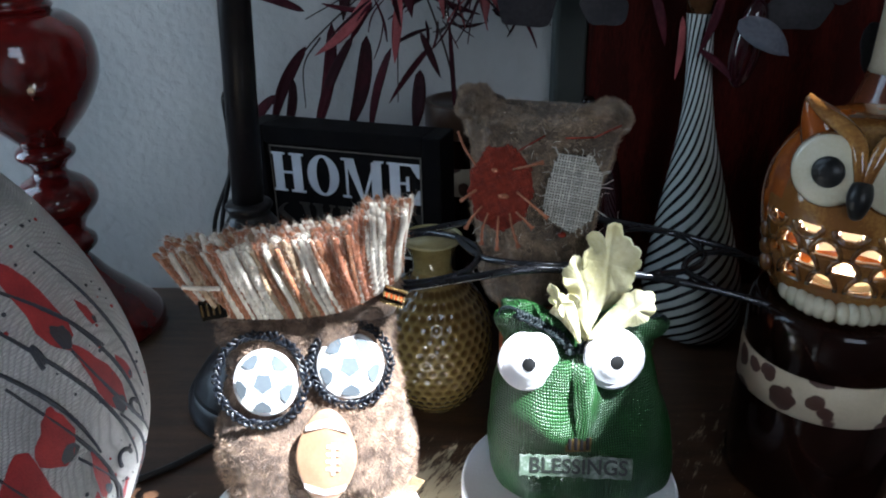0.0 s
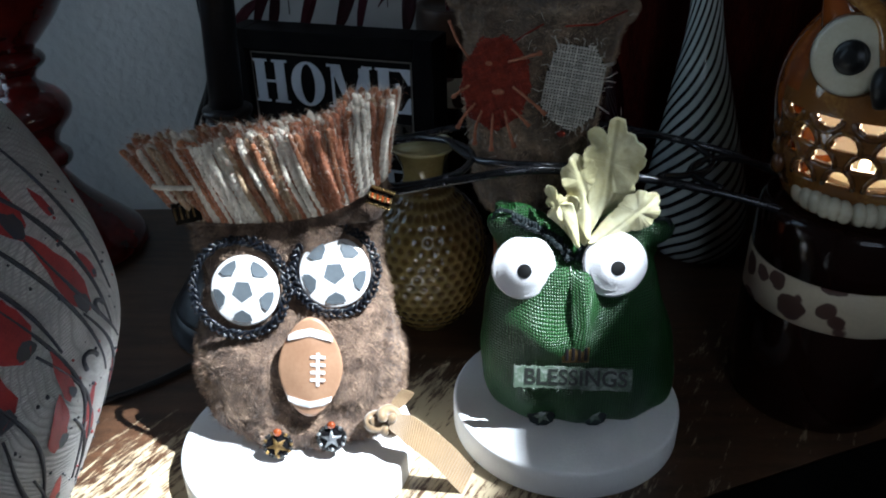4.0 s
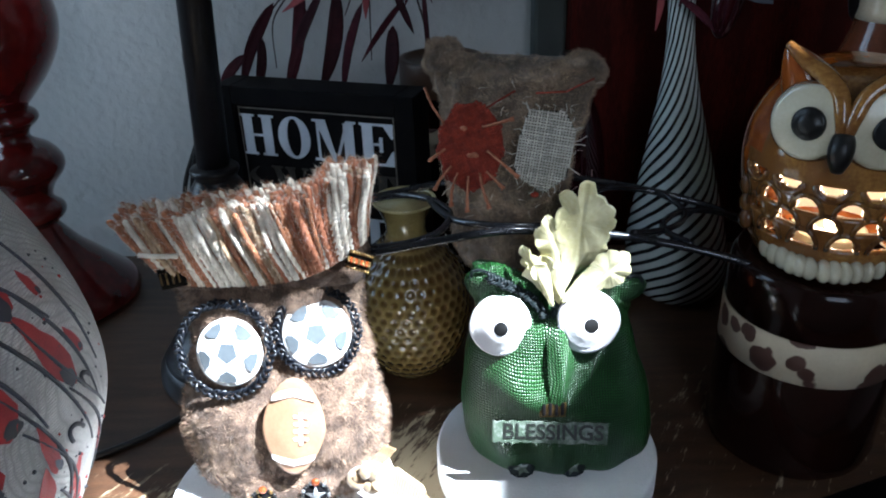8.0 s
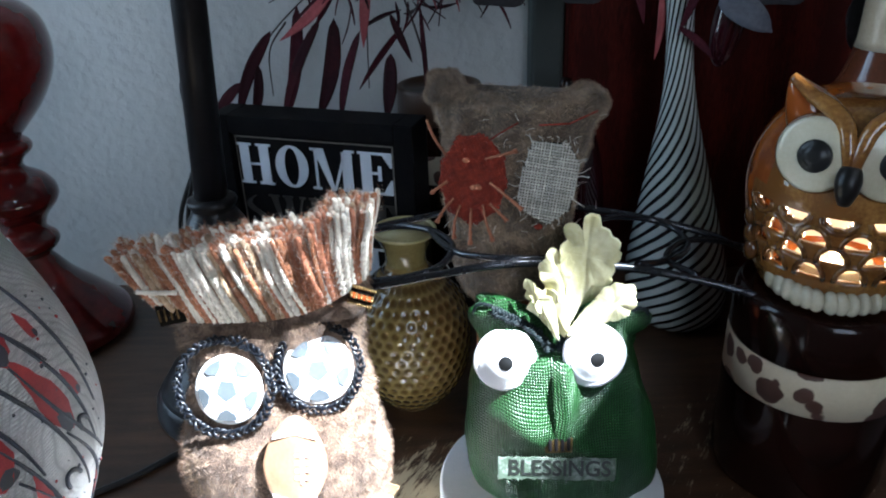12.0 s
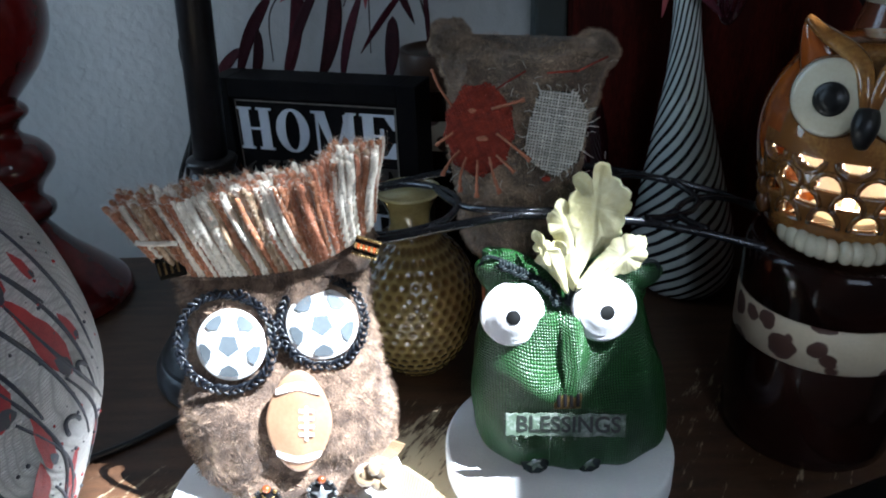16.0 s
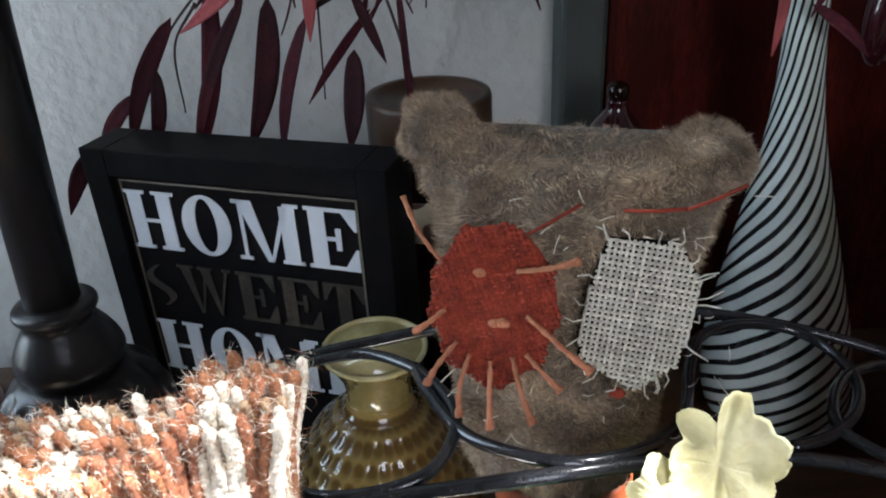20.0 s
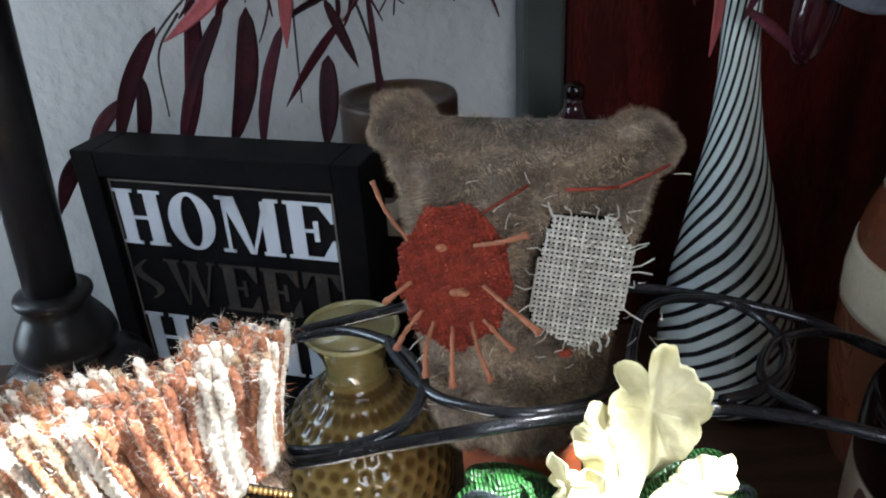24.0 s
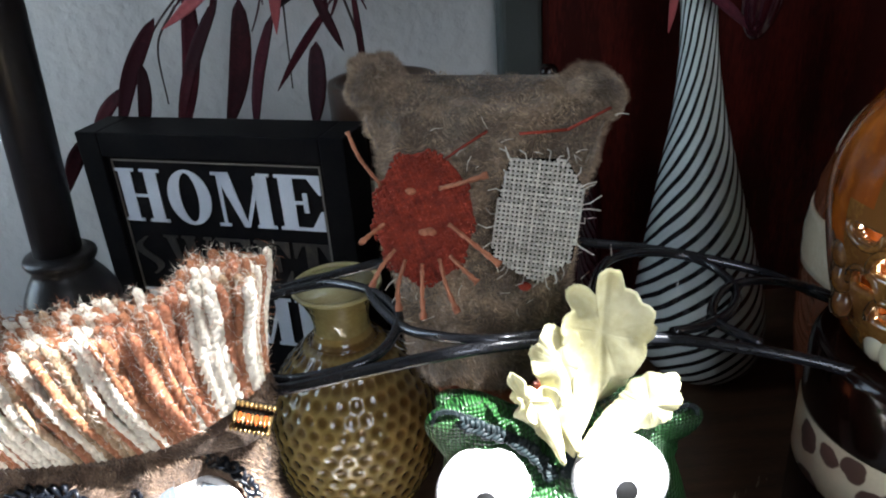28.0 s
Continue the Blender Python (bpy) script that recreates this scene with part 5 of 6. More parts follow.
    poly = [(-0.0105, 0.0170), (0.0065, 0.0185), (0.0130, 0.0100), (0.0125, -0.0120), (0.0030, -0.0215), (-0.0125, -0.0145), (-0.0130, 0.0020)]

    def in_poly(x, y2):
        c = False
        for (x0, y0), (x1, y1) in zip(poly, poly[1:] + poly[:1]):
            if (y0 > y2) != (y1 > y2) and x < (x1 - x0) * (y2 - y0) / (y1 - y0) + x0:
                c = not c
        return c

    patch = part("burlap_patch", plate(poly[::-1], 0.0008, pm @ Matrix.Translation((0, 0, -0.0006)), 0.0, 0.05), DARK_CLOTH, t, "square of natural grey burlap with a frayed edge")
    weave(patch, lambda x, y2, w: pm @ Vector((x, y2, 0.0012 + w)), in_poly, 0.00140, 0.00044, 0.0240, BURLAP_GREY, 0.0005, "thread")
    for k in range(26):
        x0, y0 = poly[k % 7]
        x1, y1 = poly[(k + 1) % 7]
        s = r.random()
        a = Vector((x0 + (x1 - x0) * s, y0 + (y1 - y0) * s, 0.001))
        d = Vector((a.x, a.y, 0)).normalized() * r.uniform(0.002, 0.005)
        part("frayed_thread", tube(bmesh.new(), [pm @ q for q in (a * 0.9, a + d * 0.5 + Vector((0, 0, 0.001)), a + d + Vector((r.uniform(-0.002, 0.002), r.uniform(-0.002, 0.002), r.uniform(0, 0.002))))], 0.00022, 4), BURLAP_GREY, patch)
    part("red_tack", ellipsoid(bmesh.new(), pm @ Vector((-0.001, -0.0225, 0.001)), (0.0022, 0.0012, 0.0016), None, 8, 6), BURLAP_RED, patch)
    for k in range(70):
        p = Vector((0.053 + r.uniform(-0.036, 0.038), 0.366 + r.uniform(-0.003, 0.002), r.uniform(0.110, 0.205)))
        d = Vector((r.uniform(-1, 1), -0.4, r.uniform(-1, 1))) * 0.0045
        part("lint", tube(bmesh.new(), smooth_line([p, p + d * 0.5 + Vector((0, -0.002, 0.001)), p + d], 4), 0.00012, 4), YARN_CREAM, t)
    t.rotation_euler = (0, 0, radians(-15))
    t.location.x += 0.0045
    return t


pear_owl()
pot = thing("pot", (0.050, 0.385, 0), "orange-red pot that holds up the taupe owl", "pot")
part("wall", lathe([(0, 0), (0.018, 0), (0.0195, 0.002), (0.0205, 0.05), (0.0212, 0.092), (0.0222, 0.094), (0.0222, 0.101), (0.0205, 0.102), (0, 0.1005)], (0.0525, 0.385, 0), 64), TERRACOTTA, pot)


# ---------------------------------------------------------------- scrolled wire rail
def wire_z(x):
    return 0.136 - 0.21 * max(0.0, x - 0.05) - 0.2 * max(0.0, 0.04 - x)


def wire_rail():
    t = thing("wire_rail", (0.06, 0.37, 0), "black scrolled wire rail round the taupe owl", "wire stand")
    lines = ([(-0.070, 0.402), (-0.048, 0.410), (-0.024, 0.414), (-0.004, 0.414), (0.016, 0.414), (0.055, 0.420), (0.098, 0.426), (0.134, 0.425), (0.166, 0.416), (0.187, 0.398), (0.205, 0.3995)],
             [(-0.070, 0.392), (-0.050, 0.376), (-0.034, 0.357), (-0.019, 0.345), (0.008, 0.343), (0.042, 0.341), (0.069, 0.348), (0.108, 0.356), (0.136, 0.355), (0.156, 0.351), (0.168, 0.347), (0.172, 0.353), (0.168, 0.361)],
             [(-0.042, 0.408), (-0.024, 0.408), (-0.008, 0.406), (0.007, 0.394), (0.016, 0.380), (0.020, 0.366), (0.016, 0.352), (0.008, 0.346), (-0.006, 0.345), (-0.020, 0.349), (-0.034, 0.360)],
             [(0.008, 0.394), (0.012, 0.381), (0.022, 0.360), (0.036, 0.348), (0.051, 0.344), (0.070, 0.353), (0.083, 0.368), (0.091, 0.390), (0.100, 0.408), (0.115, 0.419), (0.135, 0.421), (0.145, 0.411), (0.146, 0.395), (0.138, 0.379), (0.124, 0.366), (0.110, 0.359)],
             [(0.140, 0.357), (0.129, 0.368), (0.132, 0.381), (0.144, 0.397), (0.161, 0.406), (0.177, 0.405), (0.187, 0.399)])
    for k, ln in enumerate(lines):
        pts = smooth_line([(x, y2, wire_z(x) + (0.0012 if k > 1 else 0)) for x, y2 in ln], 7)
        part("rail" if k < 2 else "scroll", tube(bmesh.new(), pts, 0.0021 if k < 2 else 0.0018, 10), WIRE_METAL, t)
    for x, y2 in ((-0.070, 0.402), (-0.070, 0.392), (0.205, 0.3995)):
        part("leg", tube(bmesh.new(), [(x, y2, wire_z(x)), (x, y2 + 0.002, 0.05), (x, y2, 0.0)], 0.0016, 8), WIRE_METAL, t)


wire_rail()


# ---------------------------------------------------------------- honeycomb vase
def honey_vase():
    cx, cy = -0.0077, 0.4250
    t = thing("bud_vase", (cx, cy, 0), "olive and amber glazed round vase with honeycomb dimples", "vase")
    prof = curve_profile([(0.0165, 0), (0.0190, 0.0020), (0.0275, 0.0115), (0.0348, 0.0260), (0.0374, 0.0410), (0.0376, 0.0515), (0.0352, 0.0655), (0.0292, 0.0770), (0.0205, 0.0868), (0.0136, 0.0932), (0.0120, 0.0968)], 12)
    pts = []
    rows = 17
    for i in range(rows):
        z = 0.006 + i * 0.0054
        for k in range(34):
            pts.append((2 * math.pi * (k + 0.5 * (i % 2)) / 34, z))
    bm = lathe(prof, (cx, cy, 0), 300)
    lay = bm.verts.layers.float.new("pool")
    for v in bm.verts:
        dx, dy = v.co.x - cx, v.co.y - cy
        a, r0 = math.atan2(dy, dx) % (2 * math.pi), math.hypot(dx, dy)
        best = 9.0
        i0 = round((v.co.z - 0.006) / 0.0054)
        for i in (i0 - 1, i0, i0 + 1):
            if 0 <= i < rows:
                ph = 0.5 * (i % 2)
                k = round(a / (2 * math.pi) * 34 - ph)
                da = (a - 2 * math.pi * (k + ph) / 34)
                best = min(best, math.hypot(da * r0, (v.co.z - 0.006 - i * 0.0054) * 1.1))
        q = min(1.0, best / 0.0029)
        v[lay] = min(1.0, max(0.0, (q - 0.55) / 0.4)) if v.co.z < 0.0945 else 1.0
        dip = 0.0009 * max(0.0, 1 - q * q)
        if r0 > 1e-4 and v.co.z < 0.092:
            v.co.x -= dx / r0 * dip
            v.co.y -= dy / r0 * dip
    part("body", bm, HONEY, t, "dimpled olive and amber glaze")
    part("neck", lathe(curve_profile([(0.0121, 0.0950), (0.0117, 0.0990), (0.0126, 0.1050), (0.0150, 0.1105), (0.0174, 0.1145), (0.0184, 0.1160)], 6), (cx, cy, 0), 72), HONEY_RIM, t, "flared olive rim")
    part("lip", lathe(curve_profile([(0.0182, 0.1154), (0.0189, 0.1166), (0.0184, 0.1176), (0.0173, 0.1174), (0.0167, 0.1162)], 4), (cx, cy, 0), 72), PALE_GLAZE, t, "pale yellow glazed lip")
    part("inside", lathe(curve_profile([(0.0169, 0.1164), (0.0134, 0.1100), (0.0108, 0.1030), (0.0102, 0.098), (0.0100, 0.0965)], 5), (cx, cy, 0), 72), PALE_GLAZE, t, "pale glazed flare")
    # shade down the neck is put into the throat's near-black colour
    part("throat", lathe(curve_profile([(0.0103, 0.0970), (0.0100, 0.090), (0.0099, 0.080), (0.004, 0.06), (0, 0.058)], 5), (cx, cy, 0), 48), DARK_CLOTH, t, "throat of the vase, coloured near black for the shade inside")


honey_vase()


# ---------------------------------------------------------------- striped glass vase
def striped_vase():
    cx, cy, lean = 0.1825, 0.513, -0.082
    t = thing("striped_vase", (cx, cy, 0), "tall white glass vase with dark spiral threads", "vase")
    prof = curve_profile([(0.019, 0), (0.0270, 0.002), (0.0335, 0.012), (0.0358, 0.027), (0.0348, 0.046), (0.0302, 0.070), (0.0242, 0.098), (0.0182, 0.126), (0.0126, 0.153), (0.0092, 0.181), (0.0084, 0.208), (0.0090, 0.232)], 8)

    def wind(z):
        return 8.0 * z - 11.0 * z * z

    part("body", lathe(prof, (cx, cy, 0), 96, (lean, 0), wind), STRIPES, t)
    part("neck", lathe([(0.0090, 0.232), (0.0102, 0.245), (0.0128, 0.260), (0.0138, 0.266), (0.0128, 0.267), (0.0090, 0.250), (0.0, 0.246)], (cx, cy, 0), 64, (lean, 0)), AMBER_GLASS, t, "amber glass mouth")


striped_vase()


# ---------------------------------------------------------------- box sign
def box_sign():
    hh, he = Vector((-0.1236, 0.5161, 0)), Vector((-0.0174, 0.4816, 0))
    w = (he - hh).normalized()
    out = Vector((w.y, -w.x, 0))
    mid = (hh + he) / 2 + w * 0.001
    t = thing("box_sign", (mid.x, mid.y, 0), "black wooden box sign saying home sweet home in white and brown", "sign")
    m = frame_to((mid.x, mid.y, 0.082) , out)
    hw, hz, dep = 0.0712, 0.0805, 0.024
    for a, b, c, d in ((-hw, -hw + 0.0125, -hz, hz), (hw - 0.0125, hw, -hz, hz), (-hw + 0.0125, hw - 0.0125, hz - 0.0125, hz), (-hw + 0.0125, hw - 0.0125, -hz, -hz + 0.0125)):
        bm = box(a, b, c, d, -dep, 0.0030, 0.0008)
        bm.transform(m)
        part("frame_side", bm, BLACK_PAINT, t, smooth=False)
    bm = box(-hw + 0.0123, hw - 0.0123, -hz + 0.0123, hz - 0.0123, -dep + 0.002, -0.0005)
    bm.transform(m)
    face = part("face", bm, BLACK_PAINT, t, smooth=False)
    for a, b, c, d in ((-0.0565, 0.0565, 0.0652, 0.0660), (-0.0565, 0.0565, -0.0660, -0.0652), (-0.0565, -0.0557, -0.0652, 0.0652), (0.0557, 0.0565, -0.0652, 0.0652)):
        bm = box(a, b, c, d, -0.0004, 0.0002)
        bm.transform(m)
        part("border", bm, BORDER_GREY, face, smooth=False)
    return t, m, face


SIGN, SIGN_M, SIGN_FACE = box_sign()


def serif_word(word, width, height, m, mat, parent):
    """Fat-face letters with hairline joins and slab serifs, letter by letter."""
    n = len(word)
    gap = width * 0.022
    shares = {"H": 1.05, "O": 0.98, "M": 1.28, "E": 0.95, "S": 0.85, "W": 1.4, "T": 0.95}
    total = sum(shares[c] for c in word)
    unit = (width - gap * (n - 1)) / total
    x = -width / 2
    h = height
    for c in word:
        w = shares[c] * unit
        s, hl, sf = w * 0.27, h * 0.055, h * 0.055
        quads = []

        def rect(x0, x1, y0, y1):
            quads.append([(x0, y0), (x1, y0), (x1, y1), (x0, y1)])

        if c == "H":
            for x0 in (w * 0.08, w * 0.92 - s):
                rect(x0, x0 + s, sf, h - sf)
                rect(x0 - w * 0.08, x0 + s + w * 0.08, 0, sf)
                rect(x0 - w * 0.08, x0 + s + w * 0.08, h - sf, h)
            rect(w * 0.08 + s, w * 0.92 - s, h * 0.47, h * 0.47 + hl)
        elif c == "E":
            rect(w * 0.08, w * 0.08 + s * 1.15, sf, h - sf)
            rect(0, w, 0, sf)
            rect(0, w, h - sf, h)
            rect(w * 0.08 + s * 1.15, w * 0.62, h * 0.48, h * 0.48 + hl)
            rect(w * 0.58, w * 0.68, h * 0.33, h * 0.68)
            quads.append([(w * 0.72, sf), (w, sf), (w, h * 0.36), (w * 0.95, h * 0.36)])
            quads.append([(w * 0.95, h * 0.66), (w, h * 0.66), (w, h - sf), (w * 0.72, h - sf)])
        elif c == "T":
            rect(w * 0.5 - s * 0.58, w * 0.5 + s * 0.58, sf, h - sf)
            rect(w * 0.22, w * 0.78, 0, sf)
            rect(0, w, h - sf, h)
            quads.append([(0, h * 0.66), (w * 0.05, h * 0.66), (w * 0.24, h - sf), (0, h - sf)])
            quads.append([(w * 0.95, h * 0.66), (w, h * 0.66), (w, h - sf), (w * 0.76, h - sf)])
        elif c == "M":
            rect(w * 0.09, w * 0.09 + hl * 1.1, sf, h - sf)
            rect(0, w * 0.20, 0, sf)
            rect(w * 0.94 - s * 0.85, w * 0.94, sf, h - sf)
            rect(w * 0.90 - s * 0.85, w, 0, sf)
            rect(0, w * 0.20, h - sf, h)
            rect(w * 0.80, w, h - sf, h)
            quads.append([(w * 0.44, 0), (w * 0.52, 0), (w * 0.30, h), (w * 0.06, h)])
            quads.append([(w * 0.48, 0), (w * 0.53, 0), (w * 0.86, h), (w * 0.78, h)])
        elif c == "W":
            for x0, x1 in ((0.05, 0.33), (0.42, 0.70)):
                quads.append([(w * x1 - w * 0.02, 0), (w * x1 + w * 0.03, 0), (w * (x0 + 0.19), h), (w * x0, h)])
            for x0, x1 in ((0.36, 0.56), (0.70, 0.95)):
                quads.append([(w * x0 - w * 0.03, 0), (w * x0, 0), (w * x1, h), (w * (x1 - 0.05), h)])
            rect(0, w * 0.30, h - sf, h)
            rect(w * 0.38, w * 0.66, h - sf, h)
            rect(w * 0.84, w, h - sf, h)
        elif c in "OS":
            k = 28
            for i in range(k):
                a0, a1 = 2 * math.pi * i / k, 2 * math.pi * (i + 1) / k
                if c == "S":
                    a0, a1 = radians(40 + 5 + 250 * i / k), radians(40 + 5 + 250 * (i + 1) / k)

                def at_(a, outer):
                    if c == "O":
                        t_ = 0 if outer else 1
                        return (w * 0.5 + (w * 0.5 - t_ * s * 1.05) * math.cos(a), h * 0.5 + (h * 0.515 - t_ * hl) * math.sin(a))
                    q = (a - radians(45)) / radians(250)
                    yy = h * (0.93 - 0.86 * q)
                    xx = w * (0.5 - 0.30 * math.sin(2 * math.pi * (q - 0.02)))
                    th = s * (0.35 + 0.9 * math.sin(math.pi * q) ** 2) * 0.6
                    return (xx + (th if outer else -th), yy)

                quads.append([at_(a0, True), at_(a1, True), at_(a1, False), at_(a0, False)])
        bm = bmesh.new()
        for q in quads:
            lo = [bm.verts.new((px_ + x, py_ - h / 2, 0)) for px_, py_ in q]
            hi = [bm.verts.new((px_ + x, py_ - h / 2, 0.0006)) for px_, py_ in q]
            bm.faces.new(hi)
            bm.faces.new(lo[::-1])
            for k in range(4):
                bm.faces.new((lo[k], lo[(k + 1) % 4], hi[(k + 1) % 4], hi[k]))
        bmesh.ops.recalc_face_normals(bm, faces=bm.faces)
        bm.transform(m)
        part("letter", bm, mat, parent, smooth=False)
        x += w + gap


serif_word("HOME", 0.1115, 0.0285, SIGN_M @ Matrix.Translation((-0.0005, 0.0470, -0.0004)), SIGN_WHITE, SIGN_FACE)
serif_word("SWEET", 0.1115, 0.0250, SIGN_M @ Matrix.Translation((-0.0005, 0.0130, -0.0004)), SIGN_BROWN, SIGN_FACE)
serif_word("HOME", 0.1115, 0.0285, SIGN_M @ Matrix.Translation((-0.0005, -0.0210, -0.0004)), SIGN_WHITE, SIGN_FACE)


# ---------------------------------------------------------------- dark lamp
def dark_lamp():
    cx, cy = -0.1165, 0.4290
    t = thing("table_lamp", (cx, cy, 0), "dark bronze lamp stand with fluted foot and tall column", "lamp")
    part("column", lathe([(0, 0.139), (0.0092, 0.139), (0.0089, 0.30), (0.0086, 0.62), (0, 0.62)], (cx - 0.0085, cy, 0), 40, (0.06, 0.0)), BRONZE, t)
    part("collar", lathe(curve_profile([(0.0105, 0.140), (0.0135, 0.1385), (0.0140, 0.1365), (0.0128, 0.1345), (0.0120, 0.132), (0.0150, 0.127), (0.0180, 0.121), (0.0186, 0.116), (0.0150, 0.111)], 5), (cx, cy, 0), 48), BRONZE, t)
    part("fluted_foot", lathe(curve_profile([(0.0150, 0.112), (0.0200, 0.1095), (0.0270, 0.101), (0.0300, 0.090), (0.0290, 0.078), (0.0230, 0.066), (0.0190, 0.056), (0.0220, 0.046), (0.0400, 0.030), (0.0500, 0.016)], 6), (cx, cy, 0), 120, shape=lambda a, z, r: r * (1 + 0.045 * math.cos(14 * a) * (1 if 0.066 < z < 0.108 else 0.0))), BRONZE, t, "ribbed bronze foot")
    part("base", lathe([(0, 0), (0.054, 0), (0.055, 0.003), (0.054, 0.010), (0.051, 0.015), (0.049, 0.017), (0, 0.018)], (cx, cy, 0), 64), BRONZE, t)
    cord = [(-0.150, 0.49, 0.003), (-0.165, 0.50, 0.03), (-0.160, 0.50, 0.09), (-0.145, 0.49, 0.135), (-0.135, 0.48, 0.165), (-0.128, 0.462, 0.19), (-0.1215, 0.442, 0.20)]
    part("cord", tube(bmesh.new(), smooth_line(cord, 8), 0.0016, 8), CORD, t, "black flex looped behind the lamp")
    part("cord", tube(bmesh.new(), smooth_line([(x - 0.004 + 0.003 * math.sin(60 * z), y2 + 0.004, z) for x, y2, z in cord], 8), 0.0016, 8), CORD, t)


dark_lamp()


# ---------------------------------------------------------------- red turned candlestick
def red_stick():
    cx, cy = -0.284, 0.520
    t = thing("candlestick", (cx, cy, 0), "glossy dark red turned wooden candlestick", "candlestick")
    part("foot", lathe(curve_profile([(0.056, 0), (0.0590, 0.003), (0.0570, 0.010), (0.0500, 0.018), (0.0380, 0.031), (0.0260, 0.044), (0.0170, 0.057), (0.0125, 0.0636)], 6), (cx, cy, 0), 80), RED_LACQUER, t)
    part("stem", lathe(curve_profile([(0.0125, 0.0636), (0.0200, 0.070), (0.0207, 0.076), (0.0150, 0.083), (0.0180, 0.092), (0.0270, 0.103), (0.0280, 0.112), (0.0220, 0.121), (0.0120, 0.128), (0.0125, 0.134), (0.0195, 0.141), (0.0190, 0.146), (0.0145, 0.150)], 6), (cx, cy, 0), 80), RED_LACQUER, t)
    part("bulb", lathe(curve_profile([(0.0145, 0.150), (0.0220, 0.158), (0.0340, 0.172), (0.0440, 0.190), (0.0475, 0.208), (0.0440, 0.226), (0.0330, 0.237), (0.0240, 0.240)], 7), (cx, cy, 0), 80), RED_LACQUER, t)
    part("cup", lathe(curve_profile([(0.0240, 0.240), (0.0260, 0.243), (0.0240, 0.247), (0.0300, 0.254), (0.0310, 0.262), (0.0260, 0.270), (0.020, 0.280), (0.030, 0.300), (0.034, 0.312), (0.030, 0.314)], 6), (cx, cy, 0), 80), RED_LACQUER, t)


red_stick()


# ---------------------------------------------------------------- painted vase with poppies
def poppy_vase():
    cx, cy = -0.2130, 0.2450
    t = thing("painted_vase", (cx, cy, 0), "round linen-textured vase painted with red poppies and black stems", "vase")
    prof = curve_profile([(0.042, 0), (0.047, 0.002), (0.056, 0.020), (0.071, 0.048), (0.0855, 0.080), (0.0935, 0.105), (0.0915, 0.135), (0.0820, 0.167), (0.0690, 0.194), (0.0560, 0.213), (0.0480, 0.225), (0.0470, 0.240), (0.0520, 0.252), (0.0500, 0.253), (0.0440, 0.240), (0.0430, 0.225), (0, 0.215)], 7)
    part("body", lathe(prof, (cx, cy, 0), 128), LINEN, t)
    zs = [p[1] for p in prof if p[0] > 0.03][: 7 * 11]
    rs = [p[0] for p in prof if p[0] > 0.03][: 7 * 11]

    def on(a, z, lift=0.0004):
        r = float(np.interp(z, zs, rs)) + lift
        return Vector((cx + r * math.cos(radians(a)), cy + r * math.sin(radians(a)), z))

    rnd2 = random.Random(17)

    def petal(a, z, w, h, tilt, mat):
        bm = bmesh.new()
        c = bm.verts.new(on(a, z, 0.0005))
        ring = []
        n = 18
        for k in range(n):
            q = 2 * math.pi * k / n
            x = w * math.cos(q) * (1 - 0.35 * math.sin(q)) * (1 + 0.16 * rnd2.uniform(-1, 1))
            y2 = h * math.sin(q) * (1 + 0.10 * rnd2.uniform(-1, 1))
            ct, st = math.cos(radians(tilt)), math.sin(radians(tilt))
            xx, yy = x * ct - y2 * st, x * st + y2 * ct
            ring.append(bm.verts.new(on(a + math.degrees(xx / 0.095), z + yy, 0.0005)))
        for k in range(n):
            bm.faces.new((c, ring[k], ring[(k + 1) % n]))
        part("poppy", bm, mat, t)

    for a, z, w, h, tilt in ((-9, 0.178, 0.0075, 0.019, 14), (-2.5, 0.142, 0.0060, 0.018, 20), (-21, 0.137, 0.0075, 0.0105, -12), (-31, 0.124, 0.0095, 0.016, -8), (5, 0.164, 0.0026, 0.006, 20), (-14, 0.112, 0.0030, 0.011, 6),
                             (-5.7, 0.089, 0.0030, 0.009, -8), (8, 0.090, 0.0026, 0.009, 16), (7, 0.137, 0.0030, 0.007, 20), (-17, 0.094, 0.0048, 0.013, -4), (-3.3, 0.076, 0.0034, 0.009, 14), (-15.5, 0.056, 0.0036, 0.008, -10),
                             (-40, 0.160, 0.009, 0.018, 10), (-46, 0.100, 0.010, 0.018, 6)):
        petal(a, z, w, h, tilt, POPPY_RED)
        petal(a + 1.5, z - h * 0.72, w * 0.55, h * 0.28, tilt + 20, POPPY_DARK)
    for a0, z0, a1, z1, bow in ((-30, 0.195, 2, 0.096, 5), (-26, 0.160, -6, 0.050, 6), (-30, 0.105, -14, 0.030, -4), (4, 0.190, 14, 0.120, 3), (-4, 0.170, 8, 0.110, 3), (-18, 0.125, -2, 0.055, 4), (-8, 0.165, 12, 0.100, -3), (-36, 0.140, -20, 0.045, 5),
                                (-22, 0.195, 4, 0.150, 3), (-12, 0.090, -2, 0.045, 3), (-24, 0.075, -16, 0.025, 2), (-2, 0.125, 10, 0.070, 3), (-34, 0.180, -12, 0.120, 4)):
        n = 18
        line = [on(a0 + (a1 - a0) * k / n + bow * math.sin(math.pi * k / n), z0 + (z1 - z0) * k / n, 0.0) for k in range(n + 1)]
        part("stem", tube(bmesh.new(), line, lambda q: 0.00055 + 0.0004 * math.sin(3 * q) ** 2, 6), POPPY_DARK, t)
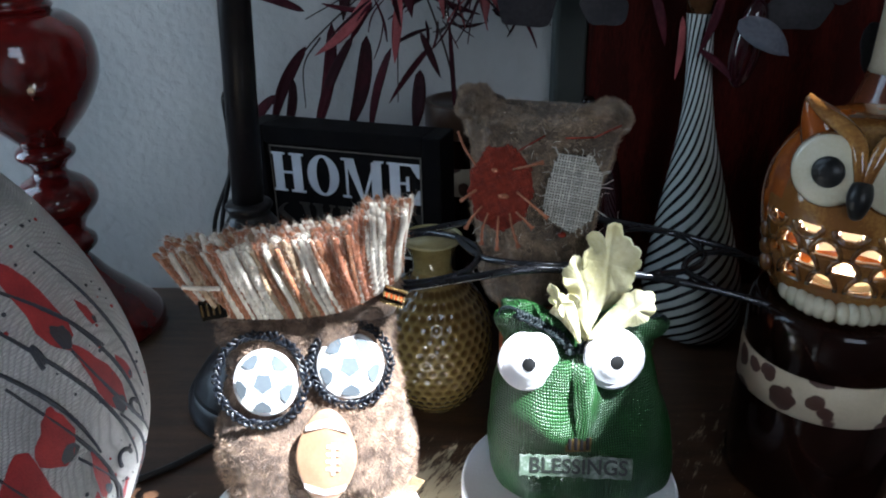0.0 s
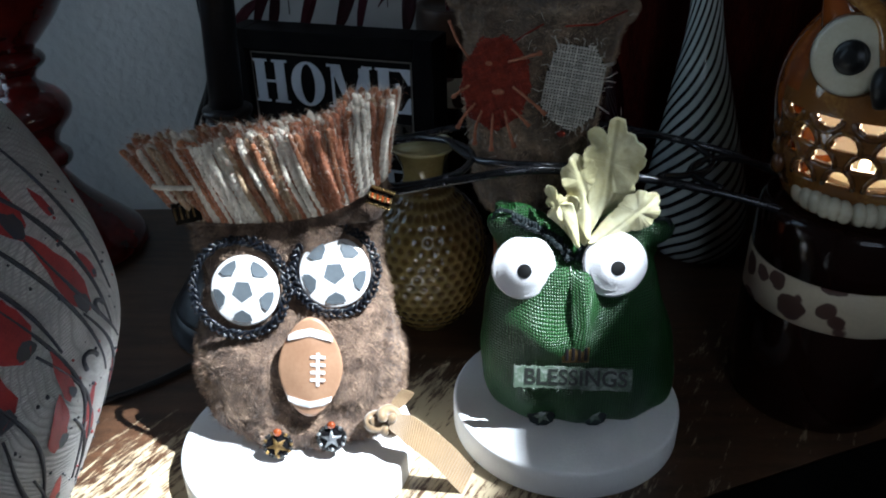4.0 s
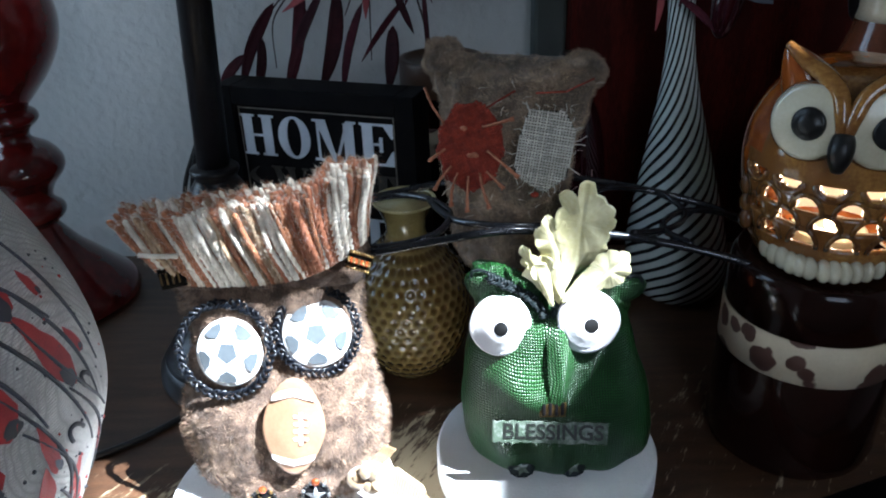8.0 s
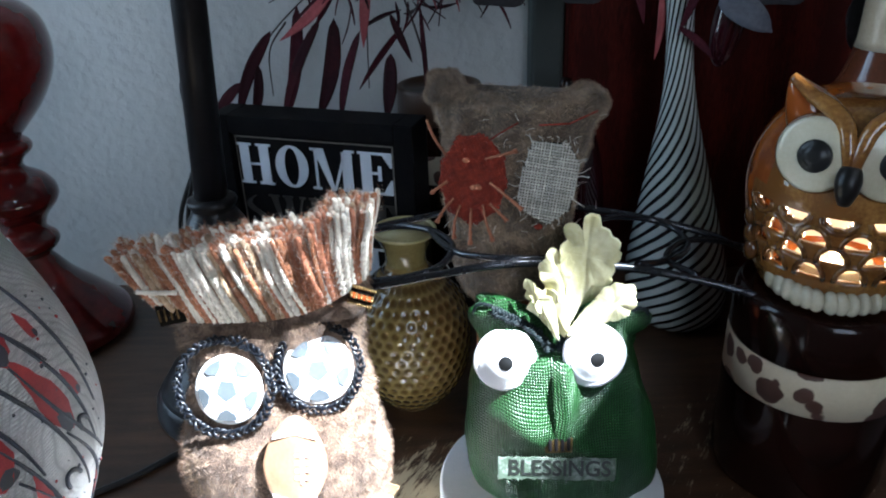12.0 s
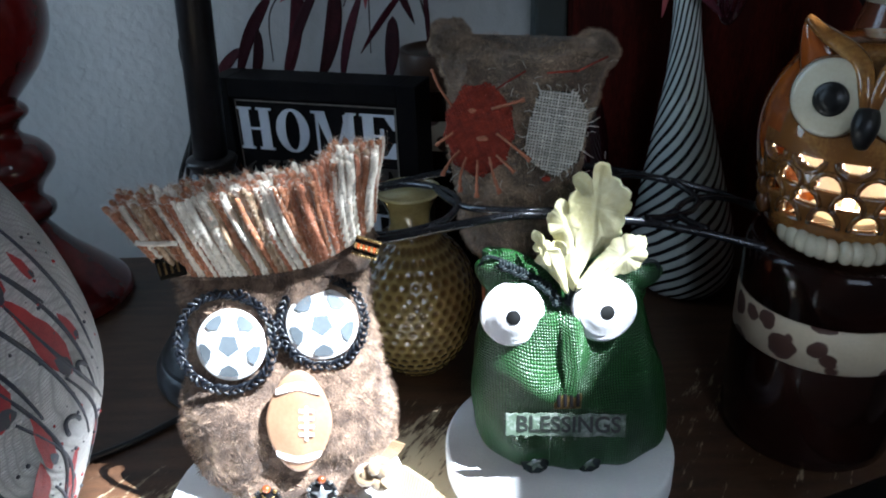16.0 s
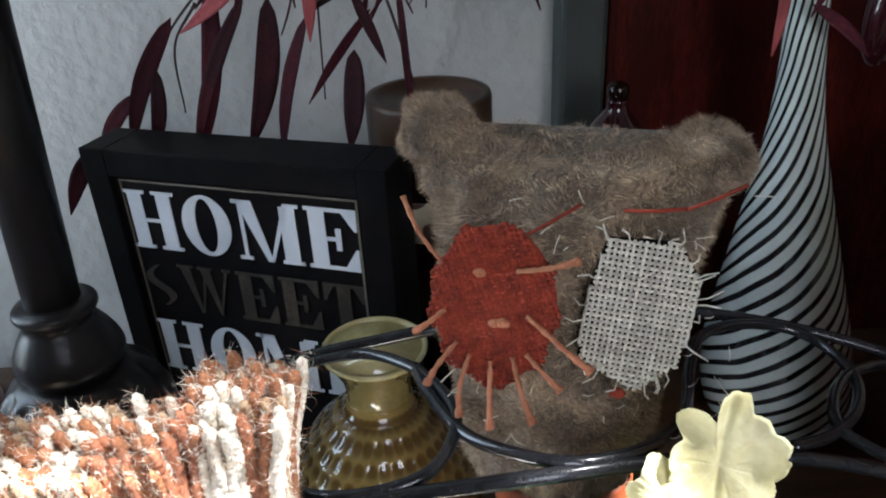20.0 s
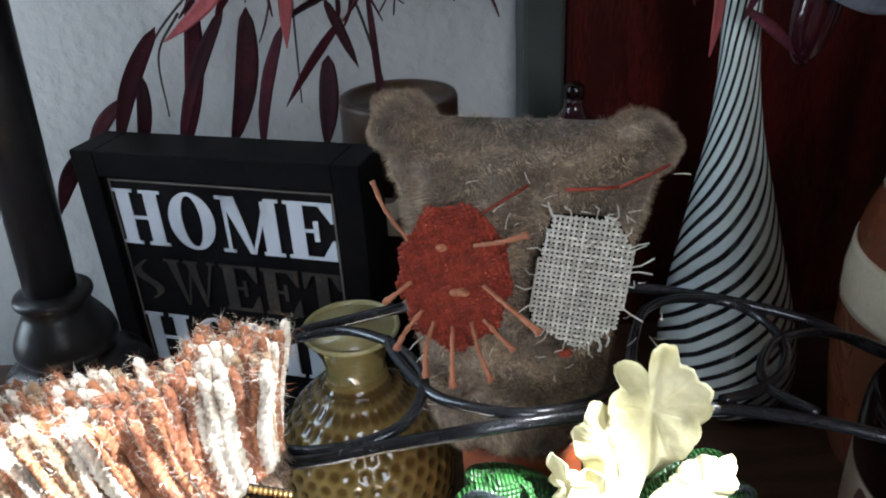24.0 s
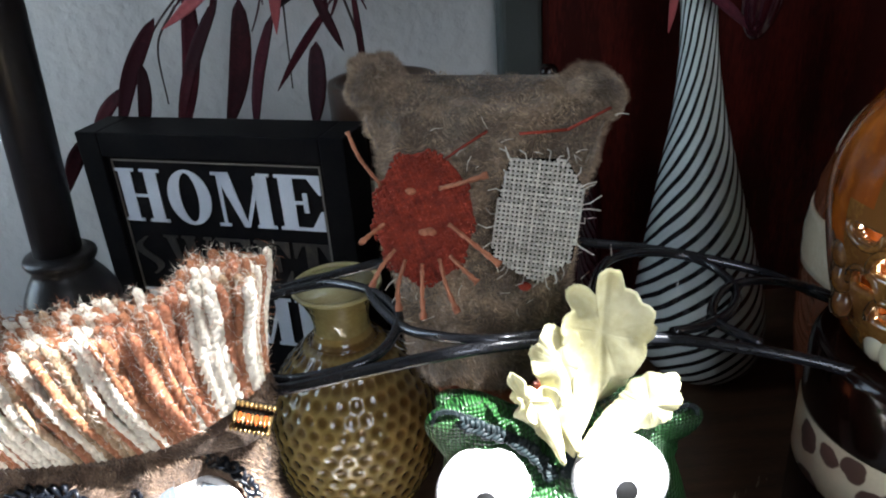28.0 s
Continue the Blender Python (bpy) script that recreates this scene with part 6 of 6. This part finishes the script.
    for a, z, da, dz in ((-6, 0.107, 4, 0.005), (-16, 0.160, 1.2, 0.007), (4, 0.120, 3, 0.004)):
        line = [on(a + da * math.cos(q) * (1 - 0.25 * q), z + dz * math.sin(q), 0.0) for q in [0.3 * k for k in range(12)]]
        part("stem", tube(bmesh.new(), line, 0.0010, 6), POPPY_DARK, t)
    for k in range(150):
        p = on(rnd2.uniform(-50, 22), rnd2.uniform(0.02, 0.205), 0.0)
        r = rnd2.uniform(0.0003, 0.0009)
        part("splash", ellipsoid(bmesh.new(), p, (r, r, r), None, 6, 4), POPPY_DARK if k % 4 else POPPY_RED, t)


poppy_vase()


# ---------------------------------------------------------------- brown jars with a cow-print band
def jar(cx, cy, k, top, band, label, rim_mat, open_top):
    t = thing("jar", (cx, cy, 0), label, "jar", "brown jars")
    r = k
    prof = [(0, 0), (r * 0.90, 0), (r * 0.96, 0.003), (r * 1.0, 0.010), (r, band[0] - 0.002), (r * 0.985, band[0]), (r * 0.985, band[1]), (r, band[1] + 0.002), (r, top - 0.010), (r * 0.985, top - 0.004), (r * 0.95, top - 0.0008)]
    prof += [(r * 0.86, top - 0.0006), (r * 0.84, top - 0.004), (r * 0.84, top - 0.05), (0, top - 0.05)] if open_top else [(r * 0.90, top), (r * 0.55, top - 0.0012), (0, top - 0.0015)]
    part("body", lathe(prof, (cx, cy, 0), 96), BROWN_GLAZE, t)
    part("band", lathe([(r * 0.985, band[0] + 0.0005), (r * 1.006, band[0] + 0.001), (r * 1.006, band[1] - 0.001), (r * 0.985, band[1] - 0.0005)], (cx, cy, 0), 96), COW, t, "cream band with brown cow spots")
    if open_top:
        part("rim", lathe([(r * 1.0, top - 0.022), (r * 1.02, top - 0.020), (r * 1.02, top - 0.001), (r * 1.0, top + 0.001), (r * 0.86, top + 0.001), (r * 0.85, top - 0.001)], (cx, cy, 0), 96), rim_mat, t, "tan rim")
    return t


jar(0.204, 0.355, 0.0430, 0.1135, (0.0610, 0.0855), "dark brown glazed jar with cow-print band under the ceramic owl", BROWN_GLAZE, False)
jar(0.0135, 0.552, 0.0290, 0.1680, (0.104, 0.126), "dark brown jar with cow-print band, tan rim, behind the sign", LID_WOOD, True)


# ---------------------------------------------------------------- ceramic owl candle lantern
def ceramic_owl():
    cx, cy, z0 = 0.2055, 0.358, 0.1135
    face = Vector((-0.492, -0.871, 0)).normalized()
    a0 = math.atan2(face.y, face.x)
    t = thing("ceramic_owl", (cx, cy, z0), "lit amber ceramic owl lantern standing on the brown jar", "lantern")
    prof = smooth_line([(0.031, 0.0, 0), (0.035, 0.004, 0), (0.0395, 0.016, 0), (0.0430, 0.032, 0), (0.0450, 0.046, 0), (0.0448, 0.057, 0), (0.0425, 0.067, 0), (0.0378, 0.077, 0), (0.0315, 0.086, 0), (0.0250, 0.0915, 0), (0.015, 0.0945, 0), (0.001, 0.0955, 0)], 14)
    seg = 220
    holes = []
    for row, (hz, cnt, off, flat) in enumerate(((0.0480, 5, 0.0, 1), (0.0385, 4, 0.5, -1), (0.0300, 5, 0.0, -1), (0.0215, 4, 0.5, -1))):
        for k in range(cnt):
            holes.append(((k - (cnt - 1) / 2) * 0.0185, hz, flat, 0.0058))

    def holed(s, z):
        for hx, hz, flat, r in holes:
            dx, dz = s - hx, (z - hz) * flat
            if flat > 0:
                if dz < 0.0018 and dx * dx + (dz - 0.0018) ** 2 * 1.5 < r * r:
                    return True
            elif dz < 0.0030 and dz > -0.0052 and abs(dx) < r * (1 - ((-dz + 0.0030) / 0.0095) ** 2 * 0.85):
                return True
        return False

    verts, faces, ring = [], [], []
    for p in prof:
        for k in range(seg):
            a = 2 * math.pi * k / seg
            verts.append((cx + p.x * math.cos(a), cy + p.x * math.sin(a), z0 + p.y))
    for i in range(len(prof) - 1):
        for k in range(seg):
            a = (2 * math.pi * (k + 0.5) / seg - a0 + math.pi) % (2 * math.pi) - math.pi
            if abs(a) < 1.2 and holed(a * 0.045, (prof[i].y + prof[i + 1].y) / 2):
                continue
            j = (k + 1) % seg
            faces.append((i * seg + k, i * seg + j, (i + 1) * seg + j, (i + 1) * seg + k))
    me = bpy.data.meshes.new("shell")
    me.from_pydata([(x - cx, y2 - cy, z - z0) for x, y2, z in verts], [], faces)
    me.materials.append(OWL_GLAZE)
    me.materials.append(OWL_GOLD)
    for f in me.polygons:
        f.use_smooth = True
        turn = abs((math.atan2(f.center.y, f.center.x) - a0 + math.pi) % (2 * math.pi) - math.pi)
        f.material_index = 1 if turn < (1.02 if f.center.z < 0.056 else 0.80) else 0
    shell = new("shell", me)
    shell.parent = t
    sol = shell.modifiers.new("wall", "SOLIDIFY")
    sol.thickness, sol.offset = 0.0032, -1
    lining = bpy.data.meshes.new("lining")
    lining.from_pydata([((x - cx) * 0.915, (y2 - cy) * 0.915, (z - z0) * 0.955 + 0.0012) for x, y2, z in verts], [], [f[::-1] for f in faces])
    lining.materials.append(WHITE_CLAY)
    for f in lining.polygons:
        f.use_smooth = True
    inner = new("lining", lining)
    inner.parent = t
    tagged(inner, "unglazed white inside of the lantern")

    def at(side, z, out):
        """A place on the owl's front: metres to its side, height, and proud of the axis."""
        r = Vector((-face.y, face.x, 0))
        return Vector((cx, cy, z0 + z)) + r * side + face * out

    right = Vector((-face.y, face.x, 0))
    for s in (-1, 1):
        n = (face + right * 0.28 * s + Vector((0, 0, 0.12))).normalized()
        m = frame_to(at(0.0140 * s, 0.0755, 0.0385), n)
        eye = part("eye", plate(circle(0.0160, 44), 0.0040, m, 0.0010, 0.14), OWL_CREAM, t, "large cream glazed eye")
        part("pupil", plate(circle(0.0070, 28), 0.0022, m @ Matrix.Translation((0.0012, 0.0, 0.0046)), 0.0016, 0.3), BLACK_GLOSS, eye, "round black pupil")
        part("eye_rim", tube(bmesh.new(), [m @ Vector((0.0161 * math.cos(q), 0.0161 * math.sin(q), 0.0010)) for q in [2 * math.pi * k / 48 for k in range(48)]], 0.0011, 8, closed=True), OWL_BROWN, t)
        horn = smooth_line([at(0.0150 * s, 0.080, 0.020), at(0.0225 * s, 0.0935, 0.026), at(0.0285 * s, 0.1045, 0.0295)], 8)
        part("ear", tube(bmesh.new(), horn, lambda q: 0.0128 * (1 - q) ** 0.85 + 0.0018, 18), OWL_GLAZE, t, "pointed amber ear tuft")
        brow = smooth_line([at(0.0010 * s, 0.070, 0.0465), at(0.0022 * s, 0.080, 0.0445), at(0.0050 * s, 0.0885, 0.0405), at(0.0115 * s, 0.0945, 0.0365), at(0.0200 * s, 0.0990, 0.0340), at(0.0288 * s, 0.1052, 0.0305)], 7)
        part("brow", tube(bmesh.new(), brow, lambda q: 0.0019 + 0.0020 * math.sin(math.pi * min(1, q * 0.98)), 12), OWL_GOLD, t, "raised golden brow ridge")
        for k in range(6):
            p = at((0.0030 + 0.0041 * k) * s, 0.0082 + 0.0003 * (k % 2), 0.0405 - 0.00055 * k * k)
            part("toe", ellipsoid(bmesh.new(), p, (0.0034, 0.0052, 0.0054), None, 14, 10), OWL_CREAM, t, "cream glazed toe")
        wing = bmesh.new()
        for q in range(5):
            ellipsoid(wing, at((0.0365 - 0.002 * q) * s, 0.054 - 0.008 * q, 0.000 + 0.003 * q), (0.0060, 0.0140, 0.0120 - 0.0008 * q), None, 14, 10)
        part("wing", wing, OWL_GLAZE, t, "amber glazed wing")
        for q in range(3):
            part("feather", ellipsoid(bmesh.new(), at((0.0375 - 0.001 * q) * s, 0.036 - 0.0085 * q, 0.0200 + 0.001 * q), (0.0035, 0.0045, 0.0055), None, 10, 8), OWL_BROWN, t)
    beak = tube(bmesh.new(), smooth_line([at(0, 0.0735, 0.0465), at(0, 0.0670, 0.0500), at(0, 0.0590, 0.0485)], 6), lambda q: 0.0026 + 0.0026 * math.sin(math.pi * (0.2 + 0.8 * q)), 14)
    part("beak", beak, BLACK_GLOSS, t, "dark brown hooked beak")
    # scale ridges between the openings
    for hx, hz, flat, r in holes:
        pts = []
        for q in range(9):
            a = math.pi * q / 8
            s, z = hx + (r + 0.0012) * math.cos(a), hz + flat * (0.0018 if flat > 0 else 0.0030) - flat * (0.0064 if flat > 0 else 0.0092) * math.sin(a)
            ang = a0 + s / 0.045
            rr = float(np.interp(z, [p.y for p in prof[:80]], [p.x for p in prof[:80]]))
            pts.append(Vector((cx + (rr + 0.0002) * math.cos(ang), cy + (rr + 0.0002) * math.sin(ang), z0 + z)))
        part("scale_ridge", tube(bmesh.new(), pts, 0.0012, 8), OWL_BROWN, t)
    candle = thing("tealight", (cx, cy, z0), "small glowing tealight inside the ceramic owl", "candle")
    part("cup", lathe([(0, 0.001), (0.017, 0.001), (0.0175, 0.002), (0.0175, 0.012), (0.016, 0.012), (0.015, 0.010), (0, 0.010)], (cx, cy, z0), 40), OWL_CREAM, candle)
    part("flame", lathe([(0, 0.0105), (0.0022, 0.013), (0.0026, 0.016), (0.0016, 0.021), (0, 0.026)], (cx, cy, z0), 20), CANDLE, candle)
    lamp = new("tealight_glow", bpy.data.lights.new("tealight_glow", "POINT"))
    lamp.data.energy = 0.008
    lamp.data.color = (1.0, 0.70, 0.42)
    lamp.data.shadow_soft_size = 0.006
    lamp.location = (cx, cy, z0 + 0.034)


ceramic_owl()


# ---------------------------------------------------------------- tall banded bottle behind the owl
def banded_bottle():
    cx, cy = 0.265, 0.452
    t = thing("banded_bottle", (cx, cy, 0), "tall brown glazed bottle with cream bands round shoulder and neck", "bottle")

    def rad(z):
        return float(np.interp(z, [0, 0.004, 0.05, 0.10, 0.125, 0.150, 0.170, 0.190, 0.210, 0.250], [0.046, 0.049, 0.056, 0.057, 0.054, 0.045, 0.033, 0.023, 0.0175, 0.0165]))

    part("body", lathe([(0, 0)] + [(rad(z / 1000), z / 1000) for z in range(0, 256, 4)] + [(0.014, 0.256), (0.0, 0.250)], (cx, cy, 0), 80), RUST_GLAZE, t)
    for a, b in ((0.086, 0.114), (0.140, 0.158), (0.206, 0.246)):
        n = 8
        zs = [a + (b - a) * k / n for k in range(n + 1)]
        part("band", lathe([(rad(a) - 0.001, a)] + [(rad(z) + 0.0007, z) for z in zs] + [(rad(b) - 0.001, b)], (cx, cy, 0), 80), CREAM_GLAZE, t, "cream glazed band")


banded_bottle()
flask = thing("flask", (0.101, 0.548, 0), "small dark red glass flask with a dull stopper", "bottle")
part("body", lathe(curve_profile([(0.018, 0), (0.024, 0.003), (0.030, 0.04), (0.030, 0.09), (0.024, 0.125), (0.013, 0.148), (0.0055, 0.158), (0.005, 0.163)], 5), (0.101, 0.548, 0), 48), POD, flask)
part("stopper", lathe([(0.0042, 0.163), (0.0052, 0.165), (0.0050, 0.169), (0.0030, 0.171), (0, 0.1715)], (0.101, 0.548, 0), 24), BROWN_GLAZE, flask, "dull dark stopper")


# ---------------------------------------------------------------- dried leaves
def burgundy_spray():
    cx, cy = 0.0145, 0.548
    t = thing("leaf_spray", (cx, cy, 0.14), "drooping burgundy and rose willow leaves in the brown jar", "plant")
    r = random.Random(12)
    stems = [[(cx, cy, 0.142), (-0.004, 0.556, 0.215), (-0.028, 0.560, 0.262), (-0.062, 0.562, 0.238), (-0.100, 0.565, 0.205), (-0.125, 0.570, 0.172), (-0.143, 0.570, 0.152), (-0.150, 0.568, 0.126)],
             [(-0.010, 0.558, 0.238), (0.004, 0.550, 0.255), (0.000, 0.548, 0.290), (-0.020, 0.540, 0.335), (-0.050, 0.535, 0.345)],
             [(-0.002, 0.556, 0.225), (0.012, 0.545, 0.250), (0.020, 0.540, 0.300), (0.045, 0.535, 0.330)],
             [(-0.004, 0.556, 0.215), (0.002, 0.540, 0.225), (0.001, 0.530, 0.245), (-0.004, 0.528, 0.268), (0.010, 0.530, 0.300)],
             [(-0.028, 0.560, 0.262), (-0.050, 0.560, 0.250), (-0.078, 0.558, 0.236), (-0.098, 0.556, 0.226)],
             [(-0.090, 0.564, 0.212), (-0.104, 0.566, 0.192), (-0.106, 0.568, 0.160)], [(-0.030, 0.560, 0.262), (-0.034, 0.562, 0.215), (-0.036, 0.562, 0.165)]]
    for k, s in enumerate(stems):
        part("stem", tube(bmesh.new(), smooth_line(s, 8), lambda q: 0.0008 - 0.0004 * q, 6), STEM, t)
    near = ((-0.099, 0.208, -0.122, 0.160, 0.0085, -0.004), (-0.063, 0.217, -0.089, 0.160, 0.0072, -0.003), (-0.056, 0.214, -0.070, 0.158, 0.0110, 0.004), (-0.038, 0.207, -0.052, 0.156, 0.0066, -0.002),
            (-0.018, 0.192, -0.022, 0.157, 0.0105, 0.002), (-0.010, 0.208, -0.035, 0.176, 0.0046, 0.0), (-0.017, 0.218, -0.006, 0.194, 0.0050, 0.0), (-0.126, 0.171, -0.143, 0.148, 0.0092, -0.004), (-0.142, 0.153, -0.159, 0.126, 0.0085, -0.003), (-0.148, 0.132, -0.153, 0.104, 0.0075, 0.002), (-0.079, 0.224, -0.092, 0.160, 0.0090, 0.003), (-0.110, 0.186, -0.118, 0.152, 0.0070, 0.002),
            (-0.064, 0.282, -0.070, 0.236, 0.0130, 0.0), (-0.049, 0.282, -0.050, 0.252, 0.0060, 0.0), (-0.097, 0.232, -0.133, 0.244, 0.0062, 0.002), (0.003, 0.224, 0.0065, 0.160, 0.0034, 0.0))
    for x0, z0, x1, z1, w, bend in near:
        y0 = 0.556 + r.uniform(-0.012, 0.010)
        x1, z1 = x0 + (x1 - x0) * 1.25, z0 + (z1 - z0) * 1.25
        part("leaf", leaf_mesh((x0, y0, z0), (x1, y0 - r.uniform(0, 0.012), z1), w * 1.02, (1, r.uniform(-0.5, 0.5), 0), bend, r.uniform(-0.003, 0.003)), BURGUNDY, t)
    for x0, z0, x1, z1, w, bend in ((-0.046, 0.250, -0.088, 0.206, 0.0080, 0.006), (-0.029, 0.244, -0.034, 0.200, 0.0068, 0.0), (-0.004, 0.262, 0.0, 0.228, 0.0048, 0.0), (0.024, 0.254, 0.027, 0.225, 0.0062, 0.002), (0.030, 0.245, 0.047, 0.224, 0.006, 0.0)):
        part("leaf", leaf_mesh((x0, 0.535, z0), (x1, 0.528, z1), w, (1, -0.1, 0.1), bend, 0.002), PINK_LEAF, t, "rose pink leaf")
    for k in range(96):
        c = Vector((r.gauss(-0.006, 0.026), 0.545 + r.uniform(-0.02, 0.02), r.uniform(0.222, 0.345)))
        d = Vector((r.uniform(-1, 1), r.uniform(-0.4, 0.4), r.uniform(-1.2, 0.15))).normalized() * r.uniform(0.018, 0.040)
        part("leaf", leaf_mesh(c, c + d, r.uniform(0.004, 0.0090), (d.z, r.uniform(-0.4, 0.4), -d.x), r.uniform(-0.003, 0.003), r.uniform(-0.003, 0.003), 0, 8), BURGUNDY if k % 9 else PINK_LEAF, t)
    for k in range(70):
        c = Vector((r.uniform(-0.050, 0.060), 0.530 + r.uniform(-0.02, 0.02), r.uniform(0.236, 0.345)))
        d = Vector((r.uniform(-0.8, 0.8), r.uniform(-0.3, 0.3), r.uniform(-1.3, -0.2))).normalized() * r.uniform(0.022, 0.046)
        part("leaf", leaf_mesh(c, c + d, r.uniform(0.004, 0.0085), (d.z, r.uniform(-0.5, 0.5), -d.x), r.uniform(-0.005, 0.005), r.uniform(-0.003, 0.003), 0, 8), BURGUNDY if k % 8 else PINK_LEAF, t)
    return t


burgundy_spray()


def eucalyptus():
    cx, cy = 0.162, 0.513
    t = thing("eucalyptus_spray", (cx, cy, 0.27), "grey round-leaved branches and glossy pods in the striped vase", "plant")
    r = random.Random(31)
    for s in ([(cx, cy, 0.250), (0.150, 0.52, 0.320), (0.110, 0.50, 0.335), (0.060, 0.49, 0.310), (0.040, 0.49, 0.285)], [(cx, cy, 0.250), (0.185, 0.51, 0.325), (0.235, 0.49, 0.330), (0.270, 0.48, 0.290)], [(cx, cy, 0.250), (0.160, 0.505, 0.320), (0.172, 0.490, 0.300), (0.180, 0.486, 0.270)]):
        part("stem", tube(bmesh.new(), smooth_line(s, 8), lambda q: 0.0016 - 0.0008 * q, 6), STEM, t)

    def round_leaf(p, rx, ry, n, mat, lab=""):
        m = frame_to(p, n)
        o = [(rx * math.cos(a) * (1 + 0.10 * math.sin(2 * a + p[0] * 90) + 0.05 * math.sin(5 * a)), ry * math.sin(a) * (0.9 + 0.14 * math.sin(3 * a + p[2] * 120))) for a in [2 * math.pi * k / 28 for k in range(28)]]
        bm = plate(o, 0.0005, m, 0.0012 if rx > 0.01 else 0.0005, 0.03)
        part("leaf", bm, mat, t, lab)

    for p, rx, ry, n in (((0.052, 0.500, 0.240), 0.0200, 0.0165, (0.1, -1, -0.1)), ((0.088, 0.505, 0.262), 0.0190, 0.0180, (-0.1, -1, 0.2)), ((0.100, 0.500, 0.238), 0.0150, 0.0140, (0.2, -1, 0.3)), ((0.120, 0.505, 0.268), 0.0170, 0.0160, (0, -1, -0.3)),
                         ((0.062, 0.495, 0.272), 0.0190, 0.0085, (0, -1, 0.5)), ((0.215, 0.490, 0.236), 0.0180, 0.0150, (-0.2, -1, 0.1)), ((0.205, 0.488, 0.262), 0.0170, 0.0170, (0.1, -1, 0.2)), ((0.236, 0.486, 0.258), 0.0160, 0.0190, (0.1, -1, 0)),
                         ((0.262, 0.480, 0.215), 0.0140, 0.0170, (0.2, -1, 0.1)), ((0.140, 0.500, 0.285), 0.018, 0.016, (0.1, -1, 0.2)), ((0.175, 0.498, 0.290), 0.018, 0.017, (0, -1, 0.1)), ((0.250, 0.480, 0.285), 0.017, 0.016, (0, -1, 0.2)), ((0.030, 0.505, 0.275), 0.017, 0.015, (0, -1, 0.2))):
        round_leaf(p, rx, ry, n, SAGE)
    for k in range(26):
        round_leaf((r.uniform(0.02, 0.29), r.uniform(0.49, 0.545), r.uniform(0.275, 0.34)), r.uniform(0.011, 0.019), r.uniform(0.010, 0.018), (r.uniform(-0.5, 0.5), -1, r.uniform(-0.5, 0.6)), SAGE)
    for base, tip, w in (((0.176, 0.478, 0.232), (0.206, 0.472, 0.212), 0.0165), ((0.232, 0.470, 0.292), (0.247, 0.465, 0.252), 0.0200), ((0.262, 0.470, 0.285), (0.268, 0.465, 0.245), 0.018)):
        part("leaf", leaf_mesh(base, tip, w, (0.4, -0.2, 0.9), 0.002, 0.002, 0, 16, 0.12), SILVER_LEAF, t, "pale silvery leaf")
    for p, s in (((0.1880, 0.492, 0.216), (0.0098, 0.0090, 0.0280)), ((0.196, 0.500, 0.262), (0.012, 0.011, 0.022)), ((0.140, 0.51, 0.268), (0.010, 0.010, 0.016))):
        part("pod", ellipsoid(bmesh.new(), p, s, Matrix.Rotation(radians(8), 4, "Y"), 24, 18), POD, t, "glossy dark burgundy pod")
    for a, b, w, mat in (((0.160, 0.497, 0.212), (0.1820, 0.489, 0.1925), 0.0050, BURGUNDY), ((0.148, 0.498, 0.232), (0.146, 0.494, 0.194), 0.0046, PINK_LEAF), ((0.172, 0.497, 0.250), (0.158, 0.493, 0.208), 0.0060, BURGUNDY), ((0.128, 0.50, 0.250), (0.138, 0.495, 0.215), 0.006, BURGUNDY)):
        part("leaf", leaf_mesh(a, b, w, (1, 0.2, 0.4), 0.001, 0.001), mat, t)


eucalyptus()

cable = tagged(part("cable", tube(bmesh.new(), smooth_line([(-0.200, 0.330, 0.0022), (-0.165, 0.352, 0.0022), (-0.135, 0.380, 0.0022), (-0.11, 0.395, 0.0022), (-0.07, 0.40, 0.0022), (-0.03, 0.42, 0.0022)], 8), 0.0019, 8), CORD),
               "black flex lying on the table", "cable")
